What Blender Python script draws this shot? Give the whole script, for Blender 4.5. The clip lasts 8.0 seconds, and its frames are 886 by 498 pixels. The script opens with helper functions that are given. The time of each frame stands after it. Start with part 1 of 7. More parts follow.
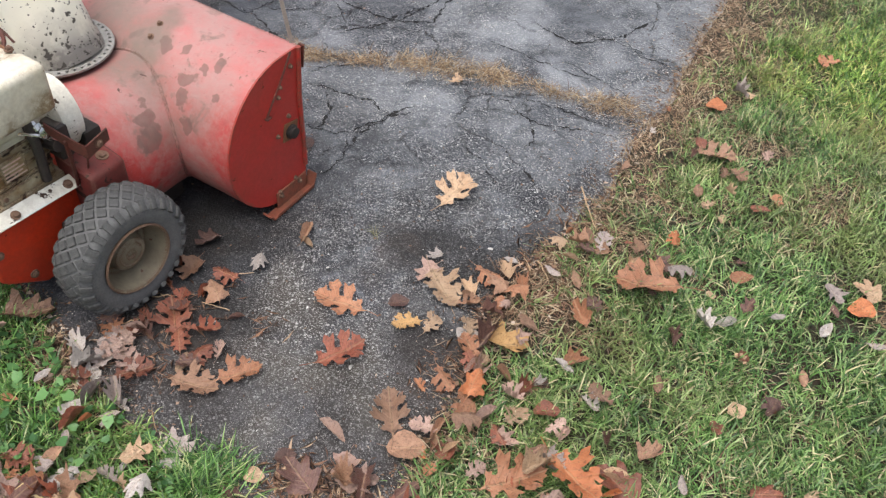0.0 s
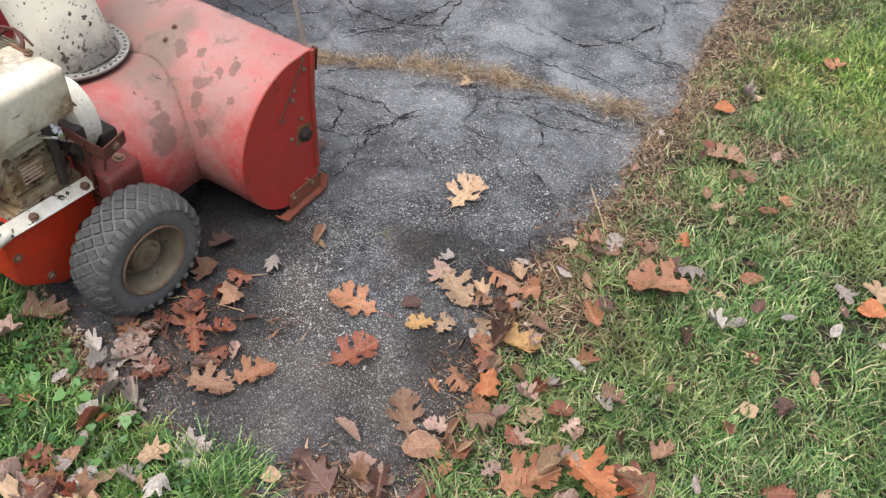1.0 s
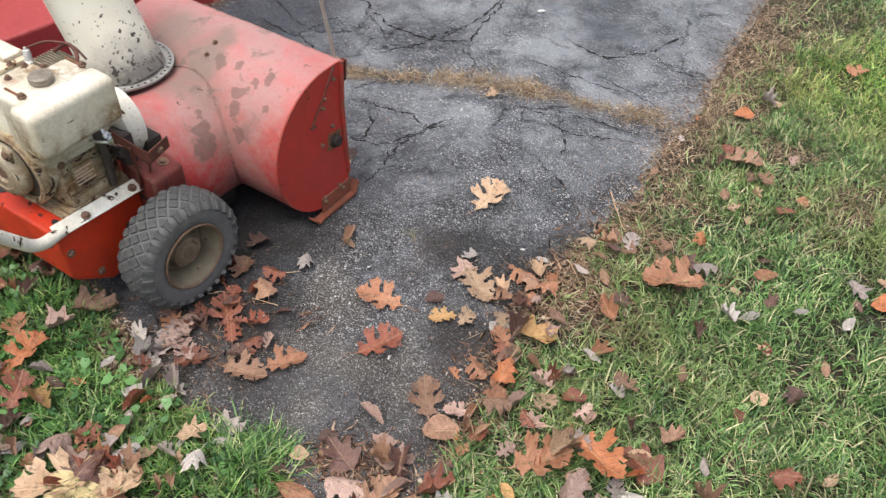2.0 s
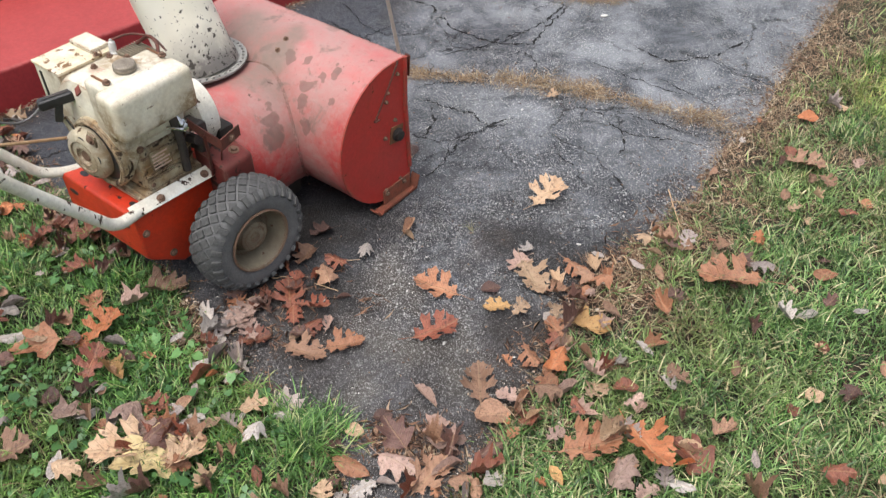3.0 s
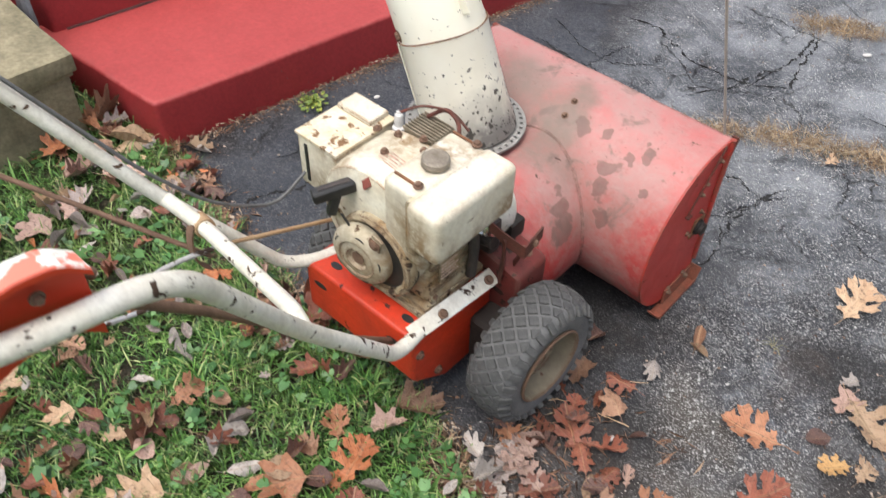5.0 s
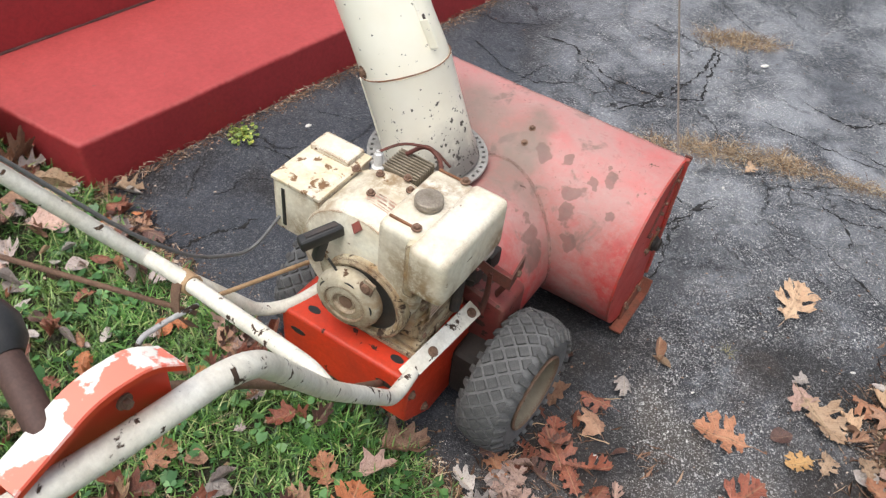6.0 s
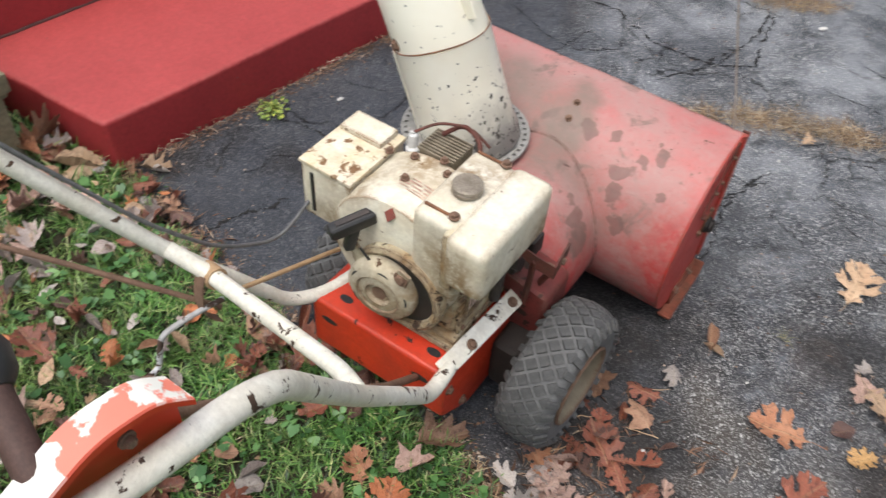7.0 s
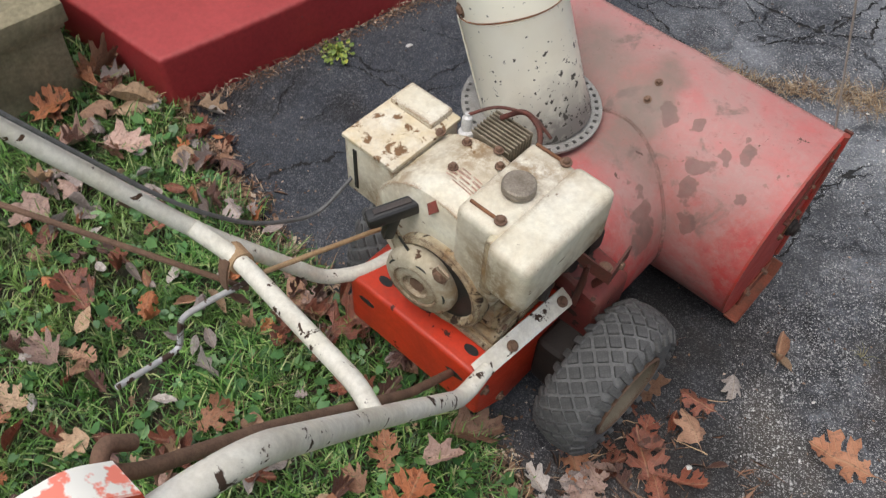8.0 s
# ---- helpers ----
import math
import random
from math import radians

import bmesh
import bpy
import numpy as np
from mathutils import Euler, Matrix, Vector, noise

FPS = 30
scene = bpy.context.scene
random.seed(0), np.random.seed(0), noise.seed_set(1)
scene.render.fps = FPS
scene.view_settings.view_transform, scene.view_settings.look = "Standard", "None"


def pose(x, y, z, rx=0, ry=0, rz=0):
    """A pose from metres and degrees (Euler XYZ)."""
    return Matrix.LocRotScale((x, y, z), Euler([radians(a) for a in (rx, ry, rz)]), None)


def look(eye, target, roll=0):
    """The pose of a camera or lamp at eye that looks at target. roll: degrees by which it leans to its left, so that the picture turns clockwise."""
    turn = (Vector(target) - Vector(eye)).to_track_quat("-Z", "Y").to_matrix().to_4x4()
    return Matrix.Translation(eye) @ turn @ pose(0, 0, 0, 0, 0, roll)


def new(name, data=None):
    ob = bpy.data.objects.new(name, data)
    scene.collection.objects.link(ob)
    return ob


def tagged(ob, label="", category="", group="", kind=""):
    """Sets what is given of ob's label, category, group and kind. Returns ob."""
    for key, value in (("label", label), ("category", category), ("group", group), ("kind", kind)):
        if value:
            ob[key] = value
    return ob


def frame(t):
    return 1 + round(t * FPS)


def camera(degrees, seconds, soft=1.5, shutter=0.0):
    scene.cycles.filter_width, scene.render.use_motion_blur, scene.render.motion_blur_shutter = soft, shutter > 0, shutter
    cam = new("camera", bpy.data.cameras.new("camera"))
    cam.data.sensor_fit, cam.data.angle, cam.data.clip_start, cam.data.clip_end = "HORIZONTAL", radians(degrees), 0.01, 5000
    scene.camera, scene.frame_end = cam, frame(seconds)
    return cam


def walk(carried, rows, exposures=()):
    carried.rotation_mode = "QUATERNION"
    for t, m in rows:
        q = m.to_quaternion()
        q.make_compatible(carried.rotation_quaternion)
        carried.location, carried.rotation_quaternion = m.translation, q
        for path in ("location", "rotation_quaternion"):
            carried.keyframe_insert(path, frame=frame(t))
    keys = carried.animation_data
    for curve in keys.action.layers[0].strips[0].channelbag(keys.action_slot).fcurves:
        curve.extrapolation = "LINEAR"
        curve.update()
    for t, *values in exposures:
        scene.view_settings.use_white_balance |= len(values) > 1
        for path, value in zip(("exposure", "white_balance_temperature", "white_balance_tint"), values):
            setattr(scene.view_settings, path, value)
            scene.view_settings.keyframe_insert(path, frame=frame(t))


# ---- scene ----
cam = camera(56.0, 8.0, 1.3, 0.3)
PATH = [
    (0, (0.154, -0.03, 1.536), (0.19, 1.374, 0.111), 6.0),
    (0.5, (0.151, -0.027, 1.536), (0.147, 1.377, 0.112), 6.0),
    (1, (0.124, -0.045, 1.54), (0.159, 1.365, 0.121), 5.9),
    (1.2, (0.099, -0.057, 1.544), (0.215, 1.335, 0.113), 7.2),
    (2.3, (0.241, -0.203, 1.576), (0.088, 1.257, 0.218), 0.4),
    (2.5, (0.257, -0.221, 1.57), (0.08, 1.247, 0.223), -0.5),
    (2.8, (0.239, -0.250, 1.549), (-0.012, 1.228, 0.225), -1.5),
    (3, (0.216, -0.246, 1.559), (-0.018, 1.206, 0.203), -0.3),
    (3.2, (0.163, -0.248, 1.543), (-0.039, 1.199, 0.177), 0.7),
    (3.5, (0.007, -0.227, 1.563), (-0.12, 1.217, 0.185), 1.8),
    (3.7, (-0.096, -0.223, 1.527), (-0.216, 1.242, 0.171), 1.1),
    (4, (-0.191, -0.185, 1.541), (-0.314, 1.291, 0.198), 4.0),
    (4.2, (-0.249, -0.151, 1.469), (-0.462, 1.275, 0.082), 2.0),
    (4.5, (-0.362, 0.026, 1.481), (-0.575, 1.311, -0.036), 2.4),
    (4.8, (-0.447, 0.151, 1.491), (-0.709, 1.498, 0.036), 2.2),
    (5, (-0.498, 0.192, 1.529), (-0.782, 1.547, 0.086), 2.1),
    (5.2, (-0.546, 0.199, 1.541), (-0.772, 1.577, 0.109), 3.5),
    (6.3, (-0.737, 0.21, 1.548), (-0.65, 1.623, 0.135), 7.4),
    (6.5, (-0.73, 0.211, 1.537), (-0.606, 1.592, 0.095), 7.6),
    (6.8, (-0.728, 0.268, 1.519), (-0.682, 1.643, 0.067), 7.1),
    (7, (-0.726, 0.305, 1.505), (-0.788, 1.649, 0.025), 4.7),
    (7.3, (-0.694, 0.381, 1.511), (-0.899, 1.665, -0.008), 3.6),
    (7.5, (-0.674, 0.419, 1.506), (-0.918, 1.675, -0.03), 1.2),
    (8, (-0.702, 0.475, 1.498), (-0.912, 1.643, -0.111), 3.9),
]
EXPOSURES = [(0, 0.95), (2.5, 0.98), (4.0, 0.92), (4.5, 0.90), (4.9, 1.02), (5.2, 1.02), (6.3, 0.88), (7.0, 0.81), (7.5, 0.73), (8.0, 0.43)]
walk(cam, [(t, look(eye, target, roll)) for t, eye, target, roll in PATH], EXPOSURES)

# ---- light ----
world = bpy.data.worlds.new("sky")
scene.world = world
world.use_nodes = True
wn = world.node_tree
sky = wn.nodes.new("ShaderNodeTexSky")
sky.sky_type = "NISHITA"
sky.sun_disc = False
sky.sun_elevation = radians(78)
sky.sun_rotation = radians(214)
sky.air_density, sky.dust_density, sky.ozone_density = 1.0, 6.0, 1.0
hue = wn.nodes.new("ShaderNodeHueSaturation")
hue.inputs["Saturation"].default_value = 0.55
wn.links.new(sky.outputs[0], hue.inputs["Color"])
wn.links.new(hue.outputs[0], wn.nodes["Background"].inputs["Color"])
wn.nodes["Background"].inputs["Strength"].default_value = 0.112
sun_data = bpy.data.lights.new("sun", "SUN")
sun_data.energy, sun_data.angle, sun_data.color = 0.85, radians(40), (1.0, 0.99, 0.97)
sun = new("sun", sun_data)
sun.matrix_world = look((-1.7, -2.0, 5.0), (0, 0, 0))


# ---- helpers for meshes ----
def finish(name, bm, material, smooth=35):
    bmesh.ops.recalc_face_normals(bm, faces=bm.faces)
    me = bpy.data.meshes.new(name)
    bm.to_mesh(me)
    bm.free()
    me.materials.append(material)
    if smooth:
        me.shade_smooth()
        me.set_sharp_from_angle(angle=radians(smooth))
    return me


def part(name, bm, material, parent, label="", smooth=35):
    ob = new(name, finish(name, bm, material, smooth))
    ob.parent = parent
    return tagged(ob, label)


def thing(name, bm, material, label, category, m=None, group="", kind="", smooth=35):
    ob = new(name, finish(name, bm, material, smooth))
    if m is not None:
        ob.matrix_world = m
    return tagged(ob, label, category, group, kind)


def holder(name, label, category, m, group="", kind=""):
    ob = new(name)
    ob.empty_display_size = 0.05
    ob.matrix_world = m
    return tagged(ob, label, category, group, kind)


def box(bm, x0, x1, y0, y1, z0, z1, bevel=0.0, seg=2, m=None):
    r = bmesh.ops.create_cube(bm, size=1.0, matrix=Matrix.Translation(((x0 + x1) / 2, (y0 + y1) / 2, (z0 + z1) / 2)) @ Matrix.Diagonal((x1 - x0, y1 - y0, z1 - z0, 1)))
    vs = r["verts"]
    if bevel > 0:
        es = list({e for v in vs for e in v.link_edges})
        r = bmesh.ops.bevel(bm, geom=es, offset=bevel, segments=seg, affect="EDGES", profile=0.6)
        vs = list({v for f in r["faces"] for v in f.verts} | {v for v in vs if v.is_valid})
    if m is not None:
        bmesh.ops.transform(bm, matrix=m, verts=vs)
    return vs


def rounded(points, radius, steps=5):
    """A polyline with its corners rounded."""
    pts = [Vector(p) for p in points]
    out = [pts[0]]
    for a, b, c in zip(pts, pts[1:], pts[2:]):
        r = min(radius, (a - b).length * 0.45, (c - b).length * 0.45)
        p, q = b + (a - b).normalized() * r, b + (c - b).normalized() * r
        for i in range(steps + 1):
            t = i / steps
            out.append(p * (1 - t) ** 2 + b * 2 * t * (1 - t) + q * t ** 2)
    return out + [pts[-1]]


def tube(bm, points, radius, sides=14, caps=True, radii=None, flat=1.0):
    """A round bar along a polyline; flat squeezes its section."""
    pts = [Vector(p) for p in points]
    rings, up = [], None
    for i, p in enumerate(pts):
        d = (pts[min(i + 1, len(pts) - 1)] - pts[max(i - 1, 0)]).normalized()
        if up is None:
            up = d.orthogonal().normalized()
        up = (up - d * up.dot(d)).normalized()
        side = d.cross(up)
        r = radii[i] if radii else radius
        rings.append([bm.verts.new(p + (up * math.cos(a) * flat + side * math.sin(a)) * r) for a in (2 * math.pi * k / sides for k in range(sides))])
    for a, b in zip(rings, rings[1:]):
        for k in range(sides):
            bm.faces.new((a[k], a[(k + 1) % sides], b[(k + 1) % sides], b[k]))
    if caps:
        bm.faces.new(rings[0])
        bm.faces.new(rings[-1][::-1])
    return rings


def lathe(bm, profile, m, sides=32, close=False):
    """Turns a profile of (radius, along) about the local z of m."""
    rings = []
    for r, h in profile:
        if r < 1e-6:
            rings.append([bm.verts.new(m @ Vector((0, 0, h)))])
        else:
            rings.append([bm.verts.new(m @ Vector((r * math.cos(a), r * math.sin(a), h))) for a in (2 * math.pi * k / sides for k in range(sides))])
    if close:
        rings.append(rings[0])
    for a, b in zip(rings, rings[1:]):
        for k in range(sides):
            j = (k + 1) % sides
            if len(a) == 1 and len(b) == 1:
                continue
            if len(a) == 1:
                bm.faces.new((a[0], b[j], b[k]))
            elif len(b) == 1:
                bm.faces.new((a[k], a[j], b[0]))
            else:
                bm.faces.new((a[k], a[j], b[j], b[k]))


def slab(bm, outline, depth, m):
    """An outline in the local xy of m, made depth thick along its z."""
    a = [bm.verts.new(m @ Vector((x, y, 0))) for x, y in outline]
    b = [bm.verts.new(m @ Vector((x, y, depth))) for x, y in outline]
    n = len(a)
    bm.faces.new(a[::-1])
    bm.faces.new(b)
    for i in range(n):
        bm.faces.new((a[i], a[(i + 1) % n], b[(i + 1) % n], b[i]))


def aim(p, d):
    """A pose at p with its z along d."""
    return Matrix.Translation(p) @ Vector(d).to_track_quat("Z", "Y").to_matrix().to_4x4()


ACROSS = (1, 0, 0)


def bolt(parent, p, d, r=0.008, name="bolt", material=None):
    bm = bmesh.new()
    r *= 0.78
    lathe(bm, [(r * 1.5, -0.001), (r * 1.5, 0.0015), (0, 0.0015)], aim(p, d), 14)
    lathe(bm, [(r, 0.0015), (r, 0.006), (r * 0.8, 0.0075), (0, 0.0078)], aim(p, d), 6)
    return part(name, bm, material or RUST, parent)


# ---- materials ----
def nodes_of(name):
    m = bpy.data.materials.new(name)
    m.use_nodes = True
    return m, m.node_tree.nodes, m.node_tree.links, m.node_tree.nodes["Principled BSDF"]


def noise_tex(n, l, scale, detail=6, rough=0.6, coord=None, distort=0.0):
    t = n.new("ShaderNodeTexNoise")
    t.inputs["Scale"].default_value, t.inputs["Detail"].default_value, t.inputs["Roughness"].default_value, t.inputs["Distortion"].default_value = scale, detail, rough, distort
    if coord is not None:
        l.new(coord, t.inputs["Vector"])
    return t.outputs["Fac"]


def ramp(n, l, src, stops):
    r = n.new("ShaderNodeValToRGB")
    while len(r.color_ramp.elements) < len(stops):
        r.color_ramp.elements.new(0.5)
    for e, (p, c) in zip(r.color_ramp.elements, stops):
        e.position = p
        e.color = (c, c, c, 1) if isinstance(c, (int, float)) else (*c, 1)
    l.new(src, r.inputs["Fac"])
    return r.outputs["Color"]


def mix(n, l, fac, a, b, kind="MIX"):
    x = n.new("ShaderNodeMix")
    x.data_type, x.blend_type = "RGBA", kind
    for s, v in ((x.inputs["Factor"], fac), (x.inputs["A"], a), (x.inputs["B"], b)):
        if hasattr(v, "is_output"):
            l.new(v, s)
        elif isinstance(v, (int, float)):
            s.default_value = v
        else:
            s.default_value = (*v, 1)
    return x.outputs["Result"]


def bump(n, l, height, strength, distance, p):
    b = n.new("ShaderNodeBump")
    b.inputs["Strength"].default_value, b.inputs["Distance"].default_value = strength, distance
    l.new(height, b.inputs["Height"])
    l.new(b.outputs[0], p.inputs["Normal"])
    return b


def blob(n, l, co, centre, r0, r1):
    """1 inside r0 of a centre, 0 past r1."""
    d = n.new("ShaderNodeVectorMath")
    d.operation = "DISTANCE"
    l.new(co, d.inputs[0])
    d.inputs[1].default_value = centre
    r = n.new("ShaderNodeMapRange")
    r.interpolation_type = "SMOOTHSTEP"
    r.inputs["From Min"].default_value, r.inputs["From Max"].default_value = r0, r1
    r.inputs["To Min"].default_value, r.inputs["To Max"].default_value = 1.0, 0.0
    l.new(d.outputs["Value"], r.inputs["Value"])
    return r.outputs[0]


def stretch(n, l, co, axis, a, b):
    """0 at a and 1 at b along one axis."""
    s = n.new("ShaderNodeSeparateXYZ")
    l.new(co, s.inputs[0])
    r = n.new("ShaderNodeMapRange")
    r.inputs["From Min"].default_value, r.inputs["From Max"].default_value = a, b
    l.new(s.outputs[axis], r.inputs["Value"])
    return r.outputs[0]


def warped(n, l, co, scale, amount, flat=True):
    """Coordinates pushed about by a noise round zero."""
    w = n.new("ShaderNodeTexNoise")
    w.inputs["Scale"].default_value, w.inputs["Detail"].default_value = scale, 7
    l.new(co, w.inputs["Vector"])
    c = n.new("ShaderNodeVectorMath")
    c.operation = "SUBTRACT"
    l.new(w.outputs["Color"], c.inputs[0])
    c.inputs[1].default_value = (0.5, 0.5, 0.5)
    v = n.new("ShaderNodeVectorMath")
    v.operation = "MULTIPLY_ADD"
    l.new(c.outputs[0], v.inputs[0])
    v.inputs[1].default_value = (amount, amount, 0.0 if flat else amount)
    l.new(co, v.inputs[2])
    return v.outputs[0]


def painted(name, colour, faded, bare, chips=0.36, dirt=0.3, rough=0.45, grime=(0.07, 0.05, 0.035), scale=1.0, sharp=0.02, big=7, scuff=None, scuffs=0.6, edge=None, stains=()):
    """Old paint: faded patches, chips to bare or rusty metal, and a film of grime."""
    m, n, l, p = nodes_of(name)
    co = n.new("ShaderNodeTexCoord").outputs["Object"]
    fade = ramp(n, l, noise_tex(n, l, big * scale, 5, 0.6, co), [(0.35, 0.0), (0.68, 1.0)])
    c = mix(n, l, fade, colour, faded)
    fine = ramp(n, l, noise_tex(n, l, 90 * scale, 4, 0.7, co), [(0.3, 0.82), (0.7, 1.06)])
    c = mix(n, l, 1.0, c, fine, "MULTIPLY")
    film = ramp(n, l, noise_tex(n, l, 12 * scale, 8, 0.72, co, 0.6), [(0.5 - dirt * 0.5, 0.0), (0.8, 0.75)])
    film2 = mix(n, l, min(1.0, dirt * 2.2), (0, 0, 0), film)
    c = mix(n, l, film2, c, grime)
    if scuff:
        # paler pink towards the top, with a film of dust and the smear round the joint of drum and bucket
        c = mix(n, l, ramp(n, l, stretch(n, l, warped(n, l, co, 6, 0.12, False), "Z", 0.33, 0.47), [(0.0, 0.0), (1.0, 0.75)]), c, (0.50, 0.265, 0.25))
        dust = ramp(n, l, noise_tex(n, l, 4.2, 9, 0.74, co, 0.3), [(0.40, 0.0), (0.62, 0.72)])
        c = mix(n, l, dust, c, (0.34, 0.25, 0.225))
        fleck = ramp(n, l, noise_tex(n, l, 30, 8, 0.78, co, 0.2), [(0.50, 0.0), (0.66, 0.4)])
        c = mix(n, l, fleck, c, (0.40, 0.265, 0.24))
        fleck = ramp(n, l, noise_tex(n, l, 43, 8, 0.78, co, 0.2), [(0.56, 0.0), (0.70, 0.45)])
        c = mix(n, l, fleck, c, (0.24, 0.06, 0.05))
        push = warped(n, l, co, 9, 0.13, False)
        for centre, r0, r1, most in (((-0.02, 0.38, 0.43), 0.02, 0.13, 0.75), ((0.035, 0.46, 0.44), 0.01, 0.055, 0.9), ((0.045, 0.41, 0.435), 0.015, 0.065, 0.9), ((0.04, 0.35, 0.42), 0.02, 0.075, 0.9), ((0.04, 0.29, 0.40), 0.02, 0.11, 0.85), ((-0.14, 0.40, 0.43), 0.02, 0.14, 0.7), ((0.12, 0.285, 0.36), 0.0, 0.075, 0.75), ((0.17, 0.28, 0.27), 0.0, 0.07, 0.75), ((-0.12, 0.42, 0.44), 0.0, 0.10, 0.6)):
            b = mix(n, l, blob(n, l, push, centre, r0, r1), (0, 0, 0), ramp(n, l, noise_tex(n, l, 34, 6, 0.7, co), [(0.25, most * 0.5), (0.6, most)]))
            c = mix(n, l, b, c, (0.205, 0.155, 0.128))
        near = None
        push = warped(n, l, co, 15, 0.085, False)
        for centre, r in (((0.176, 0.207, 0.281), 0.043), ((0.168, 0.222, 0.308), 0.028), ((0.155, 0.236, 0.330), 0.030), ((0.135, 0.245, 0.350), 0.024), ((0.105, 0.25, 0.368), 0.026), ((0.186, 0.346, 0.380), 0.033), ((0.196, 0.318, 0.342), 0.026), ((0.205, 0.298, 0.312), 0.020), ((0.075, 0.39, 0.415), 0.025), ((0.14, 0.40, 0.415), 0.022), ((0.215, 0.375, 0.40), 0.018), ((0.25, 0.40, 0.41), 0.020), ((0.28, 0.34, 0.37), 0.022), ((0.225, 0.29, 0.30), 0.022), ((0.24, 0.42, 0.425), 0.016)):
            b = blob(n, l, push, centre, r * 0.25, r * 1.25)
            near = b if near is None else mix(n, l, 1.0, near, b, "LIGHTEN")
        peel = mix(n, l, 0.42, near, noise_tex(n, l, 26, 7, 0.68, co, 0.4))
        peel = ramp(n, l, peel, [(0.48, 0.0), (0.57, 0.70)])
        pits = mix(n, l, 1.0, ramp(n, l, noise_tex(n, l, 75, 4, 0.6, co), [(0.655, 0.0), (0.68, 0.8)]), ramp(n, l, noise_tex(n, l, 6, 3, 0.5, co), [(0.42, 0.0), (0.58, 1.0)]), "MULTIPLY")
        worn = ramp(n, l, noise_tex(n, l, 12, 7, 0.62, co, 0.5), [(scuffs - 0.02, 0.0), (scuffs + 0.06, 0.75)])
        c = mix(n, l, worn, c, mix(n, l, noise_tex(n, l, 40, 5, 0.7, co), scuff, (scuff[0] * 0.5, scuff[1] * 0.5, scuff[2] * 0.5)))
        c = mix(n, l, mix(n, l, 1.0, peel, pits, "LIGHTEN"), c, mix(n, l, noise_tex(n, l, 55, 6, 0.7, co), (0.105, 0.060, 0.050), (0.20, 0.125, 0.105)))
    chip = ramp(n, l, noise_tex(n, l, 26 * scale, 5, 0.62, co, 0.4), [(chips - sharp, 1.0), (chips, 0.0)])
    rust = mix(n, l, noise_tex(n, l, 60 * scale, 4, 0.6, co), bare, (bare[0] * 0.4, bare[1] * 0.35, bare[2] * 0.3))
    c = mix(n, l, chip, c, rust)
    if stains:
        # oil and rust run over the paint
        seep = warped(n, l, co, 22, 0.07, False)
        for centre, r1 in stains:
            b = mix(n, l, blob(n, l, seep, centre, 0.0, r1), (0, 0, 0), ramp(n, l, noise_tex(n, l, 48, 7, 0.75, co), [(0.36, 0.05), (0.56, 0.95)]))
            c = mix(n, l, b, c, mix(n, l, noise_tex(n, l, 20, 4, 0.6, co), (0.34, 0.21, 0.09), (0.10, 0.065, 0.035)))
    if edge:
        # paint rubbed off along the folded edges
        bev = n.new("ShaderNodeBevel")
        bev.samples = 4
        bev.inputs["Radius"].default_value = 0.012
        dot = n.new("ShaderNodeVectorMath")
        dot.operation = "DOT_PRODUCT"
        l.new(bev.outputs[0], dot.inputs[0])
        l.new(n.new("ShaderNodeNewGeometry").outputs["Normal"], dot.inputs[1])
        rub = ramp(n, l, dot.outputs["Value"], [(0.94, 1.0), (0.993, 0.0)])
        rub = mix(n, l, 1.0, rub, ramp(n, l, noise_tex(n, l, 30 * scale, 6, 0.7, co), [(0.38, 0.0), (0.52, 0.9)]), "MULTIPLY")
        c = mix(n, l, rub, c, edge)
    p.inputs["Specular IOR Level"].default_value = 0.38
    l.new(c, p.inputs["Base Color"])
    rr = mix(n, l, chip, (rough, rough, rough), (0.85, 0.85, 0.85))
    rr = mix(n, l, film2, rr, (0.8, 0.8, 0.8))
    l.new(rr, p.inputs["Roughness"])
    h = mix(n, l, 0.5, chip, noise_tex(n, l, 300 * scale, 3, 0.6, co))
    bump(n, l, h, 0.35, -0.0015, p)
    return m


def plain(name, a, b, scale, rough, relief=0.3, metal=0.0, size=0.002):
    m, n, l, p = nodes_of(name)
    co = n.new("ShaderNodeTexCoord").outputs["Object"]
    f = ramp(n, l, noise_tex(n, l, scale, 7, 0.68, co), [(0.32, 0.0), (0.68, 1.0)])
    c = mix(n, l, f, a, b)
    c = mix(n, l, 1.0, c, ramp(n, l, noise_tex(n, l, scale * 9, 3, 0.6, co), [(0.3, 0.75), (0.7, 1.12)]), "MULTIPLY")
    l.new(c, p.inputs["Base Color"])
    p.inputs["Roughness"].default_value, p.inputs["Metallic"].default_value = rough, metal
    bump(n, l, noise_tex(n, l, scale * 12, 5, 0.65, co), relief, size, p)
    return m


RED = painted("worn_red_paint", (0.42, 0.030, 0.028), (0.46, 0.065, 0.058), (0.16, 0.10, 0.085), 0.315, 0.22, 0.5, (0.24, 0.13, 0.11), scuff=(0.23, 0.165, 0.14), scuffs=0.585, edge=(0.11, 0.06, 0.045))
REDSIDE = painted("bright_red_paint", (0.51, 0.033, 0.026), (0.43, 0.040, 0.033), (0.16, 0.05, 0.03), 0.33, 0.30, 0.42, (0.22, 0.06, 0.04), edge=(0.15, 0.075, 0.05))
ORANGE = painted("orange_red_paint", (0.64, 0.045, 0.012), (0.54, 0.034, 0.011), (0.07, 0.025, 0.018), 0.33, 0.30, 0.38, (0.16, 0.05, 0.03), edge=(0.10, 0.025, 0.018))
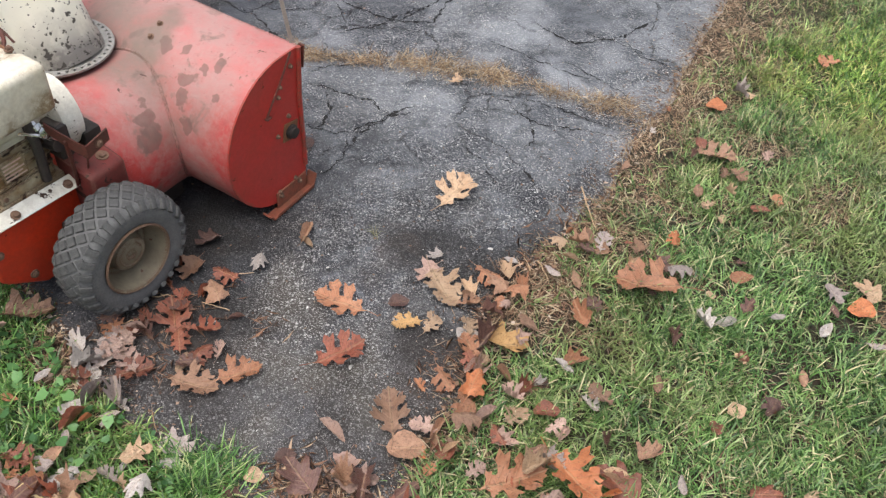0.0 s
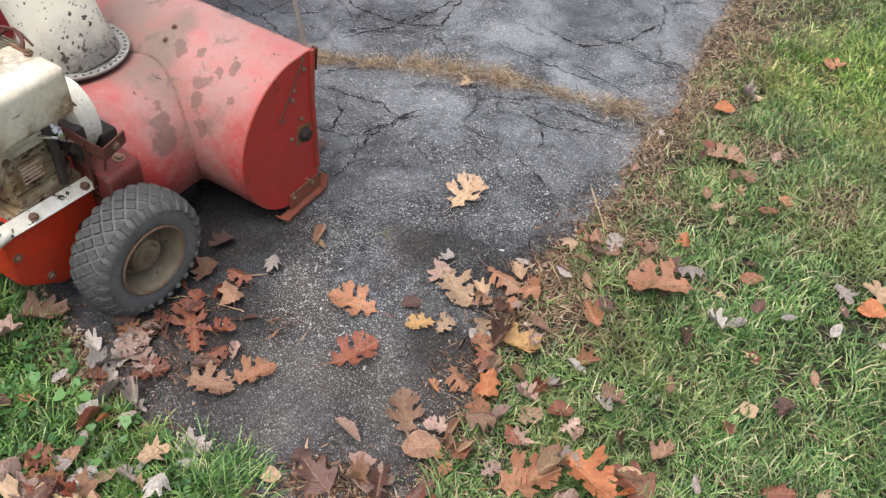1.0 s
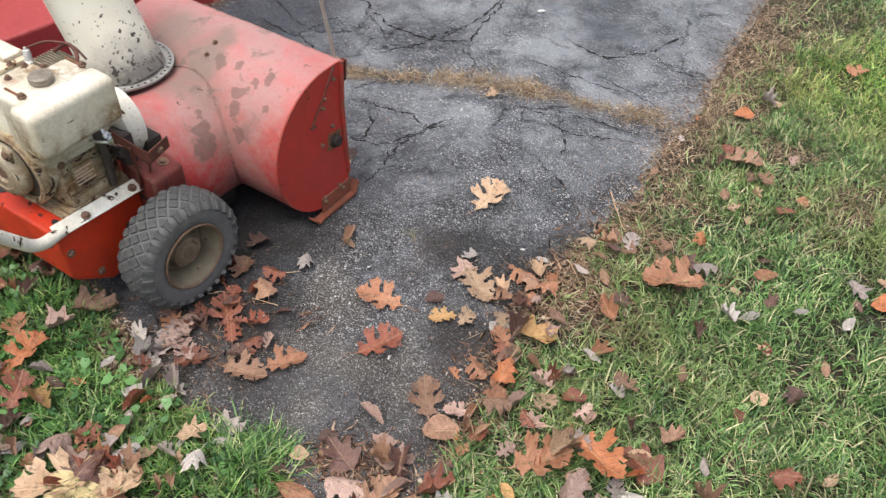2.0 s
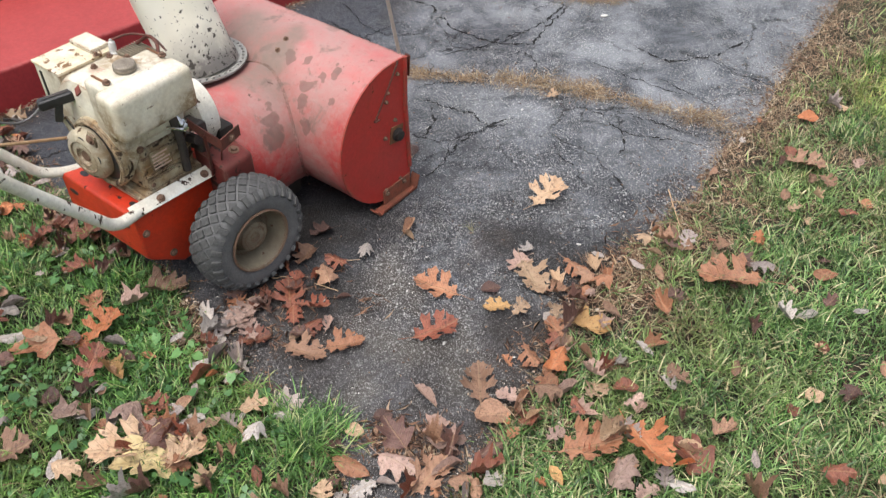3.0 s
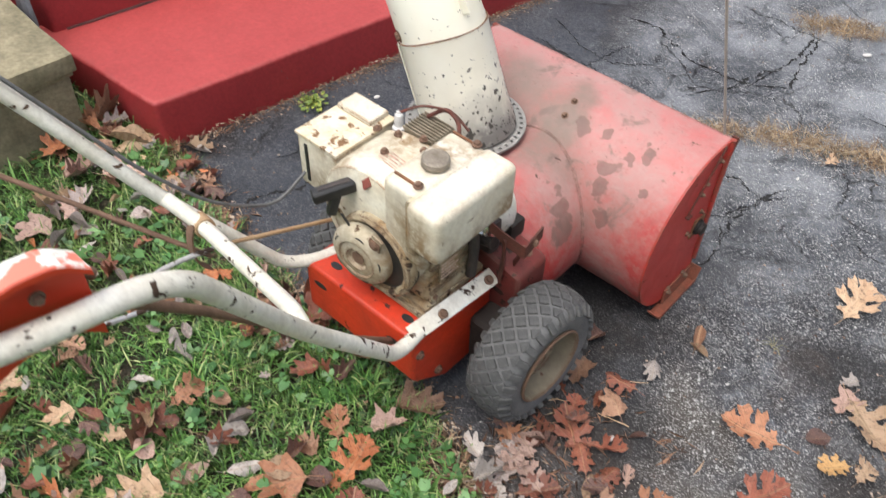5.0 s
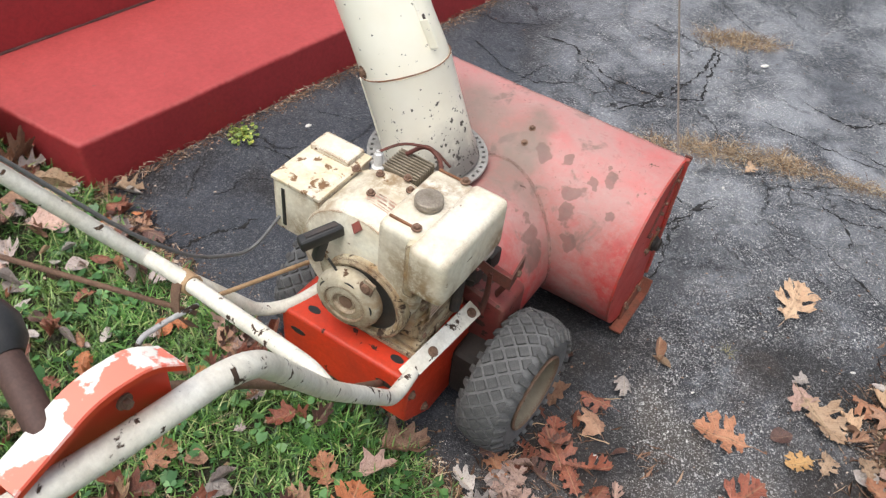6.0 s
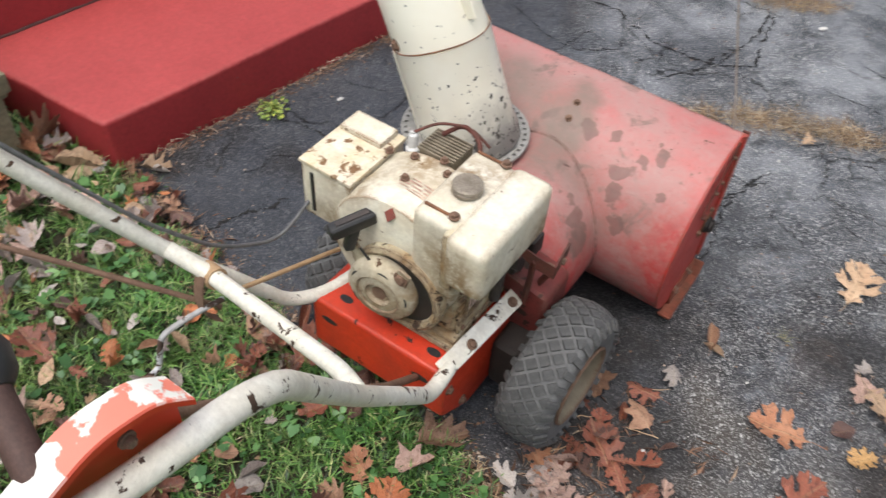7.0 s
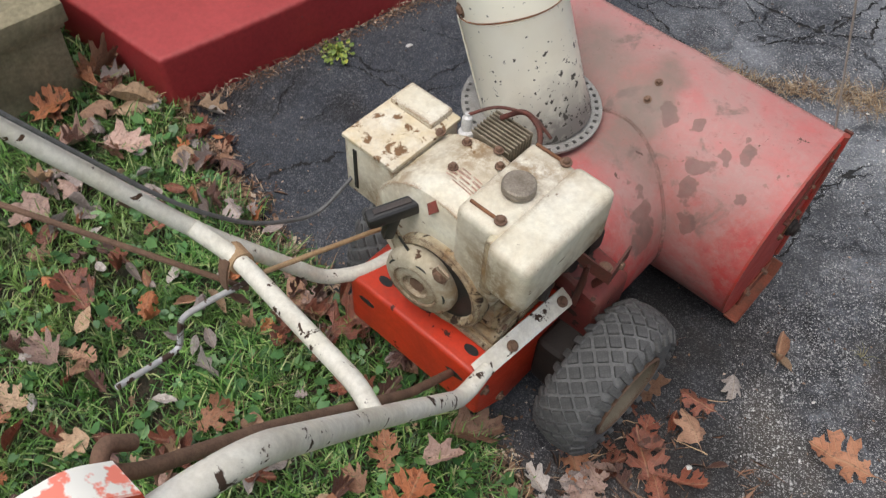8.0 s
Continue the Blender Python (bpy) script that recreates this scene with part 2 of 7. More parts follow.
STAINS = (((0.07, -0.06, 0.60), 0.085), ((0.115, -0.17, 0.52), 0.093), ((0.115, 0.0, 0.56), 0.078), ((-0.03, -0.05, 0.572), 0.093), ((0.09, -0.165, 0.42), 0.124), ((0.0, -0.165, 0.34), 0.124), ((-0.11, -0.13, 0.55), 0.078), ((0.17, 0.0, 0.50), 0.078), ((0.15, -0.19, 0.50), 0.070), ((-0.12, -0.15, 0.43), 0.093), ((0.187, -0.09, 0.495), 0.055), ((0.115, -0.19, 0.56), 0.06), ((0.15, -0.197, 0.495), 0.055), ((0.187, 0.0, 0.52), 0.05))
CREAM = painted("chipped_cream_paint", (0.80, 0.785, 0.69), (0.74, 0.70, 0.56), (0.17, 0.09, 0.05), 0.335, 0.36, 0.36, (0.38, 0.27, 0.13), edge=(0.24, 0.14, 0.07), stains=STAINS)
WHITE = painted("chipped_white_paint", (0.84, 0.83, 0.76), (0.78, 0.75, 0.65), (0.11, 0.065, 0.04), 0.368, 0.22, 0.36, (0.30, 0.23, 0.14), 1.5)
BARWHITE = painted("flaking_bar_paint", (0.83, 0.82, 0.75), (0.75, 0.72, 0.61), (0.075, 0.045, 0.03), 0.400, 0.30, 0.36, (0.26, 0.20, 0.13), 1.35, 0.03)
GRIMY = painted("grimy_cast_metal", (0.70, 0.63, 0.45), (0.42, 0.25, 0.10), (0.045, 0.027, 0.017), 0.455, 0.62, 0.6, (0.055, 0.033, 0.018), 1.1, 0.05, 20, edge=(0.09, 0.05, 0.03))
RUST = plain("rusty_iron", (0.13, 0.075, 0.05), (0.22, 0.13, 0.085), 40, 0.85, 0.4)
ORUST = plain("orange_rust", (0.27, 0.115, 0.05), (0.11, 0.055, 0.032), 28, 0.85, 0.5)
SHOERUST = plain("rust_on_red", (0.30, 0.075, 0.040), (0.14, 0.062, 0.036), 22, 0.8, 0.45)
RUSTRED = plain("rust_over_red", (0.16, 0.034, 0.022), (0.075, 0.036, 0.025), 22, 0.7, 0.35)
DARKSTEEL = plain("dark_steel", (0.045, 0.04, 0.04), (0.09, 0.07, 0.06), 30, 0.55, 0.25, 0.3)
BRIGHT = plain("bright_metal", (0.75, 0.75, 0.74), (0.55, 0.55, 0.54), 40, 0.25, 0.1, 1.0)
RUBBERDUST = plain("dusty_rubber", (0.165, 0.166, 0.165), (0.105, 0.106, 0.106), 20, 0.9, 0.3)
RUBBER = plain("worn_rubber", (0.050, 0.051, 0.053), (0.102, 0.101, 0.098), 30, 0.8, 0.3)
RUBBERWORN = plain("scuffed_rubber", (0.050, 0.051, 0.053), (0.108, 0.107, 0.103), 24, 0.85, 0.35)
RIM = painted("dirty_rim_paint", (0.30, 0.265, 0.19), (0.17, 0.14, 0.095), (0.13, 0.06, 0.03), 0.34, 0.55, 0.6, (0.10, 0.075, 0.05), edge=(0.11, 0.055, 0.03))
# grease on the bearing; elsewhere black put in for shade between parts
GREASE_SHADE = plain("black_grease_and_shade", (0.012, 0.010, 0.009), (0.03, 0.022, 0.018), 25, 0.7, 0.4)
BLACK = plain("black_plastic", (0.016, 0.016, 0.017), (0.03, 0.03, 0.03), 50, 0.42, 0.15)
CABLE = plain("grey_cable", (0.15, 0.15, 0.15), (0.085, 0.085, 0.085), 60, 0.5, 0.1)
BROWNROD = plain("tan_rusty_rod", (0.45, 0.31, 0.175), (0.31, 0.19, 0.10), 40, 0.7, 0.3)
CONCRETE = plain("mossy_concrete", (0.31, 0.272, 0.175), (0.15, 0.13, 0.078), 9, 0.9, 0.5, 0.0, 0.004)


def chute_material():
    """White enamel, speckled with dark chips that crowd towards the foot."""
    m, n, l, p = nodes_of("spotted_white_paint")
    co = n.new("ShaderNodeTexCoord").outputs["Object"]
    c = mix(n, l, ramp(n, l, noise_tex(n, l, 6, 5, 0.6, co), [(0.35, 0.0), (0.7, 1.0)]), (0.88, 0.86, 0.75), (0.83, 0.79, 0.65))
    slant = n.new("ShaderNodeVectorMath")
    slant.operation = "DOT_PRODUCT"
    l.new(warped(n, l, co, 8, 0.10, False), slant.inputs[0])
    slant.inputs[1].default_value = (-0.8, -0.1, 1.0)
    soot = n.new("ShaderNodeMapRange")
    soot.inputs["From Min"].default_value, soot.inputs["From Max"].default_value = 0.69, 0.45
    l.new(slant.outputs["Value"], soot.inputs["Value"])
    low = soot.outputs[0]
    film = mix(n, l, 1.0, ramp(n, l, noise_tex(n, l, 14, 7, 0.7, co), [(0.25, 0.3), (0.55, 0.97)]), ramp(n, l, low, [(0.0, 0.02), (0.55, 0.16), (0.8, 0.6), (1.0, 1.0)]), "MULTIPLY")
    c = mix(n, l, film, c, (0.15, 0.14, 0.13))
    chip = None
    for scale, few, many in ((62, 0.30, 0.385), (95, 0.295, 0.375), (42, 0.275, 0.40)):
        spots = noise_tex(n, l, scale, 3, 0.55, co, 0.2)
        crowd = n.new("ShaderNodeMath")
        crowd.operation = "MULTIPLY_ADD"
        l.new(low, crowd.inputs[0])
        crowd.inputs[1].default_value = few - many
        l.new(spots, crowd.inputs[2])
        s = ramp(n, l, crowd.outputs[0], [(few - 0.022, 1.0), (few, 0.0)])
        chip = s if chip is None else mix(n, l, 1.0, chip, s, "LIGHTEN")
    c = mix(n, l, mix(n, l, 1.0, chip, (0.97, 0.97, 0.97), "MULTIPLY"), c, mix(n, l, noise_tex(n, l, 60, 3, 0.6, co), (0.075, 0.065, 0.055), (0.03, 0.028, 0.026)))
    l.new(c, p.inputs["Base Color"])
    l.new(ramp(n, l, chip, [(0.0, 0.36), (1.0, 0.85)]), p.inputs["Roughness"])
    bump(n, l, chip, 0.3, -0.001, p)
    return m


CHUTE = chute_material()


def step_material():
    """Red masonry paint, worn on the level treads with sky light put into their paler colour, and scuffed along the
    arris.
    """
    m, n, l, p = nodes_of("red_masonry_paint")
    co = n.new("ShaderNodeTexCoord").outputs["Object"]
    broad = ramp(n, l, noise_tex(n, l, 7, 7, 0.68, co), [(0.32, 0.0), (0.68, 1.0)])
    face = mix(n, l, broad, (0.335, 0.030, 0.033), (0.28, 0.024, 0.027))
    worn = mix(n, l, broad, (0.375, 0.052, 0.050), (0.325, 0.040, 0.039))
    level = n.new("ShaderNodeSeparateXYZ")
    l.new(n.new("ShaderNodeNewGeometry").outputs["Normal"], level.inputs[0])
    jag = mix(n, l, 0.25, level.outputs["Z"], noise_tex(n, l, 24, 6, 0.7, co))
    # faces turned upward take the paler mix, as if lit from above
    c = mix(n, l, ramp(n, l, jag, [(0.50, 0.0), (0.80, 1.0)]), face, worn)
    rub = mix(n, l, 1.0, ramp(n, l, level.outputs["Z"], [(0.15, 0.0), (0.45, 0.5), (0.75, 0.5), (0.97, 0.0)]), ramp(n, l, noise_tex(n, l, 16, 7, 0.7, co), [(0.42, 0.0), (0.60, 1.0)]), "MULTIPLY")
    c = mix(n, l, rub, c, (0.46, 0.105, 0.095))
    dirt = ramp(n, l, noise_tex(n, l, 20, 8, 0.75, co, 0.4), [(0.60, 0.0), (0.72, 0.55)])
    c = mix(n, l, dirt, c, (0.20, 0.022, 0.024))
    chip = ramp(n, l, noise_tex(n, l, 55, 4, 0.6, co), [(0.285, 0.8), (0.305, 0.0)])
    c = mix(n, l, chip, c, (0.16, 0.07, 0.06))
    c = mix(n, l, 1.0, c, ramp(n, l, noise_tex(n, l, 80, 4, 0.65, co), [(0.3, 0.82), (0.7, 1.08)]), "MULTIPLY")
    l.new(c, p.inputs["Base Color"])
    p.inputs["Roughness"].default_value = 0.58
    bump(n, l, noise_tex(n, l, 95, 6, 0.68, co), 0.28, 0.003, p)
    return m


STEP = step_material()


def asphalt_material():
    m, n, l, p = nodes_of("old_asphalt")
    co = n.new("ShaderNodeTexCoord").outputs["Object"]
    big = noise_tex(n, l, 2.2, 5, 0.6, co, 0.4)
    mid = noise_tex(n, l, 9, 6, 0.65, co)
    tone = mix(n, l, ramp(n, l, big, [(0.38, 0.0), (0.62, 1.0)]), (0.030, 0.033, 0.039), (0.098, 0.106, 0.120))
    tone = mix(n, l, ramp(n, l, mid, [(0.45, 0.0), (0.75, 0.55)]), tone, (0.105, 0.102, 0.098))
    # mottling of bitumen and bare stone
    mot = noise_tex(n, l, 38, 6, 0.75, co, 0.3)
    tone = mix(n, l, 1.0, tone, ramp(n, l, mot, [(0.34, 0.25), (0.5, 0.8), (0.68, 1.7)]), "MULTIPLY")
    # old sealer, worn through in patches
    seal = noise_tex(n, l, 5.5, 7, 0.62, co, 0.8)
    tone = mix(n, l, 1.0, tone, ramp(n, l, seal, [(0.36, 0.46), (0.48, 1.05), (0.64, 1.6)]), "MULTIPLY")
    # the strip by the stoop was sealed darker, its tone also standing in for shade under the machine; the mouth is worn
    # down to the grit
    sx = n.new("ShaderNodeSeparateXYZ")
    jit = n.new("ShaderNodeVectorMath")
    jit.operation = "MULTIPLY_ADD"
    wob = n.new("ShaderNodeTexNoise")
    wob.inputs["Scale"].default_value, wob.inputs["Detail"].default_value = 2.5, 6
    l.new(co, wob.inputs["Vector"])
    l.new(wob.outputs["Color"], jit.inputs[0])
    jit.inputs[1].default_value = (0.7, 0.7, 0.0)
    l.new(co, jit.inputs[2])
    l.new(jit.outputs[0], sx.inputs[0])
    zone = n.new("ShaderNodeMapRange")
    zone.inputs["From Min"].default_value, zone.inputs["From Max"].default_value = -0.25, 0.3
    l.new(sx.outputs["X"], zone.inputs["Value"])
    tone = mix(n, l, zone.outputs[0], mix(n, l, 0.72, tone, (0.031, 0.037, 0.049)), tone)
    wet = ramp(n, l, noise_tex(n, l, 3.4, 5, 0.55, co, 0.5), [(0.53, 0.0), (0.62, 0.85)])
    tone = mix(n, l, wet, tone, (0.017, 0.017, 0.019))
    # black damp dirt where the leaves gather, with shade painted in under the machine, and the sandy patch down the
    # middle of the mouth
    push = warped(n, l, co, 5, 0.35)
    damp = None
    for centre, r0, r1 in (((0.14, 1.47, 0), 0.04, 0.17), ((0.32, 1.43, 0), 0.04, 0.16), ((0.45, 1.55, 0), 0.02, 0.12), ((-0.36, 1.16, 0), 0.05, 0.22), ((0.24, 1.12, 0), 0.04, 0.22), ((0.2, 0.9, 0), 0.02, 0.18), ((-0.45, 1.44, 0), 0.08, 0.28), ((-0.36, 1.60, 0), 0.06, 0.22), ((-0.22, 1.70, 0), 0.0, 0.10), ((-0.15, 1.86, 0), 0.0, 0.10), ((-0.03, 1.93, 0), 0.0, 0.08), ((-0.17, 1.75, 0), 0.0, 0.08), ((0.62, 2.72, 0), 0.03, 0.20), ((0.45, 2.9, 0), 0.0, 0.15)):
        b = blob(n, l, push, centre, r0, r1)
        damp = b if damp is None else mix(n, l, 1.0, damp, b, "LIGHTEN")
    sand = None
    for centre, r0, r1 in (((-0.17, 1.28, 0), 0.02, 0.16), ((-0.12, 1.06, 0), 0.02, 0.15), ((-0.20, 0.92, 0), 0.0, 0.12), ((0.0, 1.12, 0), 0.0, 0.14), ((0.05, 1.0, 0), 0.0, 0.12)):
        b = blob(n, l, push, centre, r0, r1)
        sand = b if sand is None else mix(n, l, 1.0, sand, b, "LIGHTEN")
    tone = mix(n, l, mix(n, l, 1.0, damp, (0.93, 0.93, 0.93), "MULTIPLY"), tone, (0.013, 0.012, 0.012))
    tone = mix(n, l, mix(n, l, 1.0, sand, (0.6, 0.6, 0.6), "MULTIPLY"), tone, (0.115, 0.102, 0.084))
    grain = None
    for scale, lo in ((125, 0.74), (240, 0.54), (420, 0.5)):
        v = n.new("ShaderNodeTexVoronoi")
        v.inputs["Scale"].default_value = scale
        l.new(co, v.inputs["Vector"])
        spot = ramp(n, l, v.outputs["Distance"], [(0.30, 1.0), (0.46, 0.0)])
        sep = n.new("ShaderNodeSeparateColor")
        l.new(v.outputs["Color"], sep.inputs[0])
        few = ramp(n, l, sep.outputs[0], [(lo, 0.0), (lo + 0.1, 1.0)])
        g = mix(n, l, 1.0, spot, few, "MULTIPLY")
        grain = g if grain is None else mix(n, l, 1.0, grain, g, "LIGHTEN")
    spread = ramp(n, l, noise_tex(n, l, 3.1, 6, 0.65, co), [(0.36, 0.45), (0.62, 1.0)])
    spread = mix(n, l, 1.0, spread, ramp(n, l, noise_tex(n, l, 17, 6, 0.7, co), [(0.36, 0.45), (0.6, 1.0)]), "MULTIPLY")
    spread = mix(n, l, damp, spread, (0.12, 0.12, 0.12))
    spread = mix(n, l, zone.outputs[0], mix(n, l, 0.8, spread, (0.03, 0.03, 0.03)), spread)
    spread = mix(n, l, sand, spread, (0.75, 0.75, 0.75))
    trodden = n.new("ShaderNodeMapRange")
    trodden.inputs["From Min"].default_value, trodden.inputs["From Max"].default_value = 1.25, 1.75
    trodden.inputs["To Min"].default_value, trodden.inputs["To Max"].default_value = 0.60, 1.30
    l.new(sx.outputs["Y"], trodden.inputs["Value"])
    spread = mix(n, l, 1.0, spread, trodden.outputs[0], "MULTIPLY")
    grain = mix(n, l, 1.0, grain, spread, "MULTIPLY")
    stone = mix(n, l, sep.outputs[1], (0.24, 0.24, 0.237), (0.82, 0.815, 0.79))
    mud = ramp(n, l, noise_tex(n, l, 5.5, 7, 0.65, co, 0.6), [(0.56, 0.0), (0.70, 0.65)])
    near = n.new("ShaderNodeMapRange")
    near.inputs["From Min"].default_value, near.inputs["From Max"].default_value = 2.1, 1.6
    l.new(sx.outputs["Y"], near.inputs["Value"])
    tone = mix(n, l, mix(n, l, 1.0, mud, near.outputs[0], "MULTIPLY"), tone, (0.075, 0.052, 0.038))
    # paler and bluer farther off, putting some sky sheen into the colour
    dry = n.new("ShaderNodeMapRange")
    dry.inputs["From Min"].default_value, dry.inputs["From Max"].default_value = 1.85, 2.6
    dry.inputs["To Min"].default_value, dry.inputs["To Max"].default_value = 0.0, 0.75
    l.new(sx.outputs["Y"], dry.inputs["Value"])
    tone = mix(n, l, mix(n, l, 1.0, dry.outputs[0], zone.outputs[0], "MULTIPLY"), tone, mix(n, l, ramp(n, l, mix(n, l, 0.5, seal, big), [(0.42, 0.0), (0.58, 1.0)]), (0.058, 0.065, 0.079), (0.285, 0.302, 0.328)))
    # soil trodden into the mouth
    mouth = n.new("ShaderNodeMapRange")
    mouth.inputs["From Min"].default_value, mouth.inputs["From Max"].default_value = 1.75, 1.45
    mouth.inputs["To Max"].default_value = 0.48
    l.new(sx.outputs["Y"], mouth.inputs["Value"])
    tone = mix(n, l, mix(n, l, sand, mouth.outputs[0], (0.1, 0.1, 0.1)), tone, mix(n, l, mot, (0.020, 0.016, 0.014), (0.078, 0.060, 0.050)))
    c = mix(n, l, grain, tone, stone)
    c = mix(n, l, 1.0, c, ramp(n, l, noise_tex(n, l, 240, 3, 0.7, co), [(0.3, 0.55), (0.7, 1.35)]), "MULTIPLY")
    # cracks
    warp = n.new("ShaderNodeTexNoise")
    warp.inputs["Scale"].default_value, warp.inputs["Detail"].default_value, warp.inputs["Roughness"].default_value = 7.0, 10, 0.72
    l.new(co, warp.inputs["Vector"])
    vm = n.new("ShaderNodeVectorMath")
    vm.operation = "MULTIPLY_ADD"
    l.new(warp.outputs["Color"], vm.inputs[0])
    vm.inputs[1].default_value = (0.16, 0.16, 0.0)
    l.new(co, vm.inputs[2])
    along = n.new("ShaderNodeSeparateXYZ")
    l.new(vm.outputs[0], along.inputs[0])
    far = n.new("ShaderNodeMapRange")
    far.inputs["From Min"].default_value, far.inputs["From Max"].default_value = 1.60, 1.85
    l.new(along.outputs["Y"], far.inputs["Value"])
    old = ramp(n, l, far.outputs[0], [(0.0, 0.0), (1.0, 1.0)])
    lines = []
    for scale, width, lo in ((2.3, 0.010, 0.52), (5.2, 0.015, 0.60)):
        e = n.new("ShaderNodeTexVoronoi")
        e.feature = "DISTANCE_TO_EDGE"
        e.voronoi_dimensions = "2D"
        e.inputs["Scale"].default_value = scale
        l.new(vm.outputs[0], e.inputs["Vector"])
        line = ramp(n, l, e.outputs["Distance"], [(width * 0.35, 1.0), (width, 0.0)])
        where = mix(n, l, 1.0, ramp(n, l, noise_tex(n, l, 2.6, 3, 0.6, co), [(lo - 0.06, 0.0), (lo + 0.03, 1.0)]), old, "MULTIPLY")
        lines.append(mix(n, l, 1.0, line, where, "MULTIPLY"))
        if scale > 5:
            smudge = mix(n, l, 1.0, ramp(n, l, e.outputs["Distance"], [(0.0, 0.7), (0.09, 0.0)]), ramp(n, l, noise_tex(n, l, 7, 6, 0.7, co), [(0.50, 0.0), (0.64, 1.0)]), "MULTIPLY")
            smudge = mix(n, l, 1.0, smudge, old, "MULTIPLY")
            c = mix(n, l, smudge, c, (0.018, 0.019, 0.022))
    crack = mix(n, l, 1.0, lines[0], lines[1], "LIGHTEN")
    c = mix(n, l, mix(n, l, 1.0, crack, (0.92, 0.92, 0.92), "MULTIPLY"), c, (0.010, 0.010, 0.011))
    p.inputs["Specular IOR Level"].default_value = 0.3
    l.new(c, p.inputs["Base Color"])
    l.new(ramp(n, l, big, [(0.35, 0.30), (0.6, 0.50)]), p.inputs["Roughness"])
    h = mix(n, l, 0.5, grain, noise_tex(n, l, 130, 5, 0.7, co))
    h = mix(n, l, crack, h, (0, 0, 0))
    bump(n, l, h, 0.9, 0.008, p)
    return m


def soil_material():
    m, n, l, p = nodes_of("turf_soil")
    co = n.new("ShaderNodeTexCoord").outputs["Object"]
    c = mix(n, l, ramp(n, l, noise_tex(n, l, 5, 7, 0.65, co), [(0.4, 0.0), (0.62, 1.0)]), (0.020, 0.023, 0.011), (0.034, 0.026, 0.017))
    c = mix(n, l, ramp(n, l, noise_tex(n, l, 80, 5, 0.7, co), [(0.45, 0.0), (0.72, 0.7)]), c, (0.10, 0.07, 0.04))
    # farther off the lawn closes over
    c = mix(n, l, blob(n, l, warped(n, l, co, 1.2, 0.8), (0.1, 1.7, 0), 1.6, 2.9), mix(n, l, noise_tex(n, l, 30, 6, 0.7, co), (0.030, 0.065, 0.015), (0.085, 0.125, 0.042)), c)
    l.new(c, p.inputs["Base Color"])
    p.inputs["Roughness"].default_value = 0.95
    bump(n, l, noise_tex(n, l, 60, 6, 0.7, co), 0.8, 0.02, p)
    return m


def leafy(name, stops, rough=0.6, shift=0.3, dry=0.0, lush_lit=0.0):
    """Blades and leaves: colour by island or object, with fine veins of tone."""
    m, n, l, p = nodes_of(name)
    g = n.new("ShaderNodeNewGeometry").outputs["Random Per Island"]
    c = ramp(n, l, g, stops)
    co = n.new("ShaderNodeTexCoord").outputs["Object"]
    c = mix(n, l, ramp(n, l, noise_tex(n, l, 2.6, 5, 0.6, co), [(0.48, 0.0), (0.72, dry)]), c, (0.24, 0.22, 0.085))
    c = mix(n, l, 1.0, c, ramp(n, l, noise_tex(n, l, 7, 5, 0.65, co), [(0.3, 1 - shift), (0.7, 1 + shift)]), "MULTIPLY")
    if lush_lit:
        # the turf by the house is thicker and of a deeper green
        c = mix(n, l, stretch(n, l, warped(n, l, co, 2, 0.6), "X", 0.25, -0.35), c, mix(n, l, 1.0, c, (0.74, 0.93, 0.66), "MULTIPLY"))
        # brighter yellow-green patch by the drive's far edge, its lit look put into the colour
        c = mix(n, l, blob(n, l, warped(n, l, co, 3, 0.5), (1.6, 2.45, 0), 0.15, 0.6), c, mix(n, l, 1.0, c, (1.45, 1.32, 0.95), "MULTIPLY"))
    l.new(c, p.inputs["Base Color"])
    p.inputs["Roughness"].default_value = rough
    return m


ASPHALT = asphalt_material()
SOIL = soil_material()
GRASS = leafy("green_grass", [(0.0, (0.015, 0.040, 0.011)), (0.28, (0.052, 0.125, 0.028)), (0.62, (0.138, 0.250, 0.068)), (0.84, (0.250, 0.365, 0.130)), (0.92, (0.37, 0.37, 0.19)), (1.0, (0.52, 0.45, 0.28))], 0.42, 0.45, 0.55, 1.0)
STRAW = leafy("dead_grass", [(0.0, (0.085, 0.048, 0.03)), (0.35, (0.20, 0.125, 0.072)), (0.75, (0.35, 0.26, 0.16)), (1.0, (0.50, 0.42, 0.29))], 0.8)
CLOVER = leafy("clover_green", [(0.0, (0.035, 0.10, 0.03)), (0.6, (0.07, 0.175, 0.05)), (1.0, (0.12, 0.25, 0.075))], 0.45)


# ---- ground ----
def curve_at(points, v):
    """x at a y along a short line of (x, y) corners."""
    return float(np.interp(v, [p[1] for p in points], [p[0] for p in points]))


RIGHT_EDGE = [(-0.05, 0.3), (0.11, 0.72), (0.19, 0.92), (0.27, 1.07), (0.29, 1.2), (0.33, 1.33), (0.43, 1.49), (0.53, 1.58), (0.64, 1.75), (0.74, 2.0), (0.86, 2.2), (0.96, 2.42), (1.08, 2.68), (1.22, 2.97), (1.6, 3.8), (4.5, 9.0)]
LEFT_EDGE = [(-0.05, 0.3), (-0.15, 0.7), (-0.19, 0.75), (-0.3, 0.83), (-0.45, 0.91), (-0.6, 1.03), (-0.69, 1.14), (-0.84, 1.25), (-1.07, 1.38), (-1.2, 1.48), (-1.36, 1.58), (-1.49, 1.66), (-1.56, 1.75), (-1.62, 1.83), (-1.75, 1.95), (-6.0, 5.0)]


def wobble(x, y):
    return 0.025 * noise.noise((x * 6, y * 6, 0)) + 0.012 * noise.noise((x * 23, y * 23, 3))


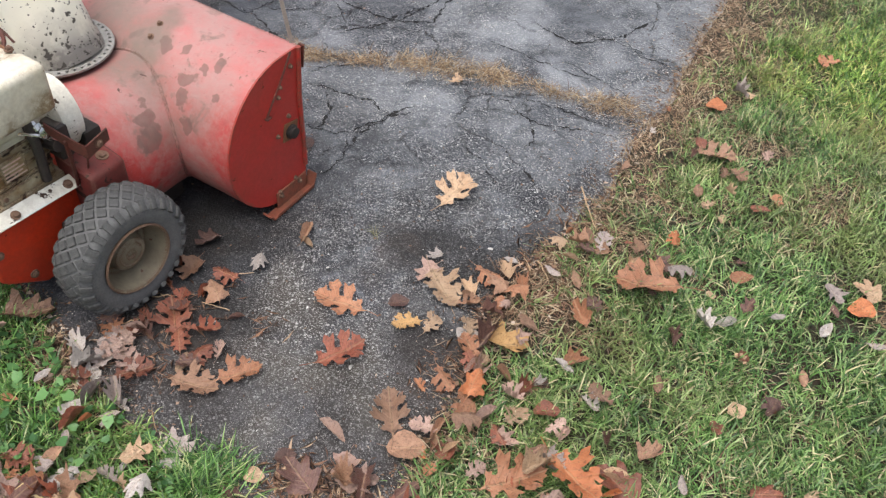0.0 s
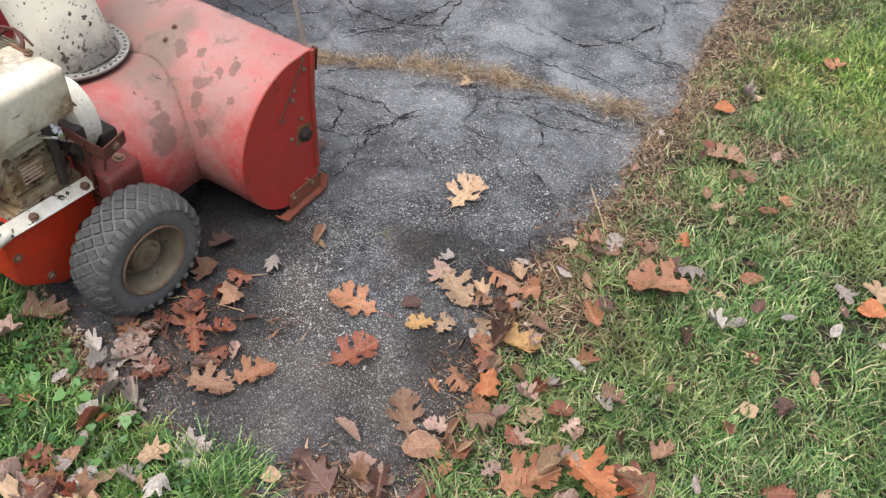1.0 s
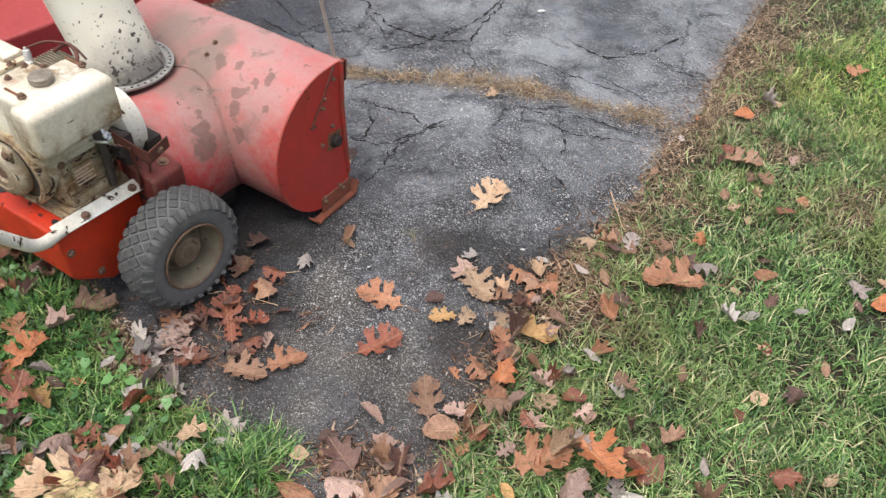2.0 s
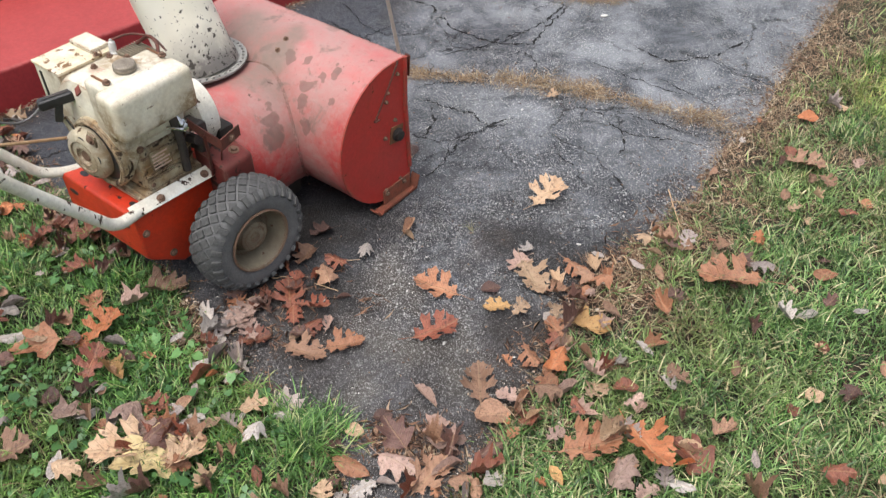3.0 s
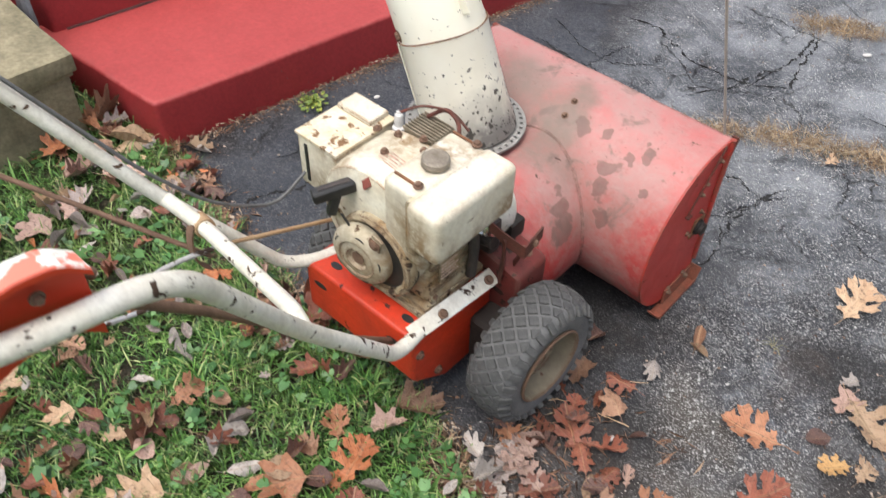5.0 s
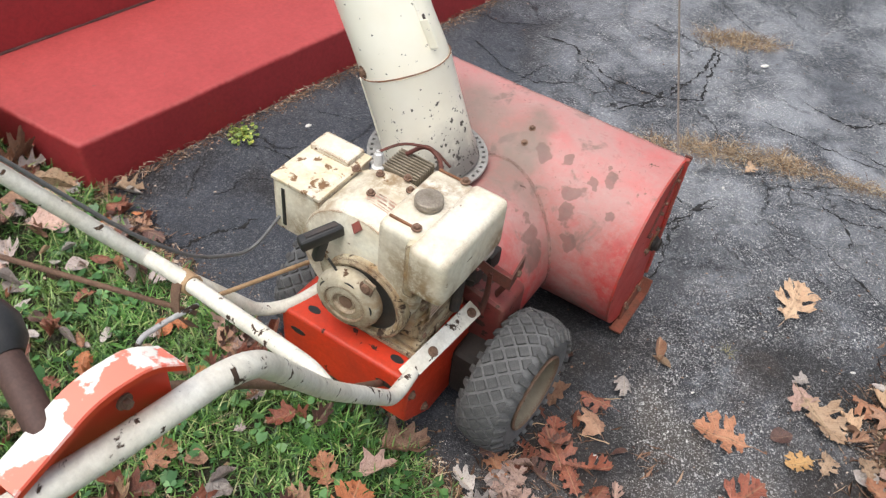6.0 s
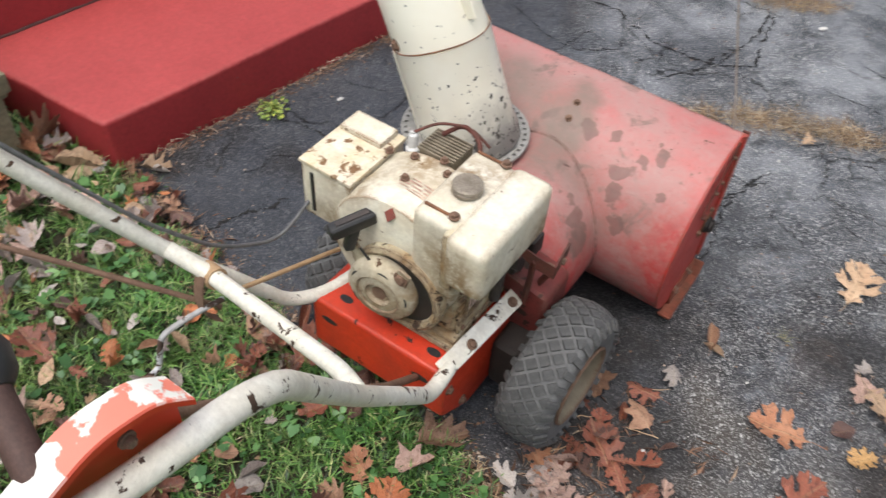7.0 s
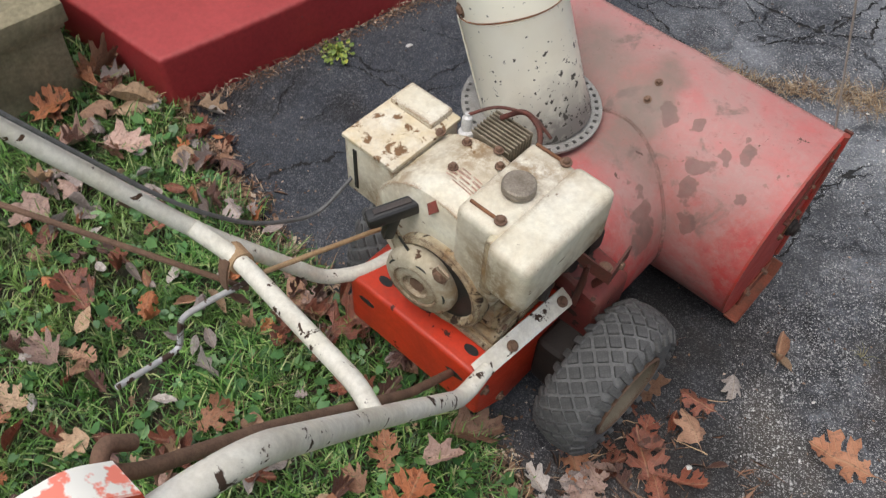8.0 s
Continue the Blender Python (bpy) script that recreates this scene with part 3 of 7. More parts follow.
def ground_z(x, y):
    """Turf swells a little; under the driveway it lies lower."""
    d = min(x - curve_at(LEFT_EDGE, y), curve_at(RIGHT_EDGE, y) - x) if y > 0.32 else -0.2
    rise = min(1.0, max(0.0, (0.03 - d) / 0.12))
    return -0.02 + rise * (0.022 + 0.012 * noise.noise((x * 2.5, y * 2.5, 1)))


def grid(x0, x1, y0, y1, nx, ny, z):
    bm = bmesh.new()
    rows = [[bm.verts.new((x0 + (x1 - x0) * i / nx, y0 + (y1 - y0) * j / ny, z(x0 + (x1 - x0) * i / nx, y0 + (y1 - y0) * j / ny))) for i in range(nx + 1)] for j in range(ny + 1)]
    for a, b in zip(rows, rows[1:]):
        for i in range(nx):
            bm.faces.new((a[i], a[i + 1], b[i + 1], b[i]))
    return bm


def make_ground():
    bm = grid(-4, 4.5, -1.5, 6, 170, 150, ground_z)
    rim = [v for v in bm.verts if v.is_boundary]
    edges = [e for e in bm.edges if e.is_boundary]
    made = bmesh.ops.extrude_edge_only(bm, edges=edges)["geom"]
    for v in made:
        if isinstance(v, bmesh.types.BMVert):
            c = Vector((0.25, 2.2, 0))
            d = Vector((v.co.x, v.co.y, 0)) - c
            v.co = c + d * 220
            v.co.z = -0.02
    return thing("ground", bm, SOIL, "brown soil and turf of the yard", "ground", kind="structure", smooth=80)


def make_driveway():
    bm = bmesh.new()
    ys = [0.34 + 0.02 * i for i in range(130)] + [2.95 + 0.15 * i for i in range(40)]
    rows = []
    for y in ys:
        xl = curve_at(LEFT_EDGE, y) - 0.02 + 1.6 * wobble(curve_at(LEFT_EDGE, y), y)
        xr = curve_at(RIGHT_EDGE, y) + 0.02 + 1.6 * wobble(curve_at(RIGHT_EDGE, y), y + 5)
        row = []
        for i in range(61):
            f = i / 60
            x = xl + (xr - xl) * f
            edge = min(f, 1 - f) * (xr - xl)
            z = 0.002 * noise.noise((x * 3, y * 3, 0)) - 0.016 * max(0, 1 - edge / 0.05)
            row.append(bm.verts.new((x, y, z)))
        rows.append(row)
    for a, b in zip(rows, rows[1:]):
        for i in range(60):
            bm.faces.new((a[i], a[i + 1], b[i + 1], b[i]))
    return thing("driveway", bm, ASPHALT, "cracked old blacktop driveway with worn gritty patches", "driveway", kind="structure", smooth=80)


make_ground()
driveway = make_driveway()


def drive_z(x, y):
    return 0.002 * noise.noise((x * 3, y * 3, 0))


def crack(points, width):
    """A wandering open crack filled with black dirt, wider and narrower along its way."""
    pts = []
    for (x0, y0), (x1, y1) in zip(points, points[1:]):
        n = max(2, int(math.hypot(x1 - x0, y1 - y0) / 0.004))
        pts += [(x0 + (x1 - x0) * i / n, y0 + (y1 - y0) * i / n) for i in range(n)]
    pts.append(points[-1])
    bm = bmesh.new()
    prev = None
    for i, (x, y) in enumerate(pts):
        jx, jy = (0.015 * noise.noise((x * 22, y * 22, s)) + 0.009 * noise.noise((x * 80, y * 80, s)) + 0.005 * noise.noise((x * 210, y * 210, s)) for s in (1, 8))
        x, y = x + jx, y + jy
        a, c = pts[max(0, i - 1)], pts[min(len(pts) - 1, i + 1)]
        d = Vector((c[0] - a[0], c[1] - a[1])).normalized()
        w = (0.95 if width > 0.006 else 0.72) * width * max(0.12, 0.45 + 1.3 * noise.noise((x * 34, y * 34, 5)) + 0.5 * noise.noise((x * 120, y * 120, 2))) * min(1, (i + 1) / 18, (len(pts) - i) / 18)
        z = drive_z(x, y)
        q = [bm.verts.new((x - d.y * w, y + d.x * w, z + 0.0006)), bm.verts.new((x, y, z - 0.0004)), bm.verts.new((x + d.y * w, y - d.x * w, z + 0.0006))]
        if prev:
            bm.faces.new((prev[0], prev[1], q[1], q[0]))
            bm.faces.new((prev[1], prev[2], q[2], q[1]))
        prev = q
    for v in bm.verts:
        v.co.z += 0.0012
    part("crack", bm, CRACK, driveway)


CRACK = plain("crack_dirt", (0.012, 0.012, 0.013), (0.022, 0.021, 0.02), 60, 0.95, 0.4)
crack([(-0.26, 1.96), (-0.20, 1.93), (-0.14, 1.92), (-0.07, 1.96), (0.00, 2.03), (0.08, 2.09)], 0.0065)
crack([(-0.12, 1.92), (-0.11, 1.80), (-0.17, 1.73), (-0.21, 1.75)], 0.0045)
crack([(0.30, 2.20), (0.37, 2.15), (0.42, 2.08), (0.51, 2.05), (0.65, 2.04), (0.73, 2.02)], 0.0045)
crack([(0.42, 2.09), (0.44, 1.99), (0.41, 1.93)], 0.0065)
crack([(0.29, 1.98), (0.35, 1.92), (0.41, 1.83), (0.46, 1.74)], 0.0045)
crack([(-0.28, 2.22), (-0.19, 2.28), (-0.11, 2.27)], 0.0045)
crack([(-0.21, 2.13), (-0.18, 2.04), (-0.20, 1.93)], 0.0065)
crack([(0.56, 2.41), (0.67, 2.33), (0.76, 2.25)], 0.0045)
crack([(0.65, 2.61), (0.77, 2.57), (0.86, 2.46)], 0.0045)
crack([(0.00, 2.03), (-0.06, 2.10), (-0.16, 2.13), (-0.27, 2.16)], 0.0065)
crack([(0.08, 2.70), (-0.03, 2.57), (-0.14, 2.52), (-0.23, 2.46)], 0.0045)
crack([(0.22, 1.95), (0.30, 1.84), (0.33, 1.75)], 0.0045)
crack([(-0.44, 2.89), (-0.32, 2.84), (-0.21, 2.66), (-0.04, 2.58), (0.09, 2.59), (0.17, 2.79), (0.23, 2.95)], 0.0065)
crack([(-0.72, 2.67), (-0.61, 2.59), (-0.54, 2.54), (-0.41, 2.72)], 0.0045)
crack([(0.76, 2.60), (0.85, 2.49), (0.96, 2.42)], 0.0045)
crack([(0.47, 2.65), (0.59, 2.54), (0.76, 2.60), (0.90, 2.74)], 0.0065)
crack([(0.30, 2.51), (0.47, 2.41), (0.64, 2.31)], 0.0045)
crack([(-1.47, 1.65), (-1.40, 1.61), (-1.36, 1.61), (-1.32, 1.69), (-1.25, 1.74), (-1.19, 1.79)], 0.0065)
crack([(-1.32, 2.09), (-1.22, 2.07), (-1.15, 2.04), (-1.07, 2.04), (-0.98, 2.09)], 0.0045)
crack([(-1.15, 2.30), (-1.08, 2.27), (-1.02, 2.26)], 0.0045)
crack([(-0.56, 2.58), (-0.49, 2.50), (-0.39, 2.40)], 0.0065)
crack([(-1.33, 1.85), (-1.26, 1.94), (-1.20, 1.94)], 0.0045)
crack([(-0.12, 1.80), (-0.08, 1.93), (-0.00, 2.02), (0.09, 2.07)], 0.0065)
crack([(0.41, 2.19), (0.56, 2.13), (0.72, 2.05)], 0.0045)
crack([(-0.69, 2.82), (-0.57, 2.66), (-0.46, 2.58), (-0.33, 2.61)], 0.0045)
crack([(0.22, 2.97), (0.12, 2.75), (-0.02, 2.61), (-0.13, 2.49)], 0.0065)

# red painted stoop
STOOP = pose(-1.632, 1.820, 0, 0, 0, math.degrees(math.atan2(0.785, 0.62)))


JOINT = plain("dark_mortar", (0.10, 0.03, 0.028), (0.05, 0.025, 0.022), 30, 0.9, 0.4)


def make_stoop():
    s = holder("stoop", "red painted masonry stoop with two steps, chipped at the joints", "steps", STOOP, kind="structure")
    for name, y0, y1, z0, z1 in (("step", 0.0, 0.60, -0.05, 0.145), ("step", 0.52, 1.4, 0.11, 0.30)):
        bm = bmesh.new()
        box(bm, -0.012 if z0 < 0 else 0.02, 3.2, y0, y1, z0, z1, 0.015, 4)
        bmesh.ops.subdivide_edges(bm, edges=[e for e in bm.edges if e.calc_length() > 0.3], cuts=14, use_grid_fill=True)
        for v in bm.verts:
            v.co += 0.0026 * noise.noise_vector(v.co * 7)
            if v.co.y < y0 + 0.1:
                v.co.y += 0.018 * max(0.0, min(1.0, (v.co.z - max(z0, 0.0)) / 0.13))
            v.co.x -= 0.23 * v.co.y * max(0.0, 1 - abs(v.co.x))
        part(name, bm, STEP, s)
    bm = bmesh.new()
    pts = [(-0.06 + 0.04 * i, 0.522 + 0.003 * noise.noise((i * 0.7, 0, 0)), 0.146 + 0.003 * noise.noise((i * 0.9, 4, 0))) for i in range(80)]
    tube(bm, pts, 0.006, 6, True, [0.005 + 0.004 * noise.noise((i * 0.5, 9, 0)) for i in range(80)])
    part("joint", bm, JOINT, s, "chipped dark joint")
    return s


make_stoop()


PIER = pose(-1.884, 1.808, 0, 0, 0, 147.5)


def make_pier():
    s = holder("concrete_pier", "weathered olive concrete pier with a lipped cap beside the stoop", "pier", PIER)
    for name, g, z0, z1 in (("base", 0.0, -0.03, 0.205), ("cap", 0.010, 0.205, 0.222), ("cap", 0.020, 0.222, 0.275)):
        bm = bmesh.new()
        box(bm, -g, 0.8, -g, 0.5 + g, z0, z1, 0.006, 2)
        bmesh.ops.subdivide_edges(bm, edges=[e for e in bm.edges if e.calc_length() > 0.2], cuts=8, use_grid_fill=True)
        for v in bm.verts:
            v.co += 0.004 * noise.noise_vector(v.co * 9)
        part(name, bm, CONCRETE, s)
    return s


make_pier()

# ---- the snow blower ----
CASERED = painted("greasy_dark_red_paint", (0.22, 0.026, 0.021), (0.12, 0.024, 0.020), (0.05, 0.030, 0.022), 0.43, 0.6, 0.5, (0.05, 0.03, 0.025), edge=(0.16, 0.075, 0.055))
BROWNGRIP = plain("brown_rubber", (0.055, 0.028, 0.022), (0.085, 0.045, 0.035), 40, 0.7, 0.2)
RODGREY = plain("weathered_blade", (0.34, 0.28, 0.24), (0.25, 0.20, 0.165), 40, 0.75, 0.2)
BLOWER = pose(-0.769, 1.373, 0, 0, 0, -28.8)
blower = holder("snow_blower", "old red and cream walk-behind snow blower with worn paint", "snow blower", BLOWER)


def bucket_profile(steps=26):
    """Side view of the auger bucket: (ahead, up) from the top lip round the back to the bottom lip."""
    out = [(0.553, 0.438), (0.525, 0.441)]
    for i in range(steps + 1):
        a = radians(88 + (262 - 88) * i / steps)
        out.append((0.487 + 0.212 * math.cos(a), 0.228 + 0.213 * math.sin(a)))
    return out + [(0.50, 0.014), (0.545, 0.014)]


def make_bucket():
    u0, u1 = -0.288, 0.350
    bm = bmesh.new()
    prof = bucket_profile()
    inner = [(0.487 + (a - 0.487) * 0.982, 0.232 + (b - 0.232) * 0.982) for a, b in prof]
    cols = 24
    outs, ins = [], []
    for k in range(cols + 1):
        u = u0 + (u1 - u0) * k / cols
        outs.append([bm.verts.new((u, a, b + 0.0025 * noise.noise((u * 9, a * 9, b * 9)))) for a, b in prof])
        ins.append([bm.verts.new((u, a, b)) for a, b in inner])
    n = len(prof)
    for k in range(cols):
        for i in range(n - 1):
            bm.faces.new((outs[k][i], outs[k][i + 1], outs[k + 1][i + 1], outs[k + 1][i]))
            bm.faces.new((ins[k][i], ins[k + 1][i], ins[k + 1][i + 1], ins[k][i + 1]))
        for i in (0, n - 1):
            bm.faces.new((outs[k][i], outs[k + 1][i], ins[k + 1][i], ins[k][i]))
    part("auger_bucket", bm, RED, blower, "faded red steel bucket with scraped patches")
    for u, s in ((u1, 1), (u0, -1)):
        bm = bmesh.new()
        outline = bucket_profile(20) + [(0.552, 0.06), (0.548, 0.2), (0.54, 0.33)]
        slab(bm, outline, 0.005, Matrix(((0, 0, s, u), (1, 0, 0, 0), (0, 1, 0, 0), (0, 0, 0, 1))))
        bmesh.ops.bevel(bm, geom=[e for e in bm.edges if e.is_boundary is False and e.calc_face_angle(0) > 0.8], offset=0.0012, segments=1, affect="EDGES")
        plate = part("side_plate", bm, REDSIDE, blower, "bright red side plate")
        # folded front edge and brace
        bm = bmesh.new()
        tube(bm, [(u + s * 0.006, 0.545, 0.44), (u + s * 0.007, 0.538, 0.3), (u + s * 0.006, 0.548, 0.08)], 0.007, 8)
        part("edge_flange", bm, REDSIDE, plate)
        bm = bmesh.new()
        tube(bm, [(u + s * 0.0065, 0.516, 0.440), (u + s * 0.0065, 0.468, 0.372), (u + s * 0.0065, 0.417, 0.308)], 0.003, 6)
        box(bm, min(u, u + s * 0.014), max(u, u + s * 0.014), 0.410, 0.428, 0.303, 0.307, 0.001, 1)
        part("brace", bm, RUSTRED, plate)
        for v, z in ((0.512, 0.403), (0.469, 0.366), (0.462, 0.34), (0.494, 0.268), (0.45, 0.23), (0.504, 0.06), (0.44, 0.055)):
            bolt(plate, (u + s * 0.006, v, z), (s, 0, 0), 0.0055)
        bm = bmesh.new()
        m = aim((u + s * 0.004, 0.497, 0.22), (s, 0, 0))
        slab(bm, [(0.036 * math.cos(a) * (1 if k % 2 == 0 else 0.72), 0.036 * math.sin(a) * (1 if k % 2 == 0 else 0.72)) for k, a in ((k, 2 * math.pi * k / 8 + 0.6) for k in range(8))], 0.004, m)
        part("bearing_flange", bm, ORUST, plate)
        bm = bmesh.new()
        lathe(bm, [(0.019, 0.003), (0.019, 0.010), (0.015, 0.013), (0.015, 0.020), (0.011, 0.022), (0, 0.023)], m, 20)
        part("auger_bearing", bm, GREASE_SHADE, plate)
        bm = bmesh.new()
        x0, x1 = min(u, u + s * 0.030), max(u, u + s * 0.030)
        box(bm, min(u + s * 0.005, u + s * 0.010), max(u + s * 0.005, u + s * 0.010), 0.425, 0.545, 0.006, 0.058, 0.002, 1)
        box(bm, min(u + s * 0.027, u + s * 0.030), max(u + s * 0.027, u + s * 0.030), 0.40, 0.553, 0.004, 0.015, 0.001, 1)
        box(bm, x0, x1, 0.385, 0.552, 0.003, 0.009, 0.002, 1)
        box(bm, x0, x1, -0.003, 0.003, 0.0, 0.042, 0.0015, 1, pose(0, 0.549, 0.006, -22, 0, 0))
        box(bm, x0, x1, -0.003, 0.003, 0.0, 0.022, 0.0015, 1, pose(0, 0.388, 0.006, 35, 0, 0))
        shoe = part("skid_shoe", bm, SHOERUST, blower, "rusty red-brown skid shoe with a turned-up toe")
        bolt(shoe, (u + s * 0.010, 0.44, 0.045), (s, 0, 0), 0.007)
        bolt(shoe, (u + s * 0.010, 0.515, 0.045), (s, 0, 0), 0.007)
    # upright bracket and rod on the bucket's end
    bm = bmesh.new()
    for v in box(bm, u1 - 0.004, u1 + 0.013, 0.557, 0.562, 0.375, 0.440, 0.001, 1):
        if v.co.x > u1 + 0.01 and v.co.z < 0.40:
            v.co.x -= 0.006
    part("rod_bracket", bm, RUSTRED, blower)
    bm = bmesh.new()
    rings = []
    for i in range(7):
        p = Vector((u1 - 0.006, 0.548, 0.40)).lerp(Vector((u1 - 0.145, 0.595, 0.80)), i / 6)
        wide, thin = Vector((0.18, -0.98, 0)) * 0.0075, Vector((0.98, 0.18, 0)) * 0.0007
        rings.append([bm.verts.new(p + o) for o in (-thin - wide, thin - wide, thin + wide, wide - thin)])
    for a, c in zip(rings, rings[1:]):
        for k in range(4):
            bm.faces.new((a[k], a[(k + 1) % 4], c[(k + 1) % 4], c[k]))
    bm.faces.new(rings[0])
    bm.faces.new(rings[-1][::-1])
    part("marker_rod", bm, RODGREY, blower, "thin flat grey-brown upright blade")
    # auger inside
    bm = bmesh.new()
    tube(bm, [(u0 + 0.01, 0.502, 0.228), (u1 - 0.01, 0.502, 0.228)], 0.018, 12)
    part("auger_shaft", bm, DARKSTEEL, blower)
    bm = bmesh.new()
    prev = None
    for i in range(97):
        f = i / 96
        a = f * 4 * 2 * math.pi * (1 if f < 0.5 else -1)
        u = u0 + 0.03 + (u1 - u0 - 0.10) * f
        pr = [bm.verts.new((u, 0.502 + r * math.cos(a), 0.228 + r * math.sin(a))) for r in (0.07, 0.10)]
        if prev and i != 48:
            bm.faces.new((prev[0], prev[1], pr[1], pr[0]))
        prev = pr
    bmesh.ops.solidify(bm, geom=bm.faces[:], thickness=0.004)
    part("auger_ribbon", bm, RUSTRED, blower)
    for u, v in ((0.030, 0.428), (0.034, 0.390)):
        a = math.acos(max(-1, min(1, (v - 0.487) / 0.212)))
        bolt(blower, (u, v, 0.228 + 0.214 * math.sin(a)), (0, math.cos(a), math.sin(a)), 0.007)


make_bucket()


def make_fan_housing():
    c = Vector((0.015, 0.0, 0.206))
    bm = bmesh.new()
    lathe(bm, [(0.0, 0.095), (0.165, 0.095), (0.176, 0.100), (0.182, 0.112), (0.183, 0.20), (0.1835, 0.30), (0.184, 0.355)], Matrix.Translation((c.x, 0, c.z)) @ Matrix.Rotation(radians(-90), 4, "X"), 56)
    for v in bm.verts:
        v.co += 0.002 * noise.noise_vector(v.co * 8)
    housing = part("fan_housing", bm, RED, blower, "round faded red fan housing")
    # weld where the housing runs into the bucket
    bm = bmesh.new()
    pts, radii = [], []
    for i in range(121):
        a = radians(-70 + 320 * i / 120)
        u, z = c.x + 0.183 * math.cos(a), c.z + 0.183 * math.sin(a)
        k = min(0.999, abs(z - 0.228) / 0.213)
        pts.append((u, 0.486 - 0.212 * math.sqrt(1 - k * k), z))
        radii.append(0.0048 + 0.0018 * noise.noise((i * 0.45, 3, 0)))
    tube(bm, pts, 0.005, 8, True, radii)
    part("weld_seam", bm, RED, housing)


make_fan_housing()

RINGGREY = plain("galvanised_ring", (0.36, 0.35, 0.33), (0.24, 0.23, 0.21), 40, 0.6, 0.2, 0.2)
CHUTE_BASE = Vector((-0.124, 0.240, 0.403))
CHUTE_AXIS = Vector((-0.40, -0.02, 1.0)).normalized()


def make_chute():
    bm = bmesh.new()
    sides = 64
    m = Matrix.Translation(CHUTE_BASE)
    lathe(bm, [(0.098, -0.05), (0.098, 0.0), (0.1195, 0.0), (0.1195, 0.005), (0.098, 0.005)], m, sides)
    for k in range(44):
        a = 2 * math.pi * k / 44
        box(bm, 0.118, 0.1275, -0.0053, 0.0053, 0.0, 0.0048, 0, 1, m @ Matrix.Rotation(a, 4, "Z"))
    lathe(bm, [(0.1265, 0.0), (0.133, 0.0), (0.133, 0.005), (0.1265, 0.005)], m, sides, True)
    ring = part("chute_ring", bm, RINGGREY, blower, "slotted steel turning ring")
    # added black ring that paints the shade seen through the slots
    bm = bmesh.new()
    lathe(bm, [(0.100, -0.004), (0.128, -0.004), (0.128, 0.001), (0.100, 0.001)], m, sides, True)
    part("slot_shade_ring", bm, BLACK, ring)
    m = aim(CHUTE_BASE + Vector((0.008, 0, 0.004)), CHUTE_AXIS)
    bm = bmesh.new()
    lathe(bm, [(0.102, -0.03), (0.102, 0.0), (0.098, 0.02), (0.0965, 0.11), (0.0955, 0.207), (0.0975, 0.214), (0.0935, 0.214), (0.0935, 0.11), (0.095, 0.02)], m, 48)
    top = m @ Matrix.Translation((0, 0, 0.215)) @ Matrix.Rotation(radians(6), 4, "X") @ Matrix.Translation((0, 0, -0.215))
    chute = part("chute", bm, CHUTE, blower, "white discharge chute with dark chips")
    bm = bmesh.new()
    lathe(bm, [(0.0915, 0.195), (0.0935, 0.217), (0.090, 0.30), (0.086, 0.48), (0.083, 0.48), (0.087, 0.30), (0.089, 0.20)], top, 48)
    deflector = part("deflector", bm, CHUTE, blower, "hinged white upper chute")
    for a in (205, 330):
        p = m @ Vector((0.0925 * math.cos(radians(a)), 0.0925 * math.sin(radians(a)), 0.229))
        d = m.to_3x3() @ Vector((math.cos(radians(a)), math.sin(radians(a)), 0))
        bolt(deflector, p, d, 0.012)
    bm = bmesh.new()
    rings = [m @ Vector((0.0960 * math.cos(a), 0.0960 * math.sin(a), 0.2155 + 0.002 * math.sin(3 * a))) for a in (2 * math.pi * k / 40 for k in range(41))]
    tube(bm, rings, 0.0016, 6)
    part("seam_bead", bm, ORUST, chute)
    # lapped edge of the sheet up the chute's back, and the slotted stay of the deflector
    bm = bmesh.new()
    box(bm, 0.0, 0.003, -0.011, 0.011, 0.02, 0.208, 0.001, 1, m @ Matrix.Rotation(radians(312), 4, "Z") @ Matrix.Translation((0.0960, 0, 0)))
    part("lap_strip", bm, CHUTE, chute)
    stay = top @ Matrix.Rotation(radians(84), 4, "Z") @ Matrix.Translation((0.0905, 0, 0)) @ Matrix.Translation((0, 0, 0.245)) @ Matrix.Rotation(radians(-2), 4, "Y") @ Matrix.Translation((0, 0, -0.245))
    bm = bmesh.new()
    box(bm, 0.0, 0.003, -0.012, 0.012, 0.240, 0.355, 0.001, 1, stay)
    box(bm, 0.0, 0.022, -0.012, -0.009, 0.240, 0.300, 0.001, 1, stay)
    strap = part("stay", bm, CHUTE, deflector, "slotted white steel stay")
    bm = bmesh.new()
    box(bm, 0.0025, 0.0042, -0.0035, 0.0035, 0.257, 0.307, 0.0005, 1, stay)
    part("stay_slot", bm, DARKSTEEL, strap)


make_chute()


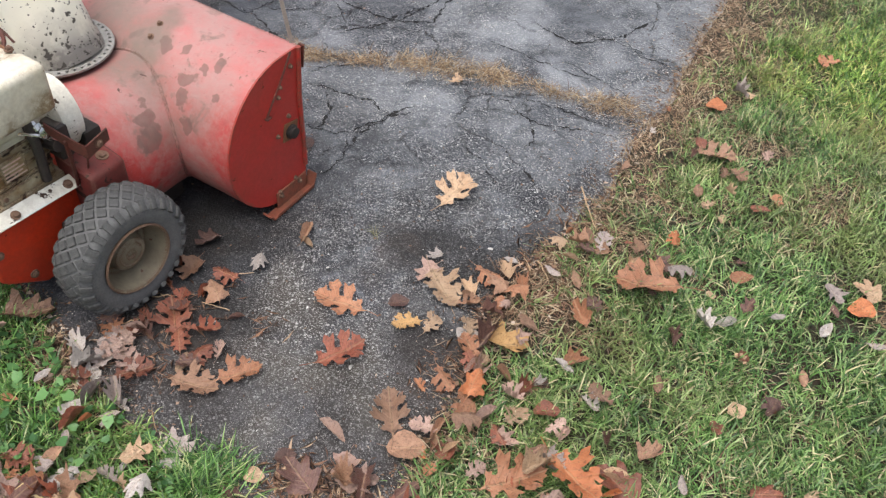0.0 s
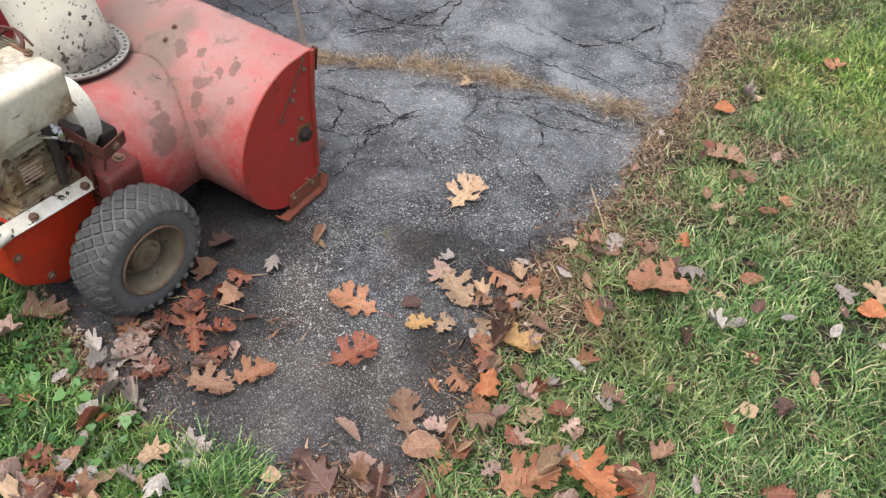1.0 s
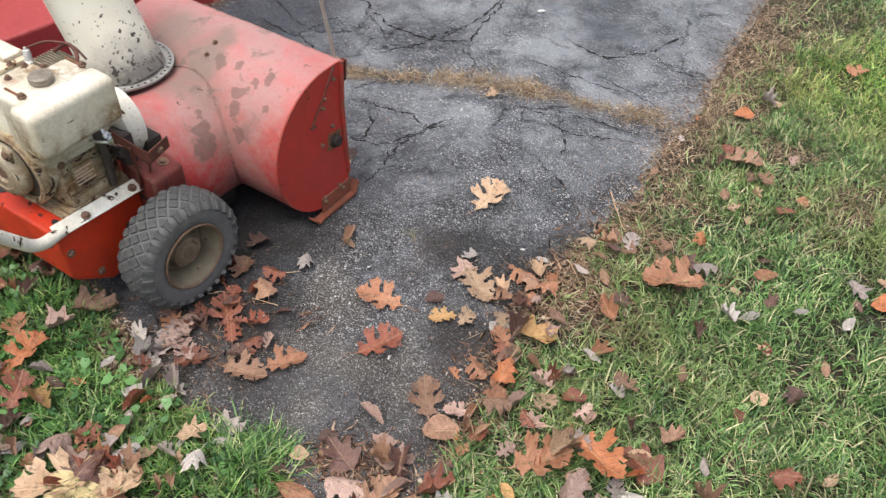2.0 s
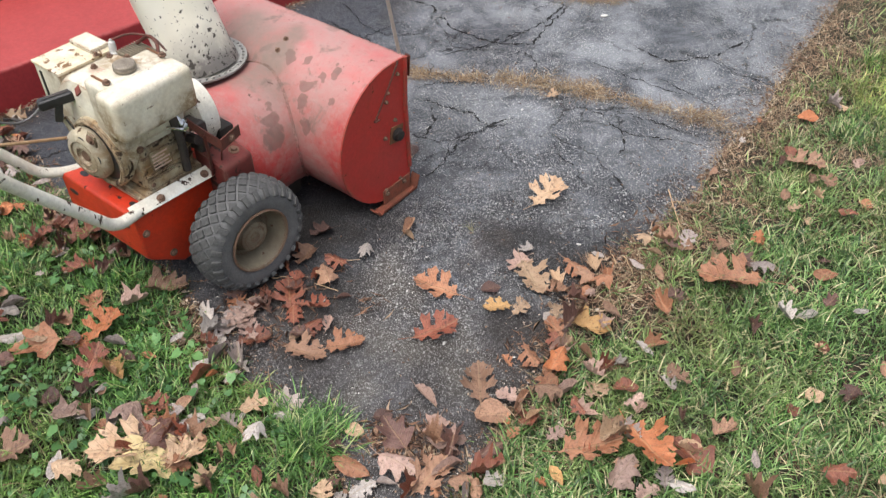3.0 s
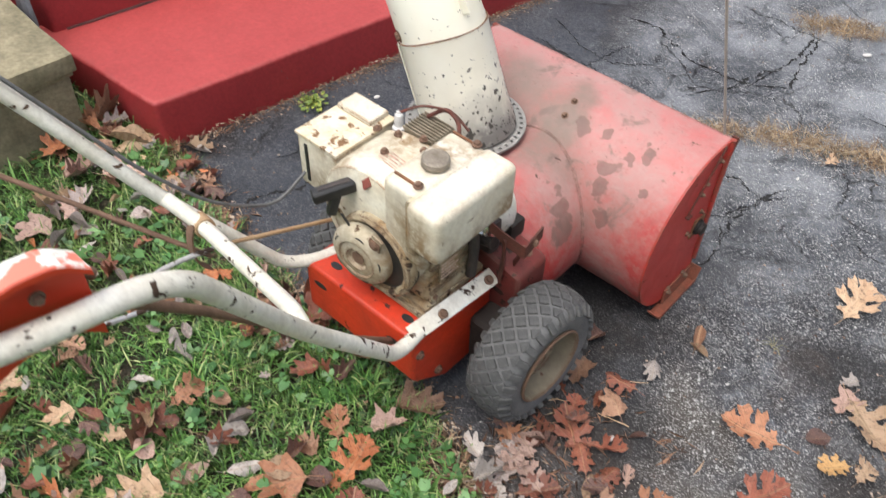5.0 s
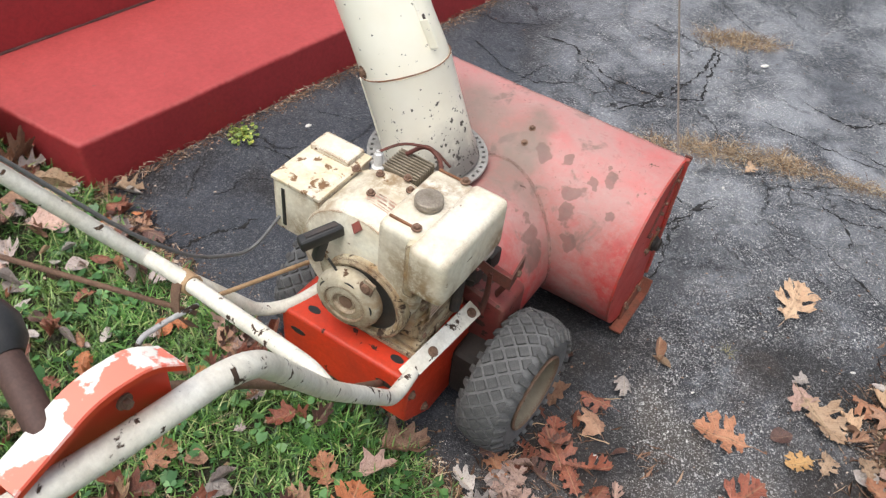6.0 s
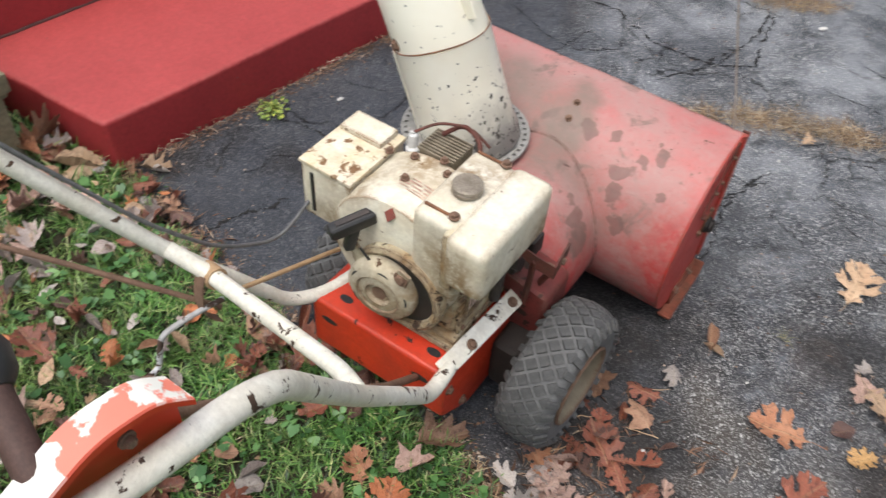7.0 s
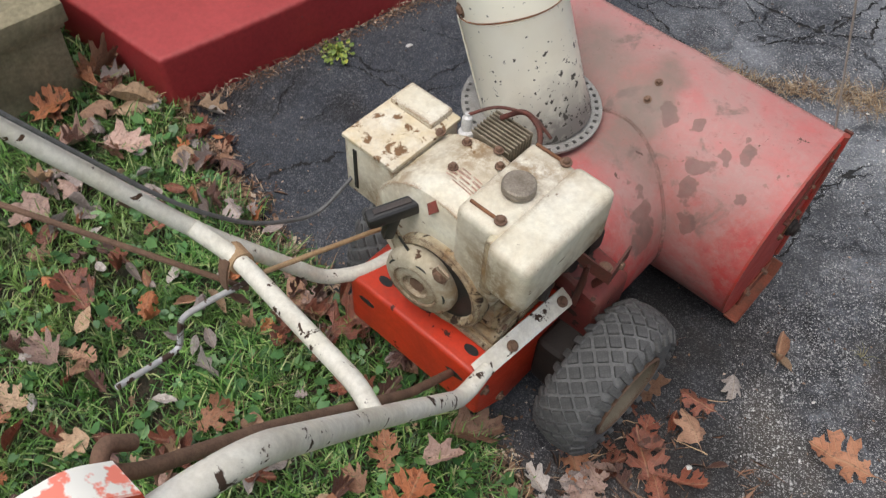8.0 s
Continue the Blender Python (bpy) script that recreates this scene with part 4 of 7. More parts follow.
def make_wheel(m):
    """A wheel whose outer face looks along the local x of m, axle at the origin."""
    w = new("wheel")
    w.empty_display_size = 0.03
    w.parent = blower
    w.matrix_local = m
    R, half = 0.176, 0.054
    turn = Matrix.Rotation(radians(90), 4, "Y")
    bm = bmesh.new()
    side = [(0.090, 0.74), (0.098, 0.94), (0.112, 1.01), (0.124, 1.03), (0.138, 1.01), (0.152, 0.92), (0.161, 0.74), (0.1665, 0.43)]
    prof = [(r, -half * f) for r, f in side] + [(0.168, 0)] + [(r, half * f) for r, f in side[::-1]]
    lathe(bm, prof, turn, 64)
    part("tyre", bm, RUBBERDUST, w, "worn lugged black rubber tyre")
    lug = bmesh.new()
    box(lug, -0.0117, 0.0117, -0.0117, 0.0117, -0.005, 0.0050, 0.0026, 2)
    lug_mesh = finish("tread_lug", lug, RUBBER)
    bar = bmesh.new()
    box(bar, -0.0150, 0.0150, -0.0085, 0.0085, -0.008, 0.0042, 0.0034, 2)
    bar_mesh = finish("shoulder_lug", bar, RUBBERWORN)
    count = 28
    for k in range(count):
        a = 2 * math.pi * k / count
        for j in range(5):
            x = (j - 2) * 0.0190
            z = 0.1685 - 0.0075 * (abs(x) / 0.037) ** 2
            mm = Matrix.Rotation(a + (j % 2) * math.pi / count, 4, "X") @ Matrix.Translation((x, 0, z)) @ pose(0, 0, 0, 0, math.degrees(11 * x), 0) @ Matrix.Diagonal((0.96, 0.85, 1, 1)) @ pose(0, 0, 0, 0, 0, 45)
            o = new("tread_lug", lug_mesh)
            o.parent, o.matrix_local = w, mm
        for sgn in (-1, 1):
            mm = Matrix.Rotation(a, 4, "X") @ Matrix.Translation((sgn * 0.0505, 0, 0.153)) @ pose(0, 0, 0, 0, sgn * 52, 0)
            o = new("shoulder_lug", bar_mesh)
            o.parent, o.matrix_local = w, mm
    bm = bmesh.new()
    lathe(bm, [(0.092, 0.040), (0.098, 0.054), (0.0965, 0.058), (0.091, 0.055), (0.085, 0.042), (0.079, 0.012), (0.073, -0.004), (0.060, -0.010), (0.055, -0.006), (0, -0.006)], turn, 56)
    lathe(bm, [(0.092, -0.036), (0.098, -0.048), (0.085, -0.036), (0.06, -0.02), (0, -0.02)], turn, 32)
    part("rim", bm, RIM, w, "deep dirty khaki steel rim")
    bm = bmesh.new()
    lathe(bm, [(0.056, -0.008), (0.052, 0.016), (0.045, 0.028), (0.034, 0.032), (0.031, 0.029), (0.014, 0.031), (0.010, 0.026), (0.0, 0.026)], turn, 36)
    part("hub_cap", bm, RIM, w)
    bm = bmesh.new()
    lathe(bm, [(0.0955, 0.0585), (0.0990, 0.0560), (0.0990, 0.0535), (0.0950, 0.0560)], turn, 48, True)
    part("rim_lip", bm, RUST, w, "rusty rolled edge of the rim")
    bm = bmesh.new()
    tube(bm, [(0.004, 0.012, 0.070), (0.034, 0.012, 0.067)], 0.0045, 8)
    part("valve_stem", bm, BLACK, w)
    return w


make_wheel(pose(0.274, 0.004, 0.156, 20, 0, -2.5) @ Matrix.Diagonal((0.96, 0.885, 0.885, 1)))
make_wheel(pose(-0.200, 0.004, 0.156, 50, 0, 180) @ Matrix.Diagonal((0.96, 0.885, 0.885, 1)))


def make_chassis():
    bm = bmesh.new()
    slab(bm, [(-0.212, 0.278), (-0.212, 0.150), (-0.200, 0.135), (-0.115, 0.072), (0.10, 0.072), (0.10, 0.278)], 0.306, Matrix(((0, 0, 1, -0.158), (1, 0, 0, 0), (0, 1, 0, 0), (0, 0, 0, 1))))
    bmesh.ops.bevel(bm, geom=bm.edges[:], offset=0.009, segments=3, affect="EDGES", profile=0.6)
    part("chassis_box", bm, ORANGE, blower, "bright orange-red sheet metal body")
    for u, v in ((0.100, -0.178), (-0.100, -0.178)):
        bm = bmesh.new()
        lathe(bm, [(0.011, 0), (0.011, 0.0012), (0, 0.0012)], pose(u, v, 0.2775) @ Matrix.Diagonal((1.35, 0.75, 1, 1)), 18)
        part("deck_slot", bm, BLACK, blower)
    for u in (-0.115, 0.095):
        bm = bmesh.new()
        lathe(bm, [(0.011, 0), (0.011, 0.0012), (0, 0.0012)], aim((u, -0.2115, 0.235), (0, -1, 0)) @ Matrix.Diagonal((1.7, 0.7, 1, 1)), 18)
        part("rear_slot", bm, BLACK, blower)
    for v, z in ((-0.14, 0.121), (-0.195, 0.222), (0.05, 0.16)):
        bolt(blower, (0.149, v, z), ACROSS, 0.009)
    bm = bmesh.new()
    tube(bm, [(-0.19, 0.004, 0.156), (0.25, 0.004, 0.156)], 0.0125, 12)
    part("axle", bm, DARKSTEEL, blower)
    # housing coloured black so the gap by the wheel reads as shaded
    bm = bmesh.new()
    box(bm, 0.146, 0.214, -0.05, 0.09, 0.08, 0.21, 0.02, 3)
    part("axle_shade_housing", bm, GREASE_SHADE, blower, "axle housing coloured black for the shaded gap by the wheel")
    # added black block that deepens the shade under the body
    bm = bmesh.new()
    box(bm, -0.15, 0.165, 0.08, 0.30, 0.05, 0.20, 0.02, 2)
    part("underbody_shade_block", bm, GREASE_SHADE, blower, "black block added to darken the space under the body")
    bm = bmesh.new()
    box(bm, -0.07, 0.07, 0.08, 0.12, 0.12, 0.30, 0.006, 2)
    box(bm, -0.12, 0.13, 0.085, 0.10, 0.20, 0.34, 0.004, 2)
    part("belt_frame", bm, RUSTRED, blower)
    # bent strap over the wheel and the red gear case below it
    bm = bmesh.new()
    top = [Vector(p) for p in ((0.150, -0.010, 0.456), (0.180, 0.010, 0.424), (0.212, 0.026, 0.402), (0.205, 0.090, 0.408))]
    drop = (0.022, 0.030, 0.032, 0.030)
    rows = []
    for k, p in enumerate(top):
        d = (top[min(k + 1, 3)] - top[max(k - 1, 0)]).normalized()
        n_ = Vector((d.y, -d.x, 0)).normalized() * 0.002
        low = Vector((0, 0, -drop[k]))
        rows.append([bm.verts.new(p + n_), bm.verts.new(p - n_), bm.verts.new(p - n_ + low), bm.verts.new(p + n_ + low)])
    for q, r in zip(rows, rows[1:]):
        for k in range(4):
            bm.faces.new((q[k], q[(k + 1) % 4], r[(k + 1) % 4], r[k]))
    bm.faces.new(rows[0])
    bm.faces.new(rows[-1][::-1])
    br = part("side_bracket", bm, RUSTRED, blower, "bent dark rusty strap", 20)
    bm = bmesh.new()
    tube(bm, [(0.176, 0.008, 0.415), (0.176, 0.010, 0.36), (0.170, 0.012, 0.29)], 0.012, 8, True, None, 0.3)
    tube(bm, [(0.206, 0.030, 0.385), (0.192, 0.036, 0.35), (0.178, 0.040, 0.315)], 0.008, 8, True, None, 0.3)
    part("bracket_leg", bm, RUSTRED, br)
    bolt(br, (0.2095, 0.060, 0.388), (1, 0.1, 0), 0.009)
    bm = bmesh.new()
    vs = box(bm, 0.10, 0.216, 0.015, 0.110, 0.20, 0.345, 0.014, 3)
    for v in bm.verts:
        if v.co.z > 0.26:
            v.co.z -= (v.co.x - 0.10) * 0.22
    case = part("gear_case", bm, CASERED, blower, "dirty dark red gear case")
    bolt(case, (0.180, 0.080, 0.328), (0.2, 0, 1), 0.012)
    bolt(case, (0.215, 0.06, 0.26), ACROSS, 0.007)
    # added black block standing in for the shadow behind the belt cover
    bm = bmesh.new()
    box(bm, 0.05, 0.145, 0.075, 0.12, 0.30, 0.372, 0.008, 2)
    part("cover_shade_block", bm, GREASE_SHADE, blower)
    # white belt cover
    bm = bmesh.new()
    lathe(bm, [(0.0, 0.0), (0.045, 0.0), (0.062, 0.006), (0.068, 0.018), (0.068, 0.05)], Matrix.Translation((0.075, 0.035, 0.405)) @ Matrix.Rotation(radians(-90), 4, "X") @ Matrix.Diagonal((1, 1.25, 1, 1)), 36)
    part("belt_cover", bm, WHITE, blower, "rounded white belt cover")


make_chassis()


def make_engine():
    e = new("engine")
    e.empty_display_size = 0.05
    e.parent = blower
    tagged(e, "grimy cream-painted petrol engine")
    bm = bmesh.new()
    box(bm, -0.075, 0.125, -0.155, 0.02, 0.279, 0.30, 0.005, 2)
    box(bm, -0.055, 0.115, -0.14, 0.01, 0.295, 0.47, 0.018, 3)
    part("crankcase", bm, GRIMY, e, "oily cream crankcase")
    # fan shroud: rounded over the top, open behind the starter
    bm = bmesh.new()
    m = Matrix.Translation((-0.015, 0, 0.437)) @ Matrix.Rotation(radians(90), 4, "X")
    pr = [(0.0, 0.165), (0.105, 0.165), (0.124, 0.158), (0.132, 0.142), (0.133, 0.03), (0.125, 0.022), (0.0, 0.022)]
    lathe(bm, pr, m, 48)
    for v in bm.verts:
        if v.co.z < 0.32:
            v.co.z = 0.32 + (v.co.z - 0.32) * 0.2
    part("fan_shroud", bm, CREAM, e, "cream rounded fan shroud")
    bm = bmesh.new()
    m = Matrix.Translation((0.016, -0.168, 0.392)) @ Matrix.Rotation(radians(90), 4, "X")
    lathe(bm, [(0.088, -0.02), (0.092, 0.0), (0.090, 0.010), (0.083, 0.015), (0.075, 0.011), (0.072, 0.0)], m, 40)
    part("starter_ring", bm, GRIMY, e)
    m = Matrix.Translation((-0.008, -0.186, 0.388)) @ Matrix.Rotation(radians(90), 4, "X") @ pose(0, 0, 0, 0, 6, 0)
    bm = bmesh.new()
    lathe(bm, [(0.066, -0.012), (0.067, 0.004), (0.063, 0.013), (0.055, 0.018), (0.042, 0.021), (0.039, 0.018), (0.024, 0.020), (0.020, 0.013), (0, 0.013)], m, 40)
    starter = part("recoil_starter", bm, CREAMDIRTY, e, "cream recoil starter housing")
    bm = bmesh.new()
    lathe(bm, [(0.015, 0.0135), (0.015, 0.015), (0, 0.015)], m, 7)
    part("starter_hole", bm, RUST, starter)
    # flat black disc painting the shaded hollow behind the starter
    bm = bmesh.new()
    lathe(bm, [(0.073, -0.004), (0.073, 0.002), (0, 0.002)], Matrix.Translation((0.016, -0.170, 0.392)) @ Matrix.Rotation(radians(90), 4, "X"), 40)
    part("fan_opening", bm, BLACK, e)
    for a in (80, 150, 215, 290, 10):
        bm = bmesh.new()
        lathe(bm, [(0.007, 0.013), (0.007, 0.0182), (0, 0.0182)], m @ Matrix.Rotation(radians(a), 4, "Z") @ Matrix.Translation((0.0535, 0, 0)) @ Matrix.Diagonal((0.55, 1.5, 1, 1)), 12)
        part("vent_slot", bm, BLACK, starter)
    bm = bmesh.new()
    for v in box(bm, -0.020, 0.014, -0.003, 0.003, -0.045, 0.030, 0.002, 2, Matrix.Translation((-0.056, -0.186, 0.440)) @ pose(0, 0, 0, 8, -12, 10)):
        if v.co.z > 0.455:
            v.co.x = -0.068 + (v.co.x + 0.068) * 0.35
    part("starter_ear", bm, CREAMDIRTY, starter)
    bm = bmesh.new()
    box(bm, -0.013, 0.013, -0.003, 0.003, -0.02, 0.022, 0.003, 2, Matrix.Translation((0.036, -0.192, 0.448)) @ pose(0, 0, 0, 6, 18, 0))
    part("starter_ear", bm, CREAMDIRTY, starter)
    bolt(starter, (0.036, -0.196, 0.452), (0, -1, 0.2), 0.012)
    # pull grip
    bm = bmesh.new()
    box(bm, -0.042, 0.042, -0.013, 0.013, -0.013, 0.013, 0.008, 3, Matrix.Translation((-0.066, -0.194, 0.517)) @ pose(0, 0, 0, 0, -8, 62))
    box(bm, -0.009, 0.009, -0.009, 0.009, -0.050, 0.0, 0.004, 2, Matrix.Translation((-0.062, -0.192, 0.513)) @ pose(0, 0, 0, 0, 16, 62))
    grip = part("pull_grip", bm, BLACK, e, "black plastic starter grip")
    bm = bmesh.new()
    box(bm, -0.030, 0.030, -0.005, 0.005, -0.001, 0.0015, 0.0005, 1, Matrix.Translation((-0.066, -0.194, 0.5305)) @ pose(0, 0, 0, 0, -8, 62))
    part("grip_slot", bm, DARKSTEEL, grip)
    bm = bmesh.new()
    tube(bm, [(-0.05, -0.195, 0.47), (-0.03, -0.192, 0.445), (-0.005, -0.19, 0.42)], 0.0025, 6)
    part("starter_cord", bm, BLACK, e)
    # fuel tank
    bm = bmesh.new()
    box(bm, 0.035, 0.122, -0.172, 0.008, 0.43, 0.598, 0.016, 4)
    tank = part("tank_body", bm, CREAM, e, "cream fuel tank")
    bm = bmesh.new()
    box(bm, 0.112, 0.187, -0.197, 0.012, 0.495, 0.603, 0.018, 4)
    part("tank_end", bm, CREAM, tank, "smooth cream outer tank half")
    bm = bmesh.new()
    box(bm, 0.10, 0.126, -0.186, -0.015, 0.47, 0.594, 0.01, 2)
    part("tank_seam", bm, GRIMY, tank)
    for v, z in ((-0.15, 0.599), (0.0, 0.599)):
        bm = bmesh.new()
        box(bm, 0.045, 0.108, v - 0.0025, v + 0.0025, z - 0.001, z + 0.0035, 0.001, 1)
        part("tank_clip", bm, ORUST, tank)
        bolt(tank, (0.100, v, z + 0.003), (0, 0, 1), 0.008)
    bm = bmesh.new()
    m = pose(0.082, -0.088, 0.595) @ Matrix.Diagonal((0.88, 0.88, 0.66, 1))
    lathe(bm, [(0.019, 0), (0.019, 0.008), (0.028, 0.009), (0.029, 0.011), (0.029, 0.019), (0.0275, 0.021), (0.029, 0.022), (0.0285, 0.029), (0.025, 0.033), (0.012, 0.0335), (0, 0.033)], m, 40)
    part("fuel_cap", bm, CAPGREY, e, "worn grey fuel cap")
    # box cover over the carburettor
    bm = bmesh.new()
    box(bm, -0.212, -0.105, -0.152, 0.0, 0.425, 0.545, 0.005, 2)
    cov = part("carburettor_box", bm, CREAM, e, "rust-spotted cream box cover")
    bm = bmesh.new()
    box(bm, -0.215, -0.102, -0.155, 0.003, 0.543, 0.551, 0.003, 2)
    part("box_lid", bm, CREAMRUST, cov, "rusty flaking lid")
    bm = bmesh.new()
    box(bm, -0.208, -0.118, -0.052, 0.000, 0.550, 0.562, 0.004, 2)
    part("lid_hump", bm, CREAM, cov, "raised white back of the lid")
    bm = bmesh.new()
    box(bm, -0.192, -0.184, -0.1545, -0.1515, 0.44, 0.53, 0.001, 1)
    part("box_slot", bm, BLACK, cov)
    # cylinder head, fins and plug
    bm = bmesh.new()
    box(bm, -0.062, 0.006, -0.014, 0.048, 0.42, 0.556, 0.004, 1)
    head = part("cylinder_head", bm, GRIMYDARK, e, "grey finned cylinder head")
    fin = bmesh.new()
    box(fin, -0.066, 0.010, 0.0, 0.0026, 0.44, 0.566, 0.001, 1)
    fin_mesh = finish("fin", fin, GRIMYDARK)
    for k in range(9):
        o = new("fin", fin_mesh)
        o.parent, o.matrix_local = head, pose(0, -0.018 + k * 0.0075, 0)
    bm = bmesh.new()
    lathe(bm, [(0.013, 0.0), (0.013, 0.010), (0.0085, 0.013), (0.0092, 0.024), (0.0082, 0.036), (0.0045, 0.039), (0.0045, 0.043), (0, 0.044)], aim((-0.072, -0.02, 0.548), (-0.1, 0.1, 1)), 16)
    part("spark_plug", bm, CERAMIC, e, "white and silver spark plug")
    bm = bmesh.new()
    tube(bm, rounded([(-0.075, -0.016, 0.589), (-0.05, 0.02, 0.60), (0.0, 0.05, 0.595), (0.04, 0.05, 0.57)], 0.03), 0.0027, 8)
    part("plug_lead", bm, RUSTRED, e, "dark red plug lead")
    bm = bmesh.new()
    tube(bm, rounded([(-0.045, 0.03, 0.570), (-0.015, 0.05, 0.595), (0.022, 0.045, 0.582), (0.04, 0.02, 0.558)], 0.03), 0.0044, 10)
    part("lead_boot", bm, RUSTRED, e, "dull dark red rubber lead boot")
    for u, v, z in ((-0.05, -0.045, 0.568), (-0.03, -0.10, 0.571), (0.02, -0.05, 0.571), (-0.10, -0.05, 0.556), (0.0, -0.03, 0.575)):
        bolt(e, (u, v, z), (u * 1.5, 0, 1), 0.007)
    # oil pipe, carburettor and linkage under the tank
    bm = bmesh.new()
    tube(bm, rounded([(0.13, -0.03, 0.31), (0.135, -0.03, 0.40), (0.12, -0.03, 0.47)], 0.03), 0.011, 10)
    tube(bm, [(0.11, 0.005, 0.38), (0.155, 0.005, 0.39)], 0.014, 10)
    part("filler_pipe", bm, DARKSTEEL, e)
    bm = bmesh.new()
    lathe(bm, [(0.015, 0), (0.015, 0.012), (0.011, 0.014), (0, 0.014)], aim((0.138, -0.01, 0.43), (1, 0, 0.2)), 12)
    tube(bm, rounded([(0.12, -0.05, 0.44), (0.15, -0.02, 0.43), (0.15, 0.01, 0.40), (0.13, 0.03, 0.36)], 0.02), 0.004, 6)
    part("drain_fitting", bm, BRIGHT, e)
    bm = bmesh.new()
    box(bm, 0.114, 0.122, -0.135, -0.02, 0.30, 0.33, 0.002, 1)
    box(bm, -0.07, 0.13, -0.165, -0.15, 0.279, 0.292, 0.002, 1)
    part("mounting_foot", bm, GRIMY, e)
    # ribbed side of the block, its plate and small fittings
    for k in range(4):
        bm = bmesh.new()
        box(bm, 0.112, 0.121, -0.135, 0.005, 0.335 + 0.026 * k, 0.341 + 0.026 * k, 0.002, 1)
        part("block_rib", bm, GRIMY, e)
    bm = bmesh.new()
    box(bm, 0.119, 0.1225, -0.115, -0.055, 0.345, 0.40, 0.002, 1)
    plate = part("name_plate", bm, GRIMY, e, "rusty name plate")
    for k in range(5):
        bm = bmesh.new()
        box(bm, 0.1222, 0.1228, -0.110, -0.110 + (0.05, 0.042, 0.048, 0.036, 0.045)[k], 0.351 + 0.009 * k, 0.355 + 0.009 * k, 0, 1)
        part("print_bar", bm, FADEDPRINT, plate)
    for v, z in ((-0.13, 0.42), (-0.02, 0.33), (-0.03, 0.42), (-0.125, 0.315)):
        bolt(e, (0.118, v, z), ACROSS, 0.008)
    bm = bmesh.new()
    lathe(bm, [(0.006, 0), (0.006, 0.012), (0.011, 0.013), (0.011, 0.024), (0.006, 0.026), (0.006, 0.034), (0, 0.035)], aim((0.122, -0.02, 0.455), (0.6, 0.2, -0.75)), 12)
    tube(bm, rounded([(0.145, -0.012, 0.43), (0.150, 0.0, 0.415), (0.138, 0.012, 0.40)], 0.01), 0.004, 8)
    part("fuel_tap", bm, BRIGHT, e, "shiny fuel tap")
    bm = bmesh.new()
    tube(bm, rounded([(0.14, 0.01, 0.40), (0.15, 0.03, 0.38), (0.135, 0.05, 0.35), (0.11, 0.04, 0.34)], 0.02), 0.0045, 8)
    part("fuel_hose", bm, BLACK, e)
    bm = bmesh.new()
    box(bm, 0.085, 0.14, 0.015, 0.05, 0.33, 0.42, 0.012, 3)
    part("carburettor", bm, DARKSTEEL, e, "dark oily carburettor")
    # faded printing, kept as plain bars
    m = Matrix.Translation((-0.015, 0, 0.437))
    for v, a0, a1, w in ((-0.092, 74, 82, 0.0012), (-0.092, 84, 92, 0.0012), (-0.099, 71, 80, 0.0022), (-0.099, 82, 96, 0.0022), (-0.107, 70, 78, 0.0018), (-0.107, 79.5, 88, 0.0018), (-0.107, 90, 99, 0.0018), (-0.114, 72, 86, 0.001), (-0.114, 88, 97, 0.001), (-0.119, 74, 90, 0.001)):
        bm = bmesh.new()
        prev = None
        for i in range(7):
            a = radians(a0 + (a1 - a0) * i / 6)
            q = [bm.verts.new(m @ Vector((0.1334 * math.cos(a), v + d, 0.1334 * math.sin(a)))) for d in (-w, w)]
            if prev:
                bm.faces.new((prev[0], prev[1], q[1], q[0]))
            prev = q
        bmesh.ops.solidify(bm, geom=bm.faces[:], thickness=0.0004)
        part("print_bar", bm, FADEDPRINT, e)
    bm = bmesh.new()
    lathe(bm, [(0.0115, -0.004), (0.0115, 0.0015), (0, 0.002)], aim((-0.011, -0.1645, 0.5480), (0, -0.85, 0.52)) @ Matrix.Diagonal((0.95, 1.15, 1, 1)), 4)
    part("badge", bm, BADGE, e, "small worn red diamond badge")


BADGE = plain("worn_badge_red", (0.24, 0.05, 0.035), (0.14, 0.05, 0.035), 60, 0.5, 0.1)
CERAMIC = plain("white_ceramic", (0.66, 0.66, 0.64), (0.46, 0.455, 0.44), 60, 0.25, 0.1)
CRANK = painted("flaking_grey_paint", (0.62, 0.64, 0.66), (0.40, 0.40, 0.40), (0.10, 0.065, 0.05), 0.47, 0.3, 0.5, (0.16, 0.12, 0.1), 1.0)
CAPGREY = plain("worn_cap", (0.33, 0.29, 0.235), (0.17, 0.135, 0.10), 45, 0.5, 0.25, 0.3)
CREAMDIRTY = painted("grimy_cream_paint", (0.72, 0.68, 0.55), (0.60, 0.52, 0.36), (0.12, 0.07, 0.04), 0.37, 0.5, 0.5, (0.13, 0.09, 0.05), 1.3, stains=STAINS, edge=(0.16, 0.09, 0.05))
CREAMRUST = painted("rust_eaten_cream", (0.80, 0.78, 0.68), (0.70, 0.60, 0.40), (0.26, 0.15, 0.075), 0.44, 0.42, 0.55, (0.42, 0.28, 0.13), 1.5, 0.06, 16)
GRIMYDARK = plain("greasy_aluminium", (0.36, 0.31, 0.23), (0.20, 0.165, 0.115), 40, 0.6, 0.3, 0.3)
FADEDPRINT = plain("faded_red_print", (0.62, 0.36, 0.28), (0.7, 0.55, 0.45), 120, 0.5, 0.05)
make_engine()


